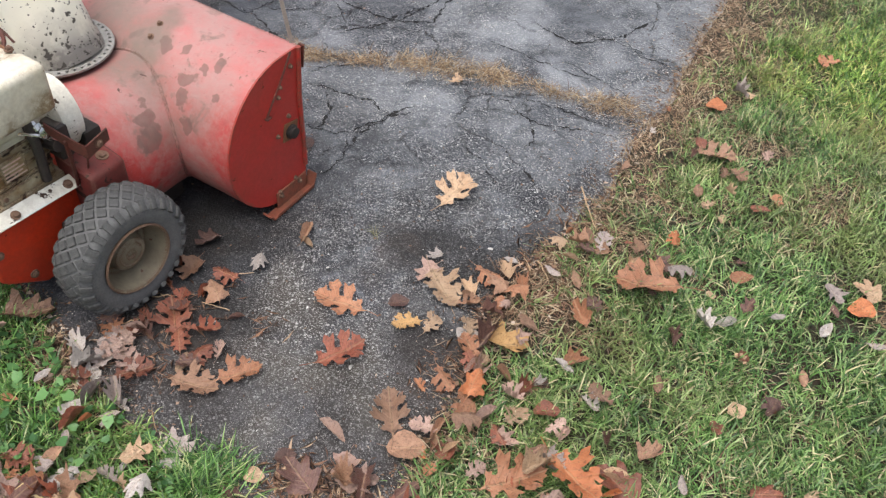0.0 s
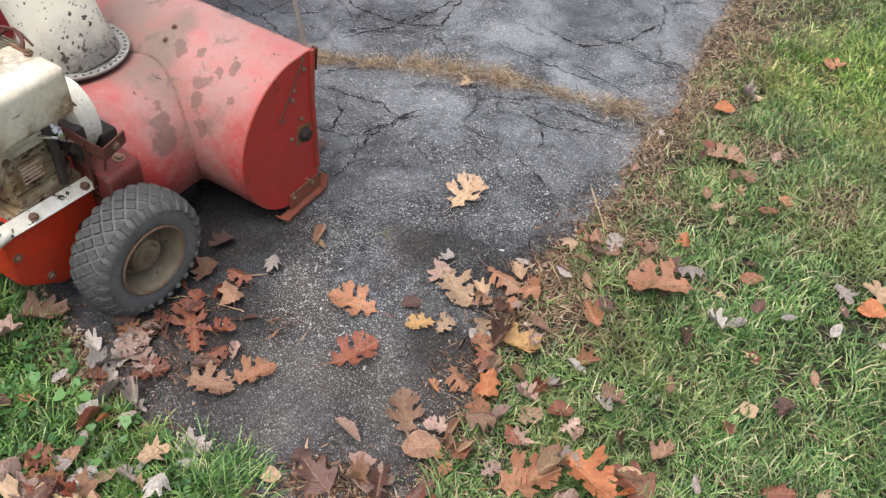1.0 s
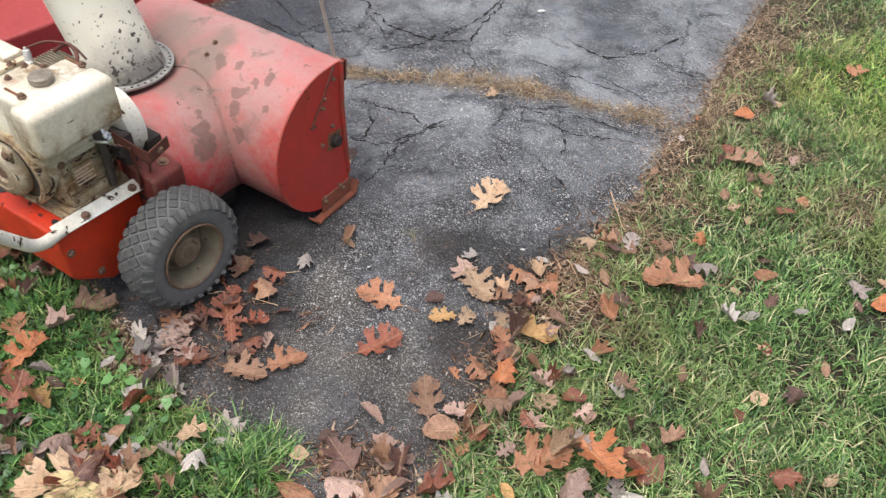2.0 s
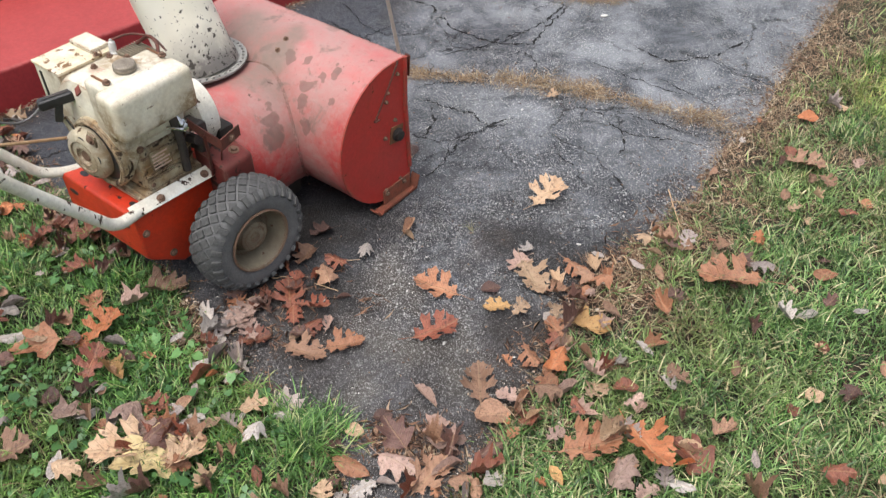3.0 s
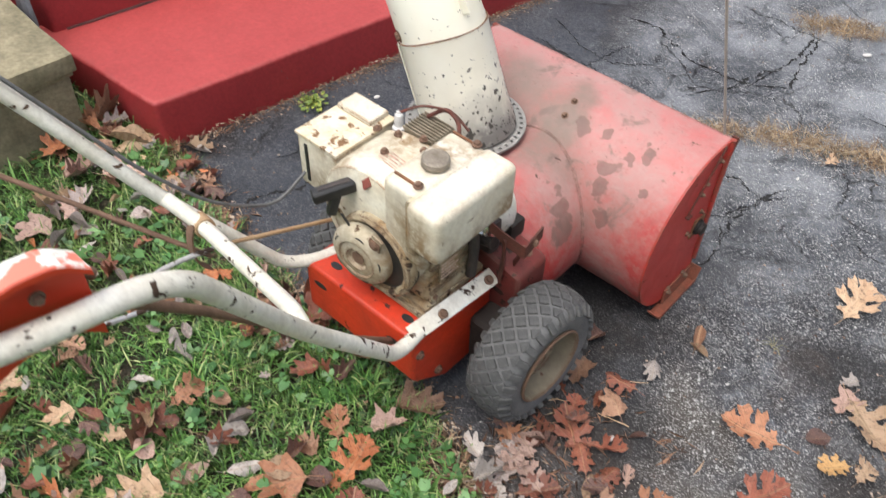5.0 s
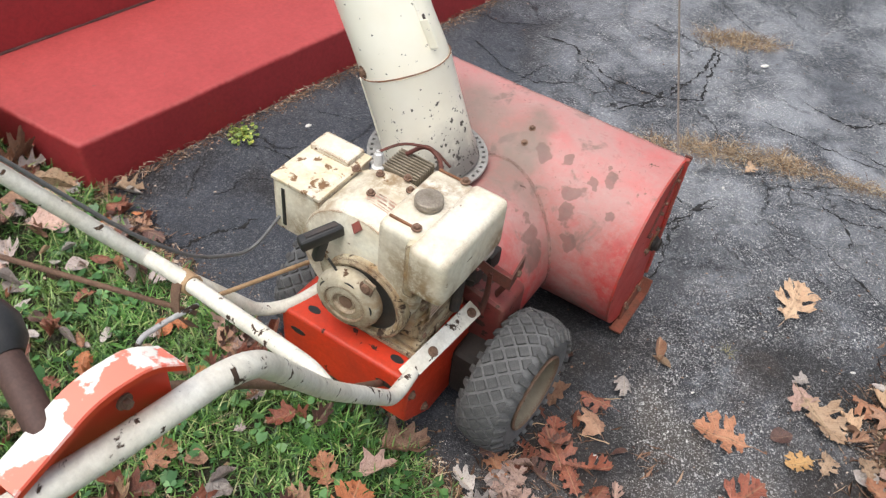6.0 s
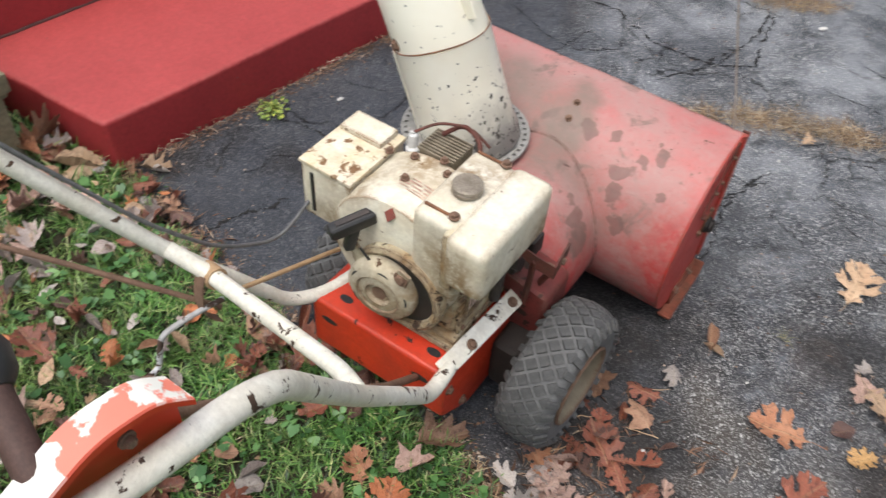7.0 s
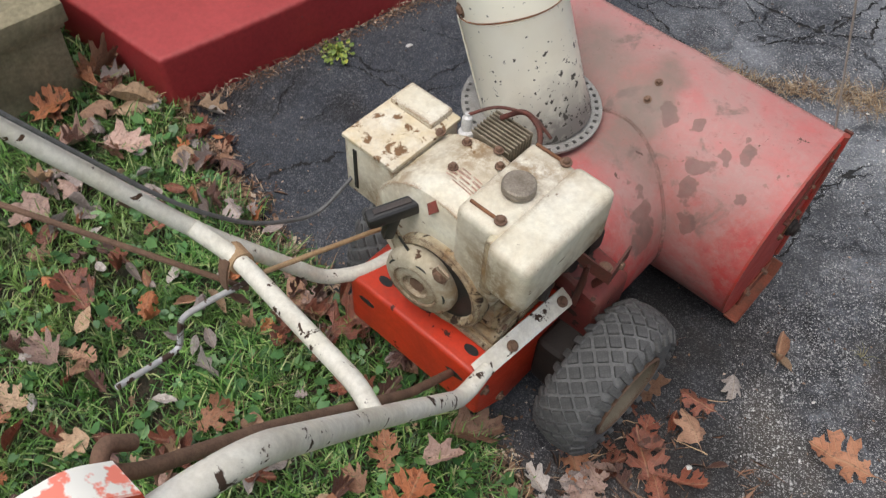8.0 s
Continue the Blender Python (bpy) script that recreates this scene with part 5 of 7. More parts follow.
def make_handles():
    # right: flat strap on the deck turning into the bent tube
    bm = bmesh.new()
    box(bm, -0.0175, 0.0175, -0.115, 0.115, -0.002, 0.002, 0.001, 1, Matrix.Translation((0.147, -0.095, 0.290)) @ pose(0, 0, 0, 0, 30, -4))
    strap = part("handle_strap", bm, BARWHITE, blower, "flattened white handle end bolted to the body")
    bolt(strap, (0.150, -0.132, 0.293), (0.5, 0, 0.87), 0.009)
    bolt(strap, (0.157, -0.004, 0.292), (0.5, 0, 0.87), 0.009)
    bm = bmesh.new()
    pts = rounded([(0.145, -0.19, 0.288), (0.150, -0.262, 0.290), (0.168, -0.463, 0.560), (0.226, -0.655, 0.885), (0.212, -0.80, 0.90), (0.17, -1.08, 0.94)], 0.085, 8)
    tube(bm, pts, 0.0146, 16, True, [0.0125 if i == 0 else 0.0146 for i in range(len(pts))])
    part("handlebar", bm, BARWHITE, blower, "chipped white bent tube handlebar")
    # left
    bm = bmesh.new()
    pts = rounded([(-0.125, -0.10, 0.275), (-0.145, -0.185, 0.270), (-0.178, -0.250, 0.285), (-0.235, -0.425, 0.535), (-0.365, -0.608, 0.842), (-0.385, -0.79, 0.92), (-0.36, -1.05, 0.93)], 0.06, 8)
    tube(bm, pts, 0.0130, 16)
    part("handlebar", bm, WHITE, blower, "chipped white bent tube handlebar")
    # cross tube
    bm = bmesh.new()
    pts = rounded([(0.168, -0.462, 0.560), (0.120, -0.445, 0.556), (-0.172, -0.406, 0.509), (-0.235, -0.428, 0.545)], 0.05, 8)
    tube(bm, pts, 0.0135, 16)
    cross = part("cross_tube", bm, BARWHITE, blower, "white cross tube with worn paint")
    bolt(cross, (-0.270, -0.447, 0.582), (0.2, -0.5, 0.8), 0.006)
    bolt(cross, (-0.312, -0.474, 0.620), (0.2, -0.5, 0.8), 0.006)
    bm = bmesh.new()
    d = Vector((-0.29, 0.04, -0.047)).normalized()
    c = Vector((-0.172, -0.406, 0.509))
    tube(bm, [c - d * 0.016, c + d * 0.016], 0.0185, 16)
    clip = part("rod_clip", bm, BROWNROD, blower, "rusty strap clip")
    bm = bmesh.new()
    pts = rounded([c + Vector(o) for o in ((-0.004, -0.016, 0.010), (-0.006, -0.024, -0.012), (-0.006, -0.030, -0.050), (-0.004, -0.022, -0.085), (0.0, -0.004, -0.105))], 0.02, 4)
    rows = []
    for i, q in enumerate(pts):
        along = (pts[min(i + 1, len(pts) - 1)] - pts[max(i - 1, 0)]).normalized()
        out = along.cross(d).normalized() * 0.0014
        wide = d * 0.0115
        rows.append([bm.verts.new(q + o) for o in (-wide - out, wide - out, wide + out, out - wide)])
    for a, b in zip(rows, rows[1:]):
        for k in range(4):
            bm.faces.new((a[k], a[(k + 1) % 4], b[(k + 1) % 4], b[k]))
    bm.faces.new(rows[0][::-1])
    bm.faces.new(rows[-1])
    part("strap_tail", bm, RUST, clip, "brown rusty strap end hanging down")
    bm = bmesh.new()
    tube(bm, [(-0.172, -0.375, 0.437), (-0.153, -0.165, 0.358), (-0.140, -0.04, 0.312)], 0.0043, 8)
    part("shift_rod", bm, BROWNROD, blower, "tan rusty shift rod")
    bm = bmesh.new()
    tube(bm, [(-0.168, -0.403, 0.43), (-0.305, -0.505, 0.509), (-0.442, -0.606, 0.586), (-0.60, -0.723, 0.675)], 0.0048, 8)
    part("clutch_rod", bm, RUST, blower, "thin rusty clutch rod")
    bm = bmesh.new()
    pts = rounded([(0.085, -0.20, 0.215), (0.118, -0.347, 0.39), (0.143, -0.59, 0.70), (0.160, -0.715, 0.845), (0.158, -0.738, 0.882), (0.147, -0.722, 0.892), (0.148, -0.704, 0.866)], 0.03, 5)
    tube(bm, pts, 0.0072, 14)
    part("drive_rod", bm, RUST, blower, "dark rusty drive rod")
    bm = bmesh.new()
    tube(bm, rounded([(-0.165, -0.40, 0.45), (-0.170, -0.455, 0.462), (-0.181, -0.512, 0.460), (-0.192, -0.527, 0.375), (-0.166, -0.636, 0.440)], 0.02), 0.0048, 10)
    part("chute_crank", bm, CRANK, blower, "bent crank rod with flaking grey-white paint")
    bm = bmesh.new()
    tube(bm, rounded([(-0.375, -0.775, 0.925), (-0.353, -0.597, 0.856), (-0.245, -0.440, 0.600), (-0.225, -0.34, 0.475), (-0.215, -0.22, 0.40), (-0.20, -0.14, 0.46), (-0.18, -0.10, 0.50)], 0.06, 6), 0.0035, 8)
    part("throttle_cable", bm, CABLE, blower, "grey control cable")
    # red control bracket on the right handlebar
    bm = bmesh.new()
    pts = rounded([(0.214, -0.728, 0.956), (0.205, -0.752, 0.972), (0.196, -0.800, 0.972), (0.193, -0.885, 0.940)], 0.05, 8)
    prev = None
    for i, p in enumerate(pts):
        q = [bm.verts.new(p + Vector(o)) for o in ((-0.016, 0, 0), (0.015, 0, 0), (0.0165, 0, -0.002), (0.0165, 0, -0.009), (0.0145, 0, -0.009), (0.0135, 0, -0.0035), (-0.013, 0, -0.0035), (-0.012, 0, -0.12), (-0.015, 0, -0.12))]
        if prev:
            for k in range(9):
                bm.faces.new((prev[k], prev[(k + 1) % 9], q[(k + 1) % 9], q[k]))
        else:
            bm.faces.new(q)
        prev = q
    bm.faces.new(prev[::-1])
    con = part("control_lever", bm, LEVER, blower, "orange-red lever plate with flaking white top")
    bolt(con, (0.2015, -0.775, 0.93), (1, 0, 0), 0.007)
    bm = bmesh.new()
    ends = Vector((0.188, -0.838, 0.945)), Vector((0.112, -0.814, 0.972))
    tube(bm, [ends[0].lerp(ends[1], f) for f in (0.0, 0.03, 0.1, 0.5, 0.9, 1.0)], 0.0140, 24, True, [0.0095, 0.0125, 0.0138, 0.0138, 0.0138, 0.0130])
    arm = part("lever_arm", bm, BROWNGRIP, blower, "dark brown lever arm")
    bm = bmesh.new()
    lathe(bm, [(0, 0), (0.014, 0.002), (0.021, 0.014), (0.023, 0.035), (0.018, 0.052), (0, 0.056)], aim((0.122, -0.817, 0.968), (-0.90, 0.28, 0.32)) @ Matrix.Diagonal((1.12, 1.12, 0.95, 1)), 24)
    part("lever_knob", bm, BLACK, arm, "black rubber knob")




def lever_material():
    """Orange-red enamel whose upper edge was once painted white and flakes."""
    m, n, l, p = nodes_of("flaking_white_on_orange")
    co = n.new("ShaderNodeTexCoord").outputs["Object"]
    c = mix(n, l, noise_tex(n, l, 14, 5, 0.6, co), (0.62, 0.055, 0.022), (0.50, 0.045, 0.02))
    pale = mix(n, l, ramp(n, l, noise_tex(n, l, 26, 5, 0.6, co), [(0.30, 0.0), (0.36, 1.0)]), (0.26, 0.25, 0.24), (0.70, 0.69, 0.64))
    top = n.new("ShaderNodeSeparateXYZ")
    l.new(n.new("ShaderNodeNewGeometry").outputs["Normal"], top.inputs[0])
    up = ramp(n, l, top.outputs["Z"], [(0.55, 0.0), (0.65, 1.0)])
    flake = mix(n, l, 1.0, up, ramp(n, l, noise_tex(n, l, 17, 5, 0.55, co), [(0.44, 0.0), (0.46, 1.0)]), "MULTIPLY")
    c = mix(n, l, flake, mix(n, l, up, c, (0.72, 0.20, 0.14)), pale)
    l.new(c, p.inputs["Base Color"])
    p.inputs["Roughness"].default_value = 0.4
    bump(n, l, flake, 0.3, 0.001, p)
    return m


LEVER = lever_material()
make_handles()


# ---- turf ----
def taken(x, y):
    """Places where nothing grows: driveway, stoop and pier."""
    s = STOOP.inverted() @ Vector((x, y, 0))
    if -0.022 - 0.23 * s.y < s.x and -0.01 < s.y:
        return True
    q = PIER.inverted() @ Vector((x, y, 0))
    return 0.0 < q.x < 0.8 and 0.0 < q.y < 0.5


def drive_depth(x, y):
    """How far a place lies inside the driveway's edge; minus outside."""
    if y < 0.34:
        return -0.3
    return min(x - curve_at(LEFT_EDGE, y), curve_at(RIGHT_EDGE, y) - x) + wobble(x, y) * 1.5


def mesh_of(name, verts, faces, material, label, category):
    me = bpy.data.meshes.new(name)
    me.from_pydata(verts, [], faces)
    me.materials.append(material)
    me.shade_smooth()
    return tagged(new(name, me), label, category, kind="stuff")


def grow(rng, count, area, keep, length, width, droop, tuft=6, spread=0.010):
    """Tufts of bent blades, each of two quads and a tip, over an area; keep(x, y) gives the chance that a tuft grows there."""
    verts, faces = [], []
    x0, x1, y0, y1 = area
    for _ in range(count):
        tx, ty = rng.uniform(x0, x1), rng.uniform(y0, y1)
        if rng.random() > keep(tx, ty):
            continue
        z = ground_z(tx, ty) - 0.004
        heading = rng.uniform(0, 2 * math.pi)
        tall = (0.66 + 0.7 * patch(tx, ty, 5.5, 4)) * rng.uniform(0.8, 1.2)
        for _k in range(rng.randint(max(1, tuft - 3), tuft)):
            x, y = tx + rng.gauss(0, spread), ty + rng.gauss(0, spread)
            a = heading + rng.gauss(0, 1.0)
            L = rng.uniform(*length) * tall
            w = width * rng.uniform(0.55, 1.3)
            d = rng.uniform(*droop)
            ca, sa = math.cos(a), math.sin(a)
            b = len(verts)
            bend = rng.uniform(-0.45, 0.45)
            for f, ww in ((0.0, 0.8), (0.42, 1.0), (0.78, 0.72)):
                o = L * f * math.sin(d * (0.35 + 0.65 * f))
                h = L * f * math.cos(d * (0.35 + 0.65 * f))
                cx, cy = x + o * ca - bend * f * f * L * sa, y + o * sa + bend * f * f * L * ca
                verts.append((cx - sa * w * ww / 2, cy + ca * w * ww / 2, z + h))
                verts.append((cx + sa * w * ww / 2, cy - ca * w * ww / 2, z + h))
            o, h = L * math.sin(d), L * math.cos(d)
            verts.append((x + o * ca - bend * L * sa, y + o * sa + bend * L * ca, max(z + h, z + 0.006)))
            faces += [(b, b + 1, b + 3, b + 2), (b + 2, b + 3, b + 5, b + 4), (b + 4, b + 5, b + 6)]
    return verts, faces


def patch(x, y, f, s=0.0):
    return 0.5 + 0.5 * noise.noise((x * f + s, y * f, s))


def far_off(x, y):
    """0 about the drive's mouth, 1 well out in the yard."""
    return min(1.0, max(0.0, (math.hypot(x - 0.1, y - 1.7) + 0.5 * noise.noise((x * 1.3, y * 1.3, 4)) - 1.5) / 1.3))


BARE = ((-1.28, 1.50, 0.06), (-1.42, 1.60, 0.07), (-1.12, 1.38, 0.06), (0.50, 1.29, 0.10), (0.40, 1.26, 0.07), (0.68, 1.56, 0.07), (-0.62, 1.01, 0.06), (1.08, 2.6, 0.12), (1.28, 2.88, 0.22), (1.45, 3.1, 0.25), (1.15, 2.02, 0.08), (1.25, 1.75, 0.07), (1.32, 1.35, 0.06))


def bare_here(x, y):
    """How bare the turf is: trodden soil and thatch in patches."""
    worn = max(0.0, min(1.0, (0.45 - patch(x, y, 4.6, 21)) * 6)) * 0.85 if x > 0 else 0.0
    for bx, by, r in BARE:
        worn = max(worn, min(1.0, max(0.0, 1.6 - math.hypot(x - bx, y - by) / r)))
    return worn


def green_here(x, y):
    d = drive_depth(x, y)
    if d > 0.01 or taken(x, y):
        return 0.0
    side = 0.05 if x < 0 or y < 1.15 else 0.25
    edge = min(1.0, max(0.0, -d / side))
    thin = (1.0 if patch(x, y, 3.3, 2) > 0.40 else 0.62) * (1 - 0.82 * bare_here(x, y))
    if x > 0.7 and y > 1.9:
        thin *= min(1.0, max(0.15, (-d) / 0.32))
    return (0.05 + 0.95 * edge ** 1.3) * thin * (1 - 0.95 * far_off(x, y))


def outer_here(x, y):
    """The rest of the lawn, in coarser blades, thinning out towards the yard's far parts."""
    if drive_depth(x, y) > -0.02 or taken(x, y):
        return 0.0
    reach = math.hypot(x - 0.1, y - 1.7)
    return far_off(x, y) * (0.6 + 0.4 * patch(x, y, 3, 3)) * min(1.0, max(0.0, (4.6 - reach) / 1.6))


def straw_here(x, y):
    d = drive_depth(x, y)
    if taken(x, y) or d > 0.05:
        return 0.0
    near = max(0.0, 1 - abs(d + 0.04) / 0.11)
    if x > 0.2 and y > 1.2:
        near = max(near, 0.9 * (1 - abs(d + 0.09) / 0.23))
    if x > 0.6 and y > 2.0:
        near = max(near, 0.95 * (1 - abs(d + 0.16) / 0.42))
    return (max(near, bare_here(x, y) * 0.7, 0.0) * 0.8 + (0.30 if x > 0 else 0.10) * (patch(x, y, 2.4, 7) > 0.45)) * (1 - far_off(x, y))


def seam_y(x):
    return 2.31 - 0.10 * (x - 0.1) - 0.10 * x * x + 0.02 * math.sin(x * 7)


def seam_here(x, y):
    """The strip of dead grass along the seam across the driveway, and a tuft farther off."""
    w = 0.052 + 0.022 * math.sin(x * 9) + 0.03 * noise.noise((x * 11, 0, 0))
    a = max(0.0, 1 - abs(y - seam_y(x)) / w) if -0.42 < x < 0.78 else 0.0
    b = max(0.0, 1 - math.hypot((x - 0.30) / 0.20, (y - 3.02) / 0.07))
    return min(1.0, a * (0.05 + 1.7 * patch(x, y, 11, 1) ** 2 + 0.4 * patch(x, y, 37, 1))) + b * 0.8


def make_turf():
    rng = random.Random(11)
    v, f = grow(rng, 135000, (-2.6, 2.6, -1.1, 4.2), green_here, (0.026, 0.062), 0.0033, (0.3, 1.45), 7)
    v2, f2 = grow(rng, 26000, (-4.6, 4.8, -3.0, 6.4), outer_here, (0.05, 0.09), 0.006, (0.5, 1.4), 4, 0.03)
    v3, f3 = grow(rng, 700, (-0.38, -0.14, 0.68, 0.86), lambda x, y: math.exp(-((x + 0.25) ** 2 + (y - 0.775) ** 2) / 0.0035), (0.05, 0.085), 0.0032, (0.5, 1.4), 6)
    for more, rims in ((v2, f2), (v3, f3)):
        k = len(v)
        v, f = v + more, f + [tuple(i + k for i in q) for q in rims]
    mesh_of("grass", v, f, GRASS, "short green lawn grass, damp and trampled", "grass")
    v, f = grow(rng, 70000, (-2.4, 2.4, 0.15, 4.0), straw_here, (0.02, 0.065), 0.0019, (1.1, 1.57), 5, 0.016)
    v2, f2 = grow(rng, 26000, (-0.45, 0.85, 2.1, 3.15), seam_here, (0.022, 0.06), 0.0018, (1.1, 1.57), 5, 0.009)
    k = len(v)
    v2 = [(a, b, c + 0.018) for a, b, c in v2]
    v, f = v + v2, f + [tuple(i + k for i in q) for q in f2]
    mesh_of("dead_grass", v, f, STRAW, "dry tan dead grass along the edges and the seam", "dead grass")


make_turf()


def make_clover():
    rng = random.Random(5)
    verts, faces = [], []
    for _ in range(3300):
        x, y = rng.uniform(-2.2, 0.1), rng.uniform(0.25, 1.9)
        if drive_depth(x, y) > -0.015 or taken(x, y) or patch(x, y, 4.2, 9) < 0.42:
            continue
        z = ground_z(x, y) + rng.uniform(0.012, 0.034)
        r = rng.uniform(0.005, 0.0115)
        tilt = Euler((rng.uniform(-0.5, 0.5), rng.uniform(-0.5, 0.5), rng.uniform(0, 6.28))).to_matrix()
        petals = rng.choice((1, 1, 3))
        r *= 1.7 if petals == 1 else 1.0
        for k in range(petals):
            a = 2 * math.pi * k / 3
            b = len(verts)
            for px, py, pz in ((0, 0, 0), (r * 0.9, -r * 0.75, r * 0.12), (r * 1.75, -r * 0.55, r * 0.3), (r * 1.6, 0, r * 0.1), (r * 1.75, r * 0.55, r * 0.3), (r * 0.9, r * 0.75, r * 0.12)):
                q = tilt @ Vector((px * math.cos(a) - py * math.sin(a), px * math.sin(a) + py * math.cos(a), pz))
                verts.append((x + q.x, y + q.y, z + q.z))
            faces += [(b, b + 1, b + 2, b + 3), (b, b + 3, b + 4, b + 5)]
    mesh_of("clover", verts, faces, CLOVER, "low green clover among the grass", "clover")


make_clover()


# ---- fallen leaves ----
def leaf_material(name, a, b, rough=0.55):
    """A dry leaf: pale veins from a midrib, blotches, and a shade of its own for each."""
    m, n, l, p = nodes_of(name)
    tc = n.new("ShaderNodeTexCoord").outputs["Object"]
    info = n.new("ShaderNodeObjectInfo").outputs["Random"]
    c = mix(n, l, ramp(n, l, noise_tex(n, l, 5, 5, 0.65, tc), [(0.35, 0.0), (0.66, 1.0)]), a, b)
    xyz = n.new("ShaderNodeSeparateXYZ")
    l.new(tc, xyz.inputs[0])
    ab = n.new("ShaderNodeMath")
    ab.operation = "ABSOLUTE"
    l.new(xyz.outputs["Y"], ab.inputs[0])
    side = n.new("ShaderNodeMath")
    side.operation = "MULTIPLY_ADD"
    l.new(ab.outputs[0], side.inputs[0])
    side.inputs[1].default_value = -0.9
    l.new(xyz.outputs["X"], side.inputs[2])
    wave = n.new("ShaderNodeMath")
    wave.operation = "PINGPONG"
    l.new(side.outputs[0], wave.inputs[0])
    wave.inputs[1].default_value = 0.065
    vein = ramp(n, l, wave.outputs[0], [(0.003, 0.5), (0.010, 0.0)])
    rib = ramp(n, l, ab.outputs[0], [(0.008, 0.85), (0.018, 0.0)])
    both = mix(n, l, 1.0, vein, rib, "LIGHTEN")
    c = mix(n, l, both, c, (a[0] * 0.5 + 0.16, a[1] * 0.5 + 0.11, a[2] * 0.5 + 0.06))
    c = mix(n, l, ramp(n, l, noise_tex(n, l, 14, 4, 0.6, tc), [(0.54, 0.0), (0.70, 0.65)]), c, (0.06, 0.035, 0.024))
    tone = ramp(n, l, info, [(0.0, 0.58), (1.0, 1.12)])
    c = mix(n, l, 1.0, c, tone, "MULTIPLY")
    l.new(c, p.inputs["Base Color"])
    p.inputs["Roughness"].default_value = rough
    bump(n, l, mix(n, l, 0.5, both, noise_tex(n, l, 20, 4, 0.6, tc)), 0.4, 0.02, p)
    return m


LEAF_COLOURS = {
    "tan": (leaf_material("tan_leaf", (0.52, 0.37, 0.24), (0.44, 0.28, 0.17)), "dry tan"),
    "gold": (leaf_material("golden_leaf", (0.55, 0.34, 0.14), (0.48, 0.27, 0.10)), "golden tan"),
    "orange": (leaf_material("orange_leaf", (0.46, 0.225, 0.125), (0.36, 0.145, 0.072)), "orange-brown"),
    "vivid": (leaf_material("vivid_leaf", (0.50, 0.185, 0.075), (0.40, 0.13, 0.05)), "bright orange"),
    "yellow": (leaf_material("yellow_leaf", (0.72, 0.59, 0.31), (0.62, 0.48, 0.24)), "pale yellow"),
    "red": (leaf_material("russet_leaf", (0.42, 0.135, 0.075), (0.30, 0.08, 0.045)), "russet red"),
    "rust": (leaf_material("rusty_leaf", (0.26, 0.085, 0.048), (0.18, 0.06, 0.038), 0.42), "damp rust-red"),
    "brown": (leaf_material("brown_leaf", (0.38, 0.22, 0.14), (0.27, 0.145, 0.09)), "brown"),
    "dark": (leaf_material("dark_leaf", (0.15, 0.075, 0.058), (0.10, 0.05, 0.042), 0.4), "dark wet brown"),
    "grey": (leaf_material("grey_leaf", (0.40, 0.34, 0.31), (0.32, 0.26, 0.24)), "faded grey"),
    "pink": (leaf_material("pinkish_leaf", (0.50, 0.35, 0.29), (0.41, 0.26, 0.21)), "pale pinkish"),
    "white": (leaf_material("bleached_leaf", (0.50, 0.46, 0.42), (0.40, 0.35, 0.32)), "bleached pale"),
}


def outline_oak(rng):
    """Half of a red-oak outline, unit length, stem at x = 0: toothed lobes parted by deep round bays."""
    pts = [(0.0, 0.005), (0.08, 0.03)]
    bay = rng.uniform(0.115, 0.185)
    for x, reach, lean in ((0.13, 0.20, 0.03), (0.31, 0.37, 0.09), (0.55, 0.35, 0.14)):
        k = rng.uniform(0.86, 1.12)
        y, s, b = reach * k, reach / 0.36, bay * min(1.0, reach / 0.26)
        pts += [(x, b * 0.85), (x + lean * 0.40 - 0.012, y * 0.62), (x + lean * 0.35 - 0.03 * s, y * 0.82), (x + lean * 0.9, y * 1.08),
                (x + lean + 0.050 * s, y * 0.86), (x + lean + 0.135 * s, y * 0.92), (x + lean + 0.115 * s, y * 0.68), (x + 0.12 + lean * 0.6, max(y * 0.48, b * 1.1)), (x + 0.155, b)]
    return pts + [(0.79, bay * 0.95), (0.84, 0.24), (0.88, 0.145), (0.95, 0.12), (0.94, 0.06), (1.0, 0.0)]


def outline_maple(rng):
    pts = [(0.0, 0.004), (0.06, 0.03)]
    for a, r in ((128, 0.26), (100, 0.30), (88, 0.46), (74, 0.42), (62, 0.34), (52, 0.33), (44, 0.56), (36, 0.60), (28, 0.50), (20, 0.44), (14, 0.66), (6, 0.72)):
        a = radians(a)
        r *= rng.uniform(0.9, 1.1)
        pts.append((0.28 + r * math.cos(a), r * math.sin(a)))
    return pts + [(1.0, 0.0)]


def outline_oval(rng, fat=0.26):
    pts = []
    for i in range(13):
        t = i / 12
        pts.append((t, 0.003 + fat * (math.sin(math.pi * t ** 0.85) ** 0.8 if 0 < t < 1 else 0) * (1 + 0.05 * rng.uniform(-1, 1))))
    pts[-1] = (1.0, 0.0)
    return pts


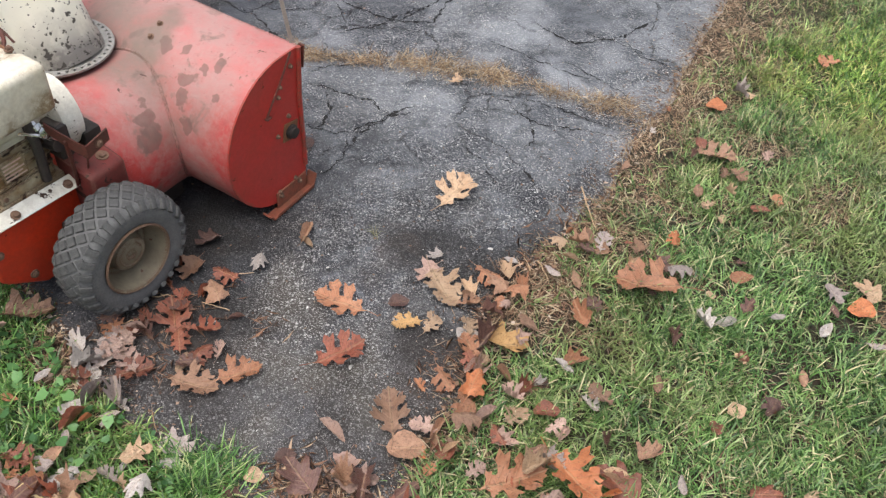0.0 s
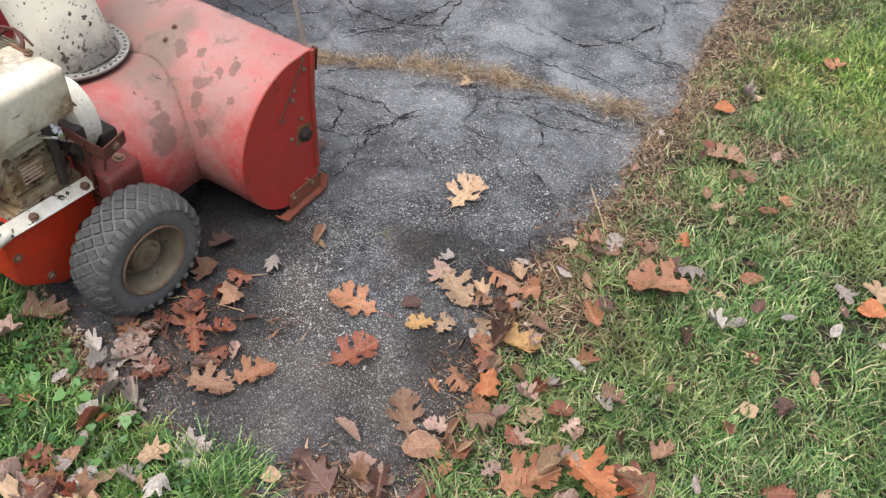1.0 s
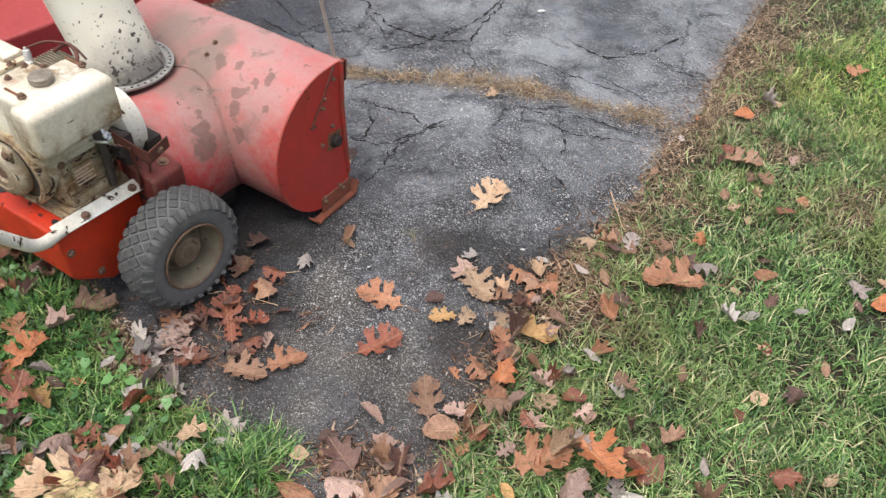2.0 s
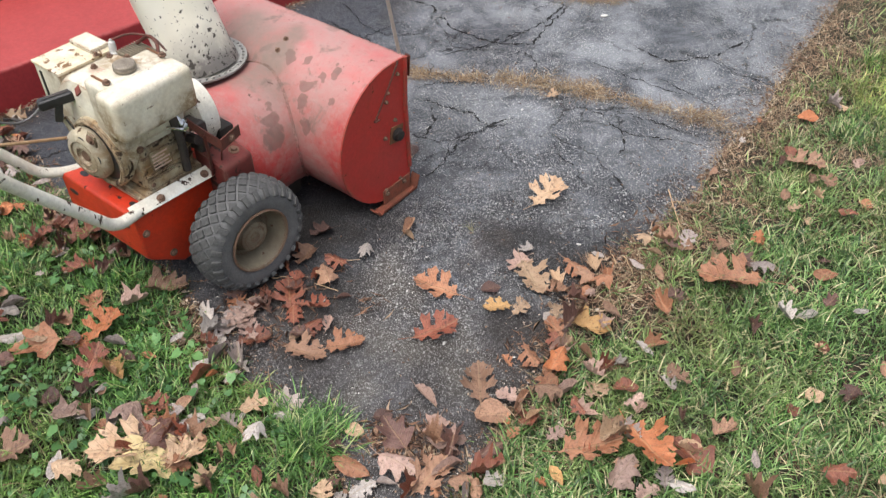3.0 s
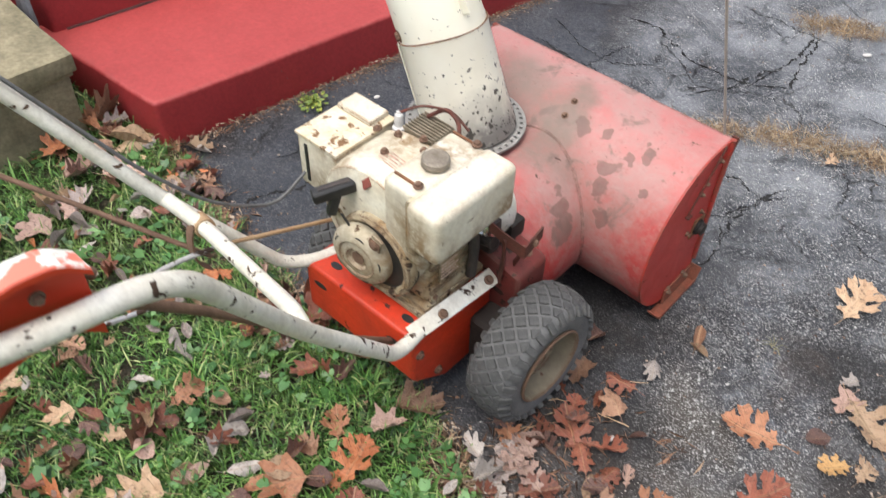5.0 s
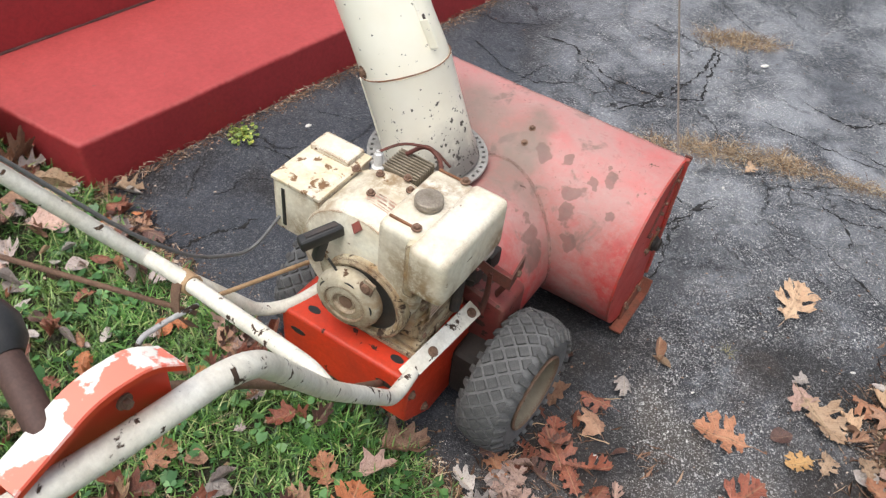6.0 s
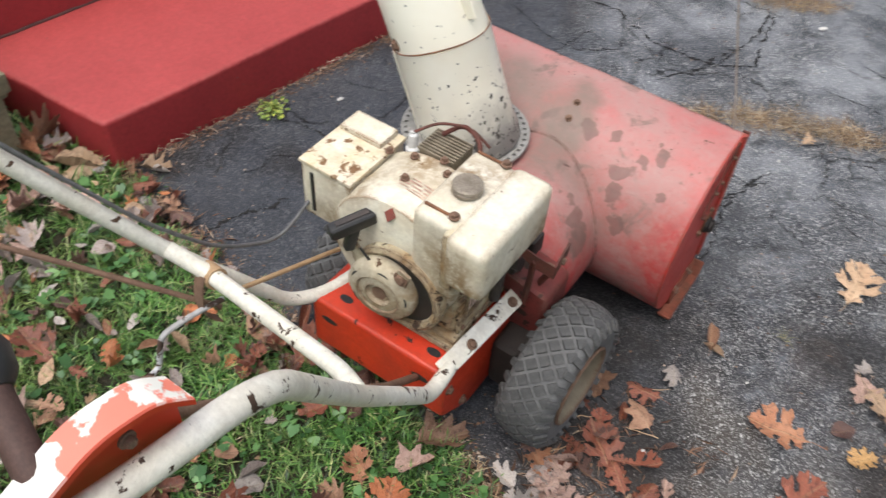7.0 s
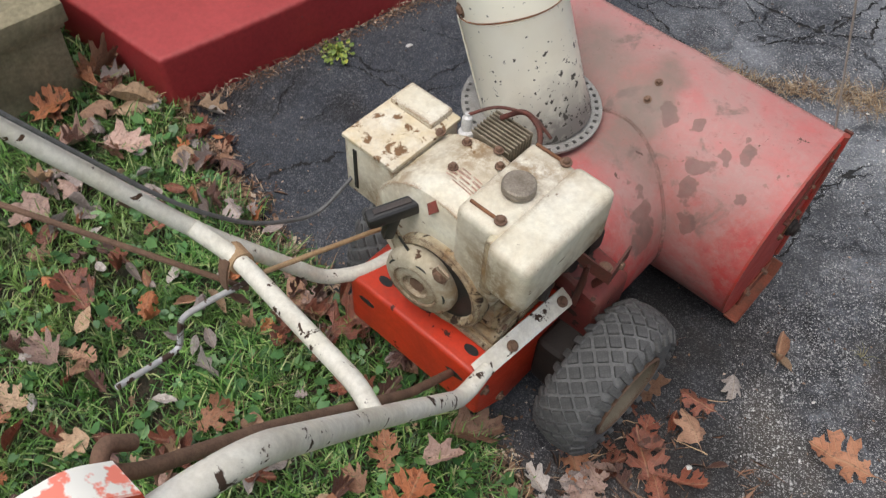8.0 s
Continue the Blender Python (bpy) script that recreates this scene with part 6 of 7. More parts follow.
def leaf_mesh(name, kind, seed, curl, cup, twist):
    """A unit leaf, midrib along x and centred, with curled lobes and a stem."""
    rng = random.Random(seed)
    bm = bmesh.new()
    ribs = [(i / 10, 0.0) for i in range(11)]
    made = {}

    def vert(x, y):
        key = (round(x, 4), round(y, 4))
        if key not in made:
            made[key] = bm.verts.new((x, y, 0))
        return made[key]

    for s in (1, -1):
        half = {"oak": outline_oak, "maple": outline_maple}.get(kind, outline_oval)
        pts = half(rng) if kind != "round" else outline_oval(rng, 0.44)
        ring = [vert(x, 0.0) for x, _ in ribs[::-1]] + [vert(max(0.0, x), s * y) for x, y in pts if 0.0 <= x < 1.0]
        clean = []
        for v in ring:
            if v not in clean:
                clean.append(v)
        face = bm.faces.new(clean if s > 0 else clean[::-1])
    bmesh.ops.triangulate(bm, faces=bm.faces[:])
    bmesh.ops.subdivide_edges(bm, edges=[e for e in bm.edges if e.calc_length() > 0.16], cuts=1)
    bmesh.ops.triangulate(bm, faces=bm.faces[:])
    bmesh.ops.subdivide_edges(bm, edges=[e for e in bm.edges if e.calc_length() > 0.09], cuts=1)
    bmesh.ops.triangulate(bm, faces=bm.faces[:])
    ph = rng.uniform(0, 6)
    for v in bm.verts:
        x, y = v.co.x - 0.5, v.co.y
        z = cup * abs(y) ** 1.5 * 2.2 + curl * (x * x) * 1.1 + 0.05 * math.sin(x * 7 + ph) * abs(y) * 4 + 0.055 * noise.noise((x * 4 + seed, y * 4, 0)) + 0.02 * noise.noise((x * 11 + seed, y * 11, 3))
        z += twist * x * y * 2 + 0.05 * abs(math.sin(17 * (x - 0.9 * abs(y)))) * min(1.0, abs(y) * 7) * (0.4 + abs(cup))
        z += 0.9 * max(0.0, math.hypot(x, y) - 0.30) ** 2 * math.sin(3 * math.atan2(y, x) + ph) * 1.6
        v.co = Vector((x, y * (1 - 0.35 * abs(cup)), z))
    tube(bm, [(-0.49, 0, curl * 0.26), (-0.62, 0.02, curl * 0.26 + 0.015), (-0.74, 0.05, curl * 0.26 + 0.03)], 0.007, 4)
    low = min(v.co.z for v in bm.verts)
    for v in bm.verts:
        v.co.z -= low
    me = bpy.data.meshes.new(name)
    bm.to_mesh(me)
    bm.free()
    me.shade_smooth()
    me.materials.append(LEAF_COLOURS["tan"][0])
    return me


LEAF_MESHES = {
    "oak": [leaf_mesh("oak_leaf", "oak", s, c, u, t) for s, c, u, t in ((1, 0.22, 0.35, 0.2), (2, -0.35, -0.4, -0.3), (3, 0.35, 0.4, 0.25), (4, 0.15, -0.5, 0.4), (21, 0.5, 0.2, -0.5), (22, -0.3, 0.3, 0.4), (23, 0.2, 0.4, -0.2))],
    "maple": [leaf_mesh("maple_leaf", "maple", s, c, u, t) for s, c, u, t in ((5, 0.3, 0.5, 0.3), (6, -0.4, -0.5, 0.4), (7, 0.5, 0.8, -0.4), (8, 0.2, 0.3, 0.6), (24, 0.6, 0.9, 0.4))],
    "oval": [leaf_mesh("oval_leaf", "oval", s, c, u, t) for s, c, u, t in ((9, 0.2, 0.5, 0.2), (10, -0.25, -0.5, 0.2), (11, 0.35, 0.2, -0.4))],
    "round": [leaf_mesh("round_leaf", "round", s, c, u, t) for s, c, u, t in ((12, 0.08, 0.1, 0.1), (13, 0.15, 0.25, 0.2))],
    "curl": [leaf_mesh("curled_leaf", k, s, c, u, t) for k, s, c, u, t in (("oval", 14, 0.5, 1.2, 0.3), ("oval", 15, 0.4, 1.4, -0.4), ("maple", 16, 0.7, 1.3, 0.6), ("maple", 17, -0.6, 1.1, -0.7), ("oak", 18, 0.8, 1.0, 0.5))],
}
LEAF_WORDS = {"oak": "lobed oak leaf", "maple": "broad maple leaf", "oval": "small oval leaf", "round": "round leaf", "curl": "curled leaf"}
leaf_rng = random.Random(21)


def leaf(kind, colour, x, y, size, turn, lift=0.0):
    """One fallen leaf, lying on what is under it."""
    me = leaf_rng.choice(LEAF_MESHES[kind] if size < 0.10 or kind not in ("oak", "maple") else [LEAF_MESHES[kind][i] for i in (0, -1 if kind == "oak" else 3)])
    names = {"oak": "oak_leaf", "maple": "maple_leaf", "oval": "oval_leaf", "round": "round_leaf", "curl": "curled_leaf"}
    ob = new(names[kind], me)
    grass = drive_depth(x, y) < -0.01
    z = (ground_z(x, y) + leaf_rng.uniform(0.022, 0.036) if grass else 0.004 + leaf_rng.uniform(0, 0.004)) + lift
    lean = (16 if size < 0.10 else 8) if grass else 4
    ob.matrix_world = pose(x, y, z, leaf_rng.uniform(-lean, lean), leaf_rng.uniform(-lean, lean), turn) @ Matrix.Diagonal((size, size, size * (0.9 if grass else 0.75), 1))
    ob.material_slots[0].link = "OBJECT"
    ob.material_slots[0].material = LEAF_COLOURS[colour][0]
    where = "lying in the grass" if grass else "lying on the blacktop"
    return tagged(ob, LEAF_COLOURS[colour][1] + " " + LEAF_WORDS[kind] + " " + where, "leaf", "fallen leaves")


leaf("oak", "tan", 0.215, 1.702, 0.153, 60)
leaf("maple", "white", -0.258, 1.364, 0.059, -95)
leaf("oak", "orange", -0.046, 1.266, 0.137, 165)
leaf("oak", "gold", 0.119, 1.219, 0.080, 200)
leaf("oak", "red", -0.025, 1.117, 0.131, 35)
leaf("oak", "brown", 0.105, 0.970, 0.125, 100)
leaf("oak", "tan", 0.197, 1.339, 0.140, -60)
leaf("maple", "pink", 0.158, 1.388, 0.080, -124)
leaf("maple", "white", 0.173, 1.449, 0.047, -156)
leaf("oak", "orange", 0.307, 1.389, 0.080, -35)
leaf("oval", "white", 0.368, 1.458, 0.042, 150)
leaf("maple", "tan", 0.356, 1.415, 0.071, 108)
leaf("maple", "orange", 0.395, 1.354, 0.064, 95)
leaf("oval", "orange", 0.338, 1.296, 0.054, -100)
leaf("round", "dark", 0.095, 1.285, 0.053, 13)
leaf("curl", "brown", -0.160, 1.490, 0.085, 80)
leaf("curl", "tan", -0.158, 1.455, 0.055, 140)
leaf("round", "dark", -0.225, 1.856, 0.062, -80)
leaf("oval", "tan", -0.225, 1.804, 0.047, -118)
leaf("maple", "dark", -0.398, 1.432, 0.073, -142)
leaf("maple", "brown", -0.417, 1.332, 0.086, -103)
leaf("oak", "rust", -0.325, 1.312, 0.082, 154)
leaf("maple", "brown", -0.338, 1.253, 0.080, 118)
leaf("oak", "rust", -0.416, 1.178, 0.120, 110)
leaf("oak", "rust", -0.384, 1.108, 0.076, 108)
leaf("maple", "grey", -0.531, 1.090, 0.070, -110)
leaf("oak", "orange", -0.541, 1.131, 0.082, -68)
leaf("oak", "rust", -0.462, 1.021, 0.095, 20)
leaf("oval", "tan", -0.364, 1.054, 0.060, 83)
leaf("oak", "brown", -0.326, 1.000, 0.119, -10)
leaf("oak", "orange", -0.236, 1.039, 0.109, 30)
leaf("oval", "white", -0.628, 0.967, 0.044, 62)
leaf("maple", "dark", -0.063, 0.805, 0.103, 132)
leaf("round", "dark", -0.099, 0.846, 0.047, 17)
leaf("oval", "grey", 0.273, 1.180, 0.063, 147)
leaf("oak", "orange", 0.709, 1.384, 0.177, 170)
leaf("maple", "grey", 0.791, 1.428, 0.068, -25)
leaf("maple", "brown", 0.697, 1.501, 0.062, -122)
leaf("maple", "dark", 0.747, 1.456, 0.062, -70)
leaf("maple", "white", 0.827, 1.282, 0.065, 113)
leaf("oval", "white", 0.883, 1.285, 0.057, -164)
leaf("oval", "white", 1.014, 1.311, 0.043, -163)
leaf("oval", "white", 1.125, 1.284, 0.050, 45)
leaf("maple", "grey", 1.181, 1.409, 0.072, -79)
leaf("oval", "orange", 0.954, 1.445, 0.070, 12)
leaf("oak", "brown", 0.978, 1.940, 0.132, -10)
leaf("oak", "brown", 1.028, 1.849, 0.068, -57)
leaf("oak", "orange", 1.484, 2.520, 0.095, 179)
leaf("oval", "tan", 0.947, 1.662, 0.047, -110)
leaf("oval", "rust", 1.063, 1.709, 0.059, -31)
leaf("oval", "brown", 0.895, 1.758, 0.065, -107)
leaf("round", "rust", 0.907, 1.188, 0.038, -158)
leaf("oval", "brown", 1.035, 1.134, 0.047, -98)
leaf("round", "rust", 0.808, 0.989, 0.041, 95)
leaf("maple", "brown", 0.656, 0.911, 0.070, 42)
leaf("maple", "brown", 0.416, 0.871, 0.067, -116)
leaf("maple", "tan", 1.274, 1.429, 0.083, 143)
leaf("oval", "grey", 1.240, 1.253, 0.051, 164)
leaf("oval", "brown", 0.946, 1.049, 0.037, 85)
leaf("maple", "tan", 0.487, 1.507, 0.055, 166)
leaf("maple", "brown", 0.539, 1.513, 0.061, -173)
leaf("oval", "brown", 0.528, 1.382, 0.053, -76)
leaf("maple", "brown", 0.597, 1.489, 0.052, 168)
leaf("oval", "brown", 0.571, 1.548, 0.053, 99)
leaf("oval", "grey", 0.468, 1.404, 0.050, -32)
leaf("curl", "tan", 0.513, 1.449, 0.045, 160)
leaf("oak", "tan", 0.199, 2.238, 0.057, 43)
leaf("oval", "tan", 0.974, 0.837, 0.051, -145)
leaf("maple", "white", -0.357, 0.726, 0.067, -105)
leaf("oval", "tan", -0.467, 0.751, 0.055, -159)
leaf("oak", "tan", -0.620, 0.659, 0.167, -160)
leaf("maple", "pink", -0.651, 0.727, 0.085, -119)
leaf("maple", "dark", -0.560, 0.694, 0.097, 64)
leaf("oak", "tan", -0.499, 0.668, 0.095, -165)
leaf("oval", "tan", -1.556, 1.102, 0.052, 177)
leaf("curl", "tan", -1.310, 1.280, 0.066, -35)
leaf("oak", "rust", -1.601, 1.233, 0.127, 144)
leaf("oak", "rust", -1.040, 1.308, 0.144, 55)
leaf("maple", "brown", -1.104, 1.326, 0.088, 105)
leaf("oval", "brown", -1.006, 1.172, 0.055, 88)
leaf("maple", "tan", -1.446, 0.933, 0.068, -147)
leaf("oval", "grey", -0.530, 0.826, 0.042, -83)
leaf("oval", "white", -0.559, 0.776, 0.044, 152)
leaf("oak", "orange", -1.893, 1.705, 0.102, 110)
leaf("oval", "tan", -1.727, 1.766, 0.130, -134)
leaf("curl", "orange", -1.841, 1.876, 0.065, 169)
leaf("maple", "pink", -1.799, 1.631, 0.097, 60)
leaf("oval", "grey", -1.814, 1.511, 0.071, -158)
leaf("maple", "pink", -1.797, 1.400, 0.107, -120)
leaf("oval", "white", -1.636, 1.382, 0.047, 49)
leaf("oval", "tan", -1.551, 1.178, 0.062, 89)
leaf("maple", "pink", -1.591, 1.093, 0.100, 154)
leaf("oak", "tan", -1.606, 0.982, 0.094, -179)
leaf("maple", "dark", -0.913, 1.237, 0.070, -107)
leaf("oval", "orange", -1.472, 1.299, 0.044, -61)
leaf("oval", "white", -1.578, 1.301, 0.043, 141)
leaf("oval", "white", -1.427, 1.326, 0.055, 98)
leaf("maple", "rust", -1.551, 1.331, 0.059, -10)
leaf("maple", "tan", -1.553, 1.829, 0.079, 10)
leaf("oak", "rust", -1.548, 1.745, 0.068, -170)
leaf("maple", "brown", -1.789, 1.712, 0.087, 34)
leaf("oval", "rust", -1.517, 1.544, 0.056, -4)
leaf("oval", "grey", -1.294, 1.204, 0.054, 131)
leaf("maple", "dark", -1.626, 1.311, 0.041, -130)
leaf("oval", "brown", -1.157, 1.346, 0.087, -49)
leaf("oak", "orange", -1.217, 1.045, 0.090, 60)
leaf("round", "brown", -1.144, 1.050, 0.050, 0)
leaf("maple", "rust", -1.246, 0.957, 0.100, 20)
leaf("curl", "brown", -1.264, 0.932, 0.090, 100)
leaf("oval", "pink", -1.223, 0.972, 0.050, 30)
leaf("curl", "grey", -1.080, 1.014, 0.060, 40)
leaf("maple", "rust", -1.099, 0.956, 0.070, 10)
leaf("curl", "white", -1.097, 0.941, 0.050, 80)
leaf("oval", "pink", -1.119, 0.886, 0.060, 60)
leaf("oval", "white", -1.031, 0.914, 0.075, 35)
leaf("maple", "orange", -0.958, 0.900, 0.125, 200)
leaf("round", "tan", -0.959, 0.924, 0.065, 20, 0.012)
leaf("curl", "dark", -0.946, 0.968, 0.060, 70)
leaf("maple", "brown", -0.926, 0.993, 0.070, 140)
leaf("oak", "vivid", -0.824, 0.978, 0.125, 80)
leaf("oak", "orange", -0.889, 1.060, 0.090, 110)
leaf("oak", "rust", -0.801, 0.870, 0.110, 95)
leaf("maple", "gold", -0.735, 0.851, 0.085, -40)
leaf("round", "dark", -0.881, 0.926, 0.060, 0)
leaf("maple", "pink", -0.780, 1.072, 0.085, 15)
leaf("maple", "brown", -0.735, 1.141, 0.115, 25)
leaf("oval", "orange", -0.681, 0.914, 0.040, 0)
leaf("curl", "grey", -0.771, 0.929, 0.060, 0)
leaf("maple", "grey", -1.224, 0.763, 0.110, 10)
leaf("maple", "tan", -1.208, 0.804, 0.120, 200)
leaf("curl", "white", -1.198, 0.728, 0.070, 30)
leaf("maple", "white", -1.214, 0.660, 0.085, 60)
leaf("curl", "white", -1.222, 0.625, 0.060, 150)
leaf("oval", "white", -1.240, 0.629, 0.050, 10)
leaf("oak", "orange", -1.123, 0.713, 0.120, 65)
leaf("round", "rust", -1.055, 0.692, 0.050, 30)
leaf("oak", "orange", -1.062, 0.617, 0.125, 40)
leaf("oak", "brown", -0.879, 0.599, 0.150, 30)
leaf("maple", "pink", -0.961, 0.560, 0.070, 100)
leaf("round", "rust", -0.975, 0.659, 0.050, 70)
leaf("oval", "tan", -0.974, 0.684, 0.050, 120)
leaf("maple", "pink", -0.782, 0.719, 0.080, 20)
leaf("oval", "white", -0.749, 0.734, 0.060, 50)
leaf("round", "dark", -0.853, 0.768, 0.055, 0)
leaf("oval", "white", -1.052, 0.827, 0.050, 160)
leaf("round", "dark", -1.016, 0.849, 0.055, 0)
leaf("maple", "dark", -0.777, 0.797, 0.065, 40)
leaf("oval", "white", -0.748, 0.803, 0.040, 80)
leaf("oval", "white", -1.319, 1.052, 0.050, 10)
leaf("maple", "pink", -1.341, 0.767, 0.060, 60)
leaf("maple", "rust", -1.272, 0.695, 0.060, 0)
leaf("maple", "pink", -0.591, 0.705, 0.080, 20)
leaf("maple", "rust", -0.545, 0.698, 0.090, 70)
leaf("curl", "dark", -0.526, 0.678, 0.070, 10)
leaf("maple", "yellow", -0.560, 0.641, 0.160, 210)
leaf("maple", "tan", -0.479, 0.661, 0.100, 60)
leaf("curl", "rust", -0.607, 0.654, 0.070, 0)
leaf("maple", "brown", -0.486, 0.710, 0.090, -30)
leaf("oval", "white", -0.747, 0.595, 0.070, 100)
leaf("maple", "tan", -0.721, 0.593, 0.070, 0)
leaf("oak", "vivid", -1.897, 1.692, 0.125, 80, 0.02)
leaf("curl", "tan", -1.728, 1.774, 0.125, 10)
leaf("curl", "brown", -1.838, 1.862, 0.10, 75, 0.02)
leaf("maple", "rust", -1.804, 1.804, 0.09, 20)
leaf("curl", "white", -1.537, 1.818, 0.05, 0)
leaf("curl", "rust", -1.533, 1.748, 0.06, 70)
leaf("maple", "pink", -1.679, 1.64, 0.115, 15)
leaf("maple", "grey", -1.734, 1.524, 0.10, 120)
leaf("curl", "tan", -1.805, 1.487, 0.06, 40)
leaf("curl", "white", -1.603, 1.569, 0.04, 40)
leaf("maple", "rust", -1.57, 1.79, 0.05, 150)
leaf("oak", "orange", 0.364, 0.817, 0.145, 20)
leaf("oak", "vivid", 0.484, 0.826, 0.145, -50, 0.01)
leaf("curl", "pink", 0.470, 0.935, 0.055, 60)
leaf("maple", "pink", 0.344, 0.911, 0.065, 0)
leaf("round", "rust", 0.439, 0.990, 0.060, 0)
leaf("maple", "rust", 0.579, 0.833, 0.110, 140)
leaf("maple", "pink", 0.435, 0.755, 0.090, 60)
leaf("oval", "white", 0.550, 0.746, 0.065, -20)
leaf("maple", "white", 0.168, 0.706, 0.055, 30)
leaf("oval", "gold", 0.295, 0.730, 0.055, -60)
leaf("maple", "rust", 0.875, 0.830, 0.070, 0)
leaf("curl", "brown", 0.693, 0.761, 0.070, 120)
leaf("oval", "grey", 0.709, 0.839, 0.045, 90)
leaf("oak", "brown", 0.030, 0.709, 0.125, 60)
leaf("maple", "pink", -0.043, 0.712, 0.095, -20)
leaf("oval", "orange", -0.139, 0.704, 0.095, -18)
leaf("curl", "grey", -0.054, 0.676, 0.050, 0)
leaf("maple", "pink", 0.054, 0.799, 0.085, 10)
leaf("round", "tan", -0.153, 0.796, 0.045, 0)
leaf("curl", "pink", -0.013, 0.912, 0.080, -40)
leaf("round", "brown", 0.145, 0.889, 0.085, 0)
leaf("curl", "brown", 0.197, 0.893, 0.055, 80)
leaf("maple", "grey", -0.319, 0.845, 0.080, 0)
leaf("maple", "tan", -0.386, 0.808, 0.070, 20)
leaf("curl", "white", 0.537, 1.022, 0.060, -55)
leaf("oval", "white", 0.482, 1.113, 0.055, -30)
leaf("maple", "orange", 0.510, 1.135, 0.065, 10)
leaf("maple", "gold", 0.354, 1.166, 0.105, 5)
leaf("maple", "vivid", 0.280, 1.037, 0.080, 70)
leaf("curl", "tan", 0.294, 1.101, 0.060, 60)
leaf("maple", "brown", 0.261, 0.943, 0.070, -10)
leaf("curl", "white", 0.428, 1.060, 0.040, 0)
leaf("oval", "brown", 0.697, 1.094, 0.055, 80)
leaf("curl", "grey", -0.523, 0.956, 0.080, 70)
leaf("maple", "white", -0.561, 1.004, 0.060, 20)
leaf("curl", "white", -0.459, 0.931, 0.050, -30)


def scatter_leaves():
    """Smaller leaves between the large ones, thickest at the drive's edges and in the near turf."""
    rng = random.Random(77)
    kinds = ("curl", "maple", "oval", "curl", "oak", "round", "curl", "oak")
    colours = ("brown", "rust", "tan", "grey", "dark", "brown", "pink", "orange", "dark", "rust", "vivid", "grey", "white", "pink", "tan", "white", "vivid")
    made = 0
    while made < 300:
        x, y = rng.uniform(-1.9, 1.4), rng.uniform(0.5, 2.3)
        d = drive_depth(x, y)
        chance = 0.0
        if d < 0 and x < 0:
            chance = 0.75
        elif d < 0:
            chance = 0.55 * math.exp(d / 0.12) + 0.05
        elif d < 0.10:
            chance = 0.25 if y < 1.75 else 0.05
        if -1.25 < x < -0.55 and 0.62 < y < 1.15:
            chance *= 0.3
        if taken(x, y) or rng.random() > chance:
            continue
        leaf(rng.choice(kinds), rng.choice(colours), x, y, rng.uniform(0.028, 0.072), rng.uniform(-180, 180))
        made += 1


scatter_leaves()


def leaf_drift(x, y, spread, count, colours, seed):
    """A drift of crumpled leaves blown together, the later ones on top."""
    rng = random.Random(seed)
    for i in range(count):
        px, py = rng.gauss(x, spread), rng.gauss(y, spread)
        if taken(px, py):
            continue
        leaf(rng.choice(("curl", "maple", "oak", "curl", "oak")), rng.choice(colours), px, py, rng.uniform(0.035, 0.085), rng.uniform(-180, 180), rng.uniform(0, 0.012) * (i > count * 0.4))


WET = ("rust", "dark", "brown", "rust", "red", "pink")
MIXED = ("grey", "brown", "rust", "pink", "dark", "orange", "tan", "grey", "red")
leaf_drift(0.47, 0.83, 0.07, 10, MIXED, 1)
leaf_drift(-0.56, 0.72, 0.06, 9, MIXED, 2)
leaf_drift(-0.56, 1.10, 0.05, 7, ("grey", "white", "rust", "pink", "dark"), 3)
leaf_drift(0.27, 1.12, 0.05, 9, ("orange", "brown", "pink", "dark", "rust"), 4)
leaf_drift(-1.84, 1.80, 0.06, 10, ("rust", "orange", "brown", "rust", "grey"), 5)
leaf_drift(-1.10, 1.32, 0.06, 12, WET, 6)
leaf_drift(0.08, 0.70, 0.06, 6, ("pink", "dark", "brown", "grey", "rust"), 7)
leaf_drift(-0.44, 1.25, 0.07, 9, WET, 9)
leaf_drift(-1.47, 1.68, 0.04, 7, ("rust", "dark", "brown"), 10)
leaf_drift(-0.40, 1.13, 0.06, 9, WET, 11)
leaf_drift(-0.51, 1.03, 0.05, 9, ("grey", "white", "pink", "rust", "white"), 12)
leaf_drift(0.34, 1.27, 0.06, 8, ("orange", "brown", "pink", "tan", "rust"), 13)
leaf_drift(0.33, 1.00, 0.05, 7, ("orange", "brown", "tan", "pink", "rust"), 14)
leaf_drift(0.06, 0.80, 0.05, 6, ("brown", "dark", "pink", "brown"), 15)


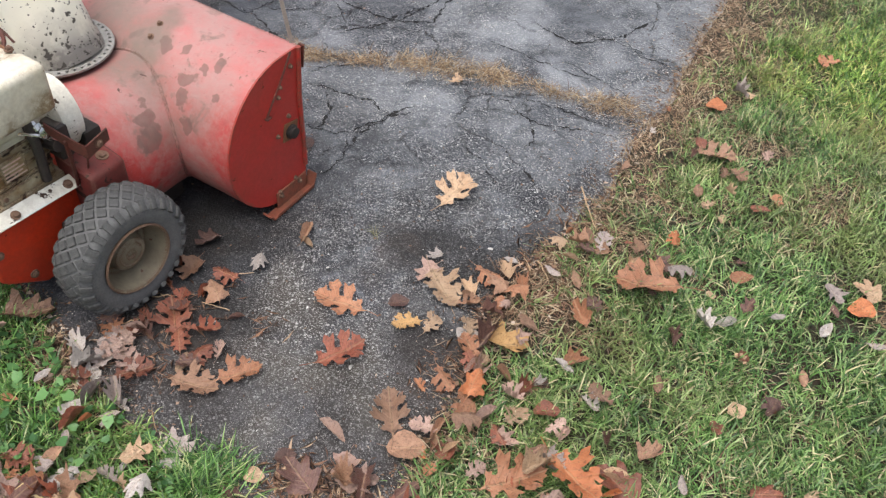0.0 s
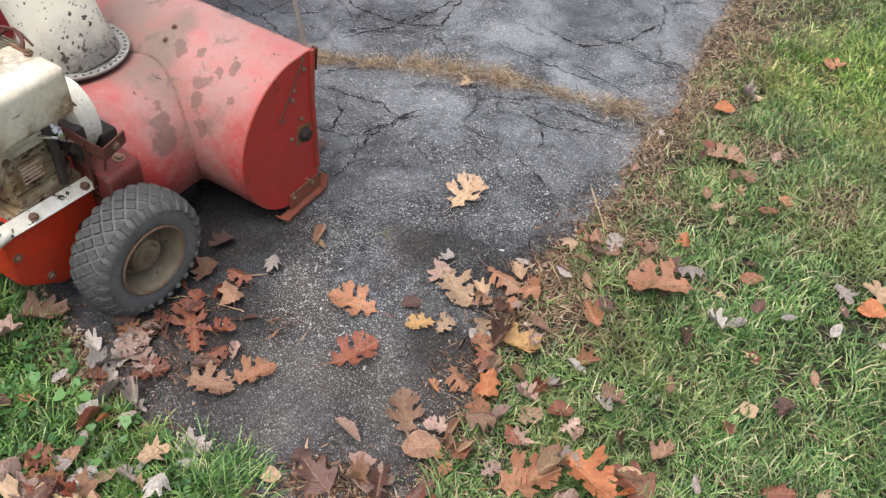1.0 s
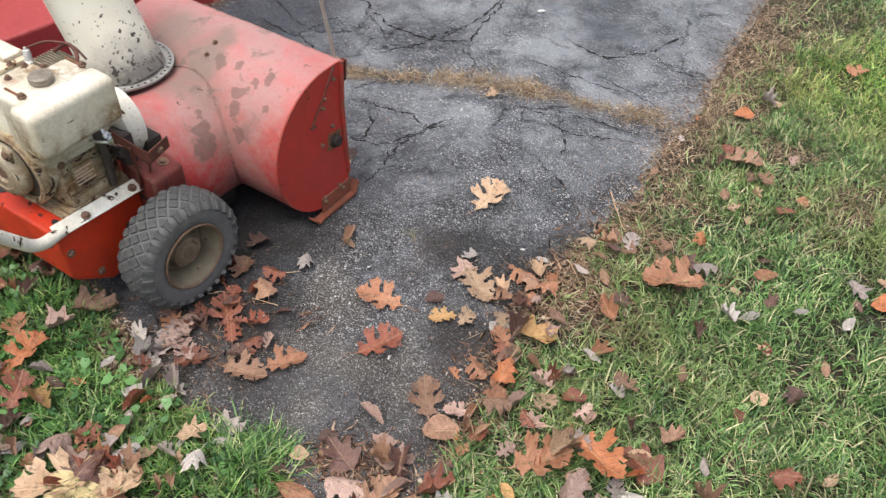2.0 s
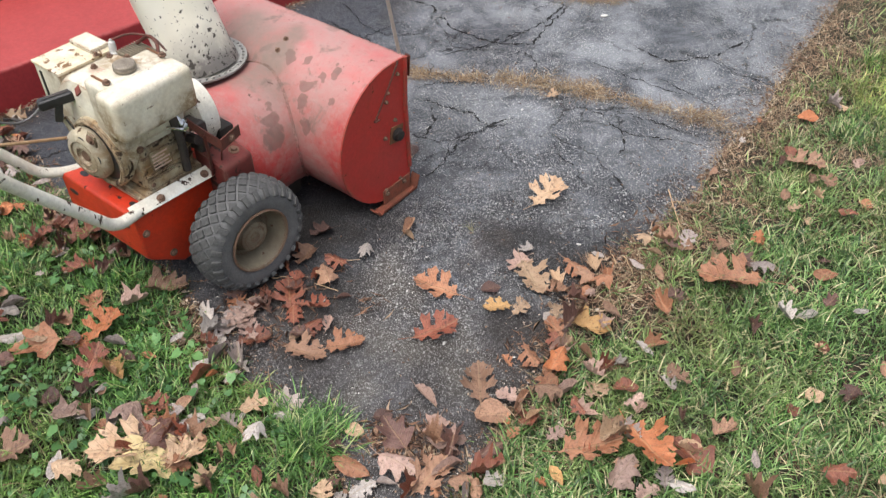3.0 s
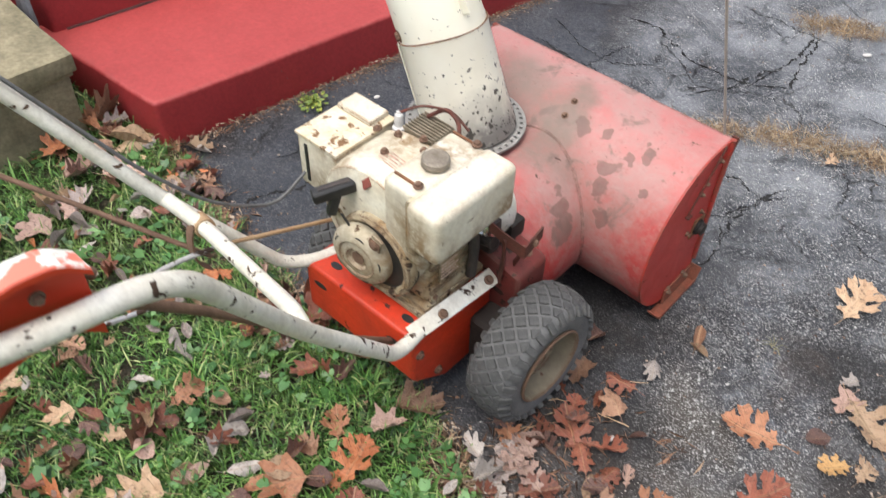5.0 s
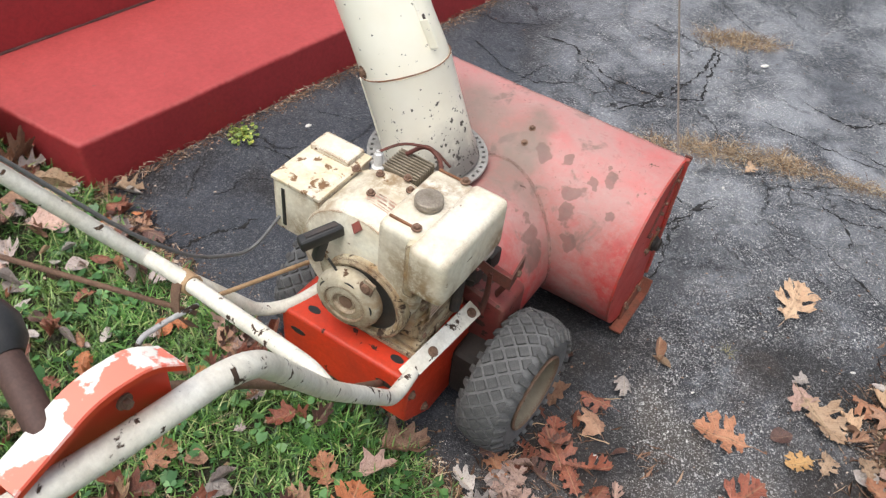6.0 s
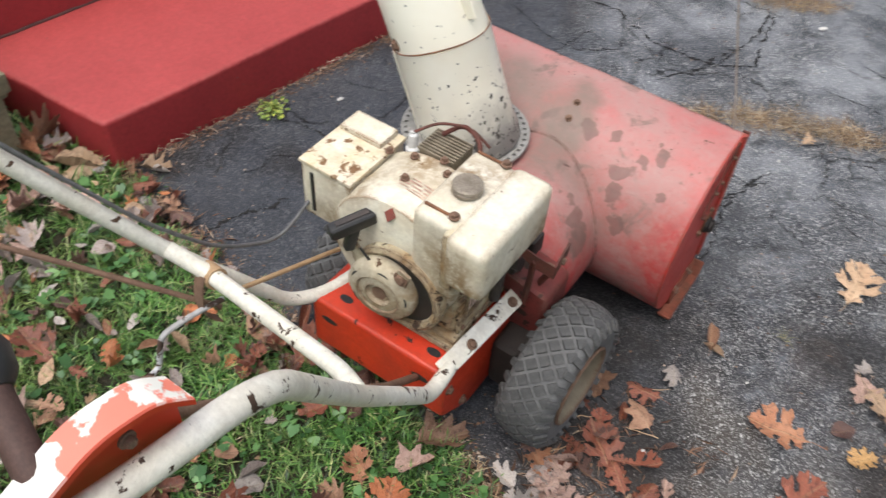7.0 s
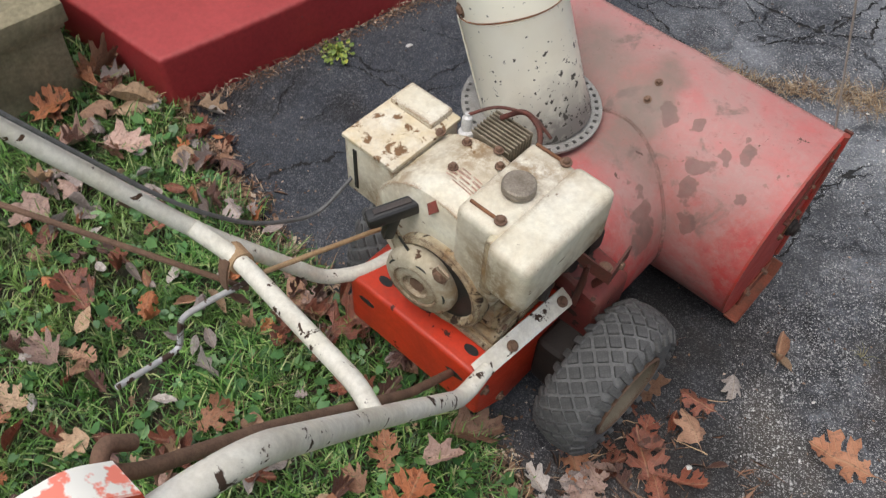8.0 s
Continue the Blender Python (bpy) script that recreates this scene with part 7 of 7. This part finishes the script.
def make_litter():
    """Crumbs of leaf, bark and grit."""
    rng = random.Random(9)
    verts, faces = [], []
    n = 0
    while n < 9000:
        x, y = rng.uniform(-1.9, 1.4), rng.uniform(0.35, 3.2)
        d = drive_depth(x, y)
        k = math.exp(-abs(d) / 0.055) if d > -0.2 else 0.0
        s = STOOP.inverted() @ Vector((x, y, 0))
        if -0.07 < s.y < -0.005 and s.x > -0.05:
            k = max(k, 1.0 * (1 + s.y / 0.07))
        elif taken(x, y):
            continue
        if rng.random() > k + (0.045 if x < -0.2 and d < 0 else 0.012):
            continue
        n += 1
        r = rng.uniform(0.0015, 0.0055) if d > 0.02 else rng.uniform(0.002, 0.009)
        a = rng.uniform(0, 6.28)
        z = (0.001 if d > 0 else ground_z(x, y) + 0.005) + rng.uniform(0, 0.004)
        b = len(verts)
        w = r * rng.uniform(0.25, 0.8)
        for px, py, pz in ((-r, 0, 0), (0, -w, r * 0.25), (r, 0, 0.0), (0, w, r * 0.35), (0, 0, r * 0.3)):
            verts.append((x + px * math.cos(a) - py * math.sin(a), y + px * math.sin(a) + py * math.cos(a), z + pz))
        faces += [(b, b + 1, b + 4), (b + 1, b + 2, b + 4), (b + 2, b + 3, b + 4), (b + 3, b, b + 4)]
    mesh_of("leaf_litter", verts, faces, LITTER, "brown crumbs of leaf and grit along the edges", "leaf litter")


def make_stoop_litter():
    """Needles, stalks and leaf scraps blown against the foot of the stoop."""
    rng = random.Random(31)
    verts, faces = [], []
    for _ in range(1300):
        u = rng.uniform(-0.02, 1.9)
        v = -abs(rng.gauss(0, 0.015)) - 0.003
        p = STOOP @ Vector((u, v, 0))
        z = 0.003 + 0.02 * math.exp(v / 0.02) * rng.random()
        a = rng.uniform(0, 6.28)
        r, w = (rng.uniform(0.008, 0.028), rng.uniform(0.0006, 0.0014)) if rng.random() < 0.6 else (rng.uniform(0.003, 0.007), rng.uniform(0.0015, 0.004))
        tip = rng.uniform(-0.3, 0.3) * r
        b = len(verts)
        for px, py, pz in ((-r, 0, -tip), (0, -w, 0.001), (r, 0, tip), (0, w, 0.001)):
            verts.append((p.x + px * math.cos(a) - py * math.sin(a), p.y + px * math.sin(a) + py * math.cos(a), max(0.002, z + pz)))
        faces += [(b, b + 1, b + 2), (b, b + 2, b + 3)]
    mesh_of("needle_litter", verts, faces, LITTER, "brown needles and leaf scraps along the foot of the stoop", "leaf litter")


LITTER = leafy("leaf_crumbs", [(0.0, (0.05, 0.03, 0.022)), (0.4, (0.14, 0.08, 0.05)), (0.75, (0.26, 0.16, 0.10)), (1.0, (0.48, 0.40, 0.32))], 0.85)
make_litter()
make_stoop_litter()


def make_needle_mats():
    """Loose mats of fallen needles and stalk scraps on the blacktop and along its edges."""
    rng = random.Random(47)
    verts, faces = [], []
    for cx, cy, r, count in NEEDLE_MATS:
        for _ in range(count):
            x, y = rng.gauss(cx, r), rng.gauss(cy, r)
            base = 0.002 if drive_depth(x, y) > 0 else ground_z(x, y) + 0.006
            z = base + rng.uniform(0, 0.003)
            a, half, w = rng.uniform(0, 6.28), rng.uniform(0.006, 0.024), rng.uniform(0.0005, 0.0012)
            tip, bow = rng.uniform(-0.25, 0.25) * half, rng.uniform(-0.3, 0.3) * half
            b = len(verts)
            for px, py, pz in ((-half, 0, -tip), (0, bow - w, 0.001), (half, 0, tip), (0, bow + w, 0.001)):
                verts.append((x + px * math.cos(a) - py * math.sin(a), y + px * math.sin(a) + py * math.cos(a), max(base, z + pz)))
            faces += [(b, b + 1, b + 2), (b, b + 2, b + 3)]
    mesh_of("needle_mat", verts, faces, NEEDLES, "loose mats of red-brown needles and stalk scraps on the blacktop", "needle litter")


NEEDLE_MATS = ((-0.075, 0.798, 0.030, 240), (0.015, 0.772, 0.035, 240), (-0.20, 1.185, 0.022, 22), (-0.44, 1.21, 0.06, 38), (-0.33, 1.26, 0.04, 16), (0.60, 1.64, 0.05, 260), (0.48, 1.48, 0.05, 220), (0.30, 1.29, 0.04, 90), (0.43, 1.38, 0.05, 260), (-0.43, 1.05, 0.05, 80), (-0.61, 1.02, 0.05, 320), (0.52, 1.30, 0.07, 360), (0.24, 1.10, 0.04, 80), (-1.504, 1.70, 0.025, 220), (-1.45, 1.62, 0.03, 260), (-1.41, 1.57, 0.03, 220), (-1.36, 1.57, 0.03, 160))
NEEDLES = leafy("fallen_needles", [(0.0, (0.05, 0.028, 0.02)), (0.4, (0.15, 0.075, 0.045)), (0.75, (0.27, 0.155, 0.095)), (1.0, (0.46, 0.36, 0.25))], 0.85)
make_needle_mats()


def make_weed(x, y, label, seed):
    rng = random.Random(seed)
    w = holder("weed", label, "weed", pose(x, y, 0))
    bm = bmesh.new()
    for k in range(70):
        a = rng.uniform(0, 6.28)
        R = rng.uniform(0.004, 0.050)
        tube(bm, [(0, 0, 0), (R * 0.5 * math.cos(a), R * 0.5 * math.sin(a), 0.010), (R * math.cos(a), R * math.sin(a), 0.010)], 0.0007, 3)
        c = Vector((R * math.cos(a), R * math.sin(a), rng.uniform(0.007, 0.020)))
        r = rng.uniform(0.0042, 0.0078)
        m = Matrix.Translation(c) @ Euler((rng.uniform(-0.5, 0.5), rng.uniform(-0.5, 0.5), a)).to_matrix().to_4x4()
        hub = bm.verts.new(m @ Vector((0, 0, -0.002)))
        rim = [bm.verts.new(m @ Vector((r * (1 + 0.15 * math.cos(3 * b)) * math.cos(b), 0.8 * r * math.sin(b), 0.002 * math.sin(2 * b)))) for b in (2 * math.pi * i / 10 for i in range(10))]
        for i in range(10):
            bm.faces.new((hub, rim[i], rim[(i + 1) % 10]))
    part("foliage", bm, WEED, w)


WEED = leafy("weed_green", [(0.0, (0.10, 0.17, 0.03)), (0.6, (0.20, 0.27, 0.05)), (1.0, (0.38, 0.38, 0.08))], 0.5)
make_weed(-1.32, 2.12, "small yellow-green weed growing at the foot of the stoop", 3)
make_weed(-0.425, 0.74, "small yellow-green weed among fallen leaves in the turf", 8)


def make_grit():
    """Loose pale grit on the worn mouth of the driveway."""
    rng = random.Random(14)
    verts, faces = [], []
    n = 0
    while n < 8500:
        x, y = rng.uniform(-0.9, 1.0), rng.uniform(0.6, 2.6)
        d = drive_depth(x, y)
        if d < 0.0 or rng.random() > patch(x, y, 4.5, 12) ** 2 * patch(x, y, 19, 5) * (1.0 if y < 2.1 else 0.6) * (1.0 if x > -0.22 + 0.25 * patch(x, y, 6, 2) - 0.12 or y < 1.2 else 0.06):
            continue
        n += 1
        r = rng.uniform(0.0006, 0.0013) if rng.random() < 0.9 else rng.uniform(0.0013, 0.0026)
        a = rng.uniform(0, 6.28)
        b = len(verts)
        for px, py, pz in ((r, 0, 0.2), (-r * 0.4, r * 0.8, 0.1), (-r * 0.5, -r * 0.8, 0.3), (0.1 * r, 0.1 * r, 1.0)):
            verts.append((x + px * math.cos(a) - py * math.sin(a), y + px * math.sin(a) + py * math.cos(a), 0.001 + r * pz))
        faces += [(b, b + 1, b + 3), (b + 1, b + 2, b + 3), (b + 2, b, b + 3)]
    mesh_of("grit", verts, faces, GRIT, "pale loose grit on the worn blacktop", "grit")


GRIT = leafy("pale_grit", [(0.0, (0.16, 0.155, 0.145)), (0.5, (0.36, 0.345, 0.32)), (0.85, (0.56, 0.55, 0.51)), (1.0, (0.78, 0.77, 0.74))], 0.8)
make_grit()


def pebble(x, y, size, turn):
    bm = bmesh.new()
    bmesh.ops.create_icosphere(bm, subdivisions=2, radius=0.5)
    for v in bm.verts:
        v.co *= 1 + 0.35 * noise.noise(v.co * 2.3 + Vector((x * 9, y * 9, 0)))
        v.co.z = v.co.z * 0.45 + 0.2
    return thing("pebble", bm, PALE, "small white stone chip lying on the blacktop", "stone", pose(x, y, 0.001, 0, 0, turn) @ Matrix.Diagonal((size * 0.75, size * 0.42, size * 0.5, 1)), "stone chips", smooth=50)


PALE = plain("white_stone", (0.70, 0.69, 0.65), (0.55, 0.53, 0.50), 20, 0.8, 0.3)
pebble(0.366, 2.857, 0.045, 20)
pebble(-1.144, 2.202, 0.032, 50)
pebble(0.073, 2.273, 0.016, 10)
pebble(0.103, 2.145, 0.018, 70)
pebble(0.316, 1.497, 0.018, 0)
pebble(-0.331, 1.179, 0.028, 40)
pebble(0.003, 1.084, 0.018, 80)
pebble(0.176, 1.066, 0.012, 15)
pebble(-0.091, 1.382, 0.013, 30)
pebble(0.615, 2.220, 0.022, 5)
pebble(0.943, 2.098, 0.03, 30)


def make_twig(x0, y0, x1, y1, r, z0, z1):
    bm = bmesh.new()
    a, b = Vector((x0, y0, z0)), Vector((x1, y1, z1))
    pts = [a.lerp(b, i / 6) + 0.004 * noise.noise_vector(Vector((i * 0.8, x0 * 7, y0))) for i in range(7)]
    pts[0].z, pts[-1].z = z0, z1
    tube(bm, pts, r, 6, True, [r * (1 - 0.09 * i) for i in range(7)])
    return thing("dry_stalk", bm, STRAWSTALK, "thin pale dry stalk lying at the drive's edge", "stalk", group="dry stalks")


STRAWSTALK = plain("dry_stalk_tan", (0.56, 0.42, 0.26), (0.42, 0.28, 0.16), 60, 0.8, 0.2)
make_twig(0.559, 1.720, 0.599, 1.590, 0.0022, 0.05, 0.012)
make_twig(-0.486, 1.238, -0.390, 1.258, 0.0014, 0.004, 0.004)
make_twig(0.44, 1.46, 0.47, 1.36, 0.002, 0.01, 0.02)
make_twig(0.30, 2.98, 0.33, 3.08, 0.0022, 0.01, 0.02)
for tx, ty, turn, length in ((0.50, 1.42, 70, 0.07), (0.41, 1.45, 110, 0.05), (0.36, 1.36, 40, 0.06), (0.56, 1.51, 20, 0.06), (0.47, 1.31, 150, 0.08), (0.40, 1.25, 10, 0.06), (-0.33, 1.22, 170, 0.07), (-0.50, 1.16, 25, 0.06), (-0.62, 1.04, 80, 0.06), (-0.29, 1.33, 5, 0.05), (0.66, 1.68, 60, 0.06)):
    ca, sa = math.cos(radians(turn)) * length / 2, math.sin(radians(turn)) * length / 2
    make_twig(tx - ca, ty - sa, tx + ca, ty + sa, 0.0015, 0.008, 0.014)


def make_tuft():
    rng = random.Random(6)
    s = holder("grass_tuft", "thin yellow-green grass tuft growing in a crack", "grass tuft", pose(0.014, 1.515, 0))
    bm = bmesh.new()
    for k in range(11):
        a = rng.uniform(0, 6.28)
        L = rng.uniform(0.014, 0.036)
        d = Vector((math.cos(a), math.sin(a), 0))
        tube(bm, [d * 0.004, d * L * 0.5 + Vector((0, 0, L * 0.5)), d * L + Vector((0, 0, L * 0.35))], 0.001, 4, True, [0.0010, 0.0007, 0.0003])
    part("blades", bm, STALEGREEN, s)


STALEGREEN = leafy("stale_grass", [(0.0, (0.10, 0.11, 0.04)), (0.6, (0.21, 0.20, 0.09)), (1.0, (0.36, 0.31, 0.17))], 0.6)
make_tuft()


def make_sheeting():
    """A crumpled strip of grey plastic standing in the gap behind the pier."""
    bm = bmesh.new()
    rows = [[bm.verts.new((0.02 * i, 0.016 * noise.noise((i * 0.55, j * 0.3, 2)) + 0.006 * math.sin(i * 1.7), 0.032 * j)) for i in range(9)] for j in range(11)]
    for a, b in zip(rows, rows[1:]):
        for i in range(8):
            bm.faces.new((a[i], a[i + 1], b[i + 1], b[i]))
    bmesh.ops.solidify(bm, geom=bm.faces[:], thickness=0.003)
    thing("plastic_sheeting", bm, SHEET, "crumpled grey plastic sheeting stuffed between pier and stoop", "plastic sheet", pose(-2.076, 1.983, -0.01, 0, 0, 142), smooth=60)


SHEET = plain("grey_plastic", (0.42, 0.44, 0.47), (0.22, 0.24, 0.27), 18, 0.35, 0.3)
make_sheeting()
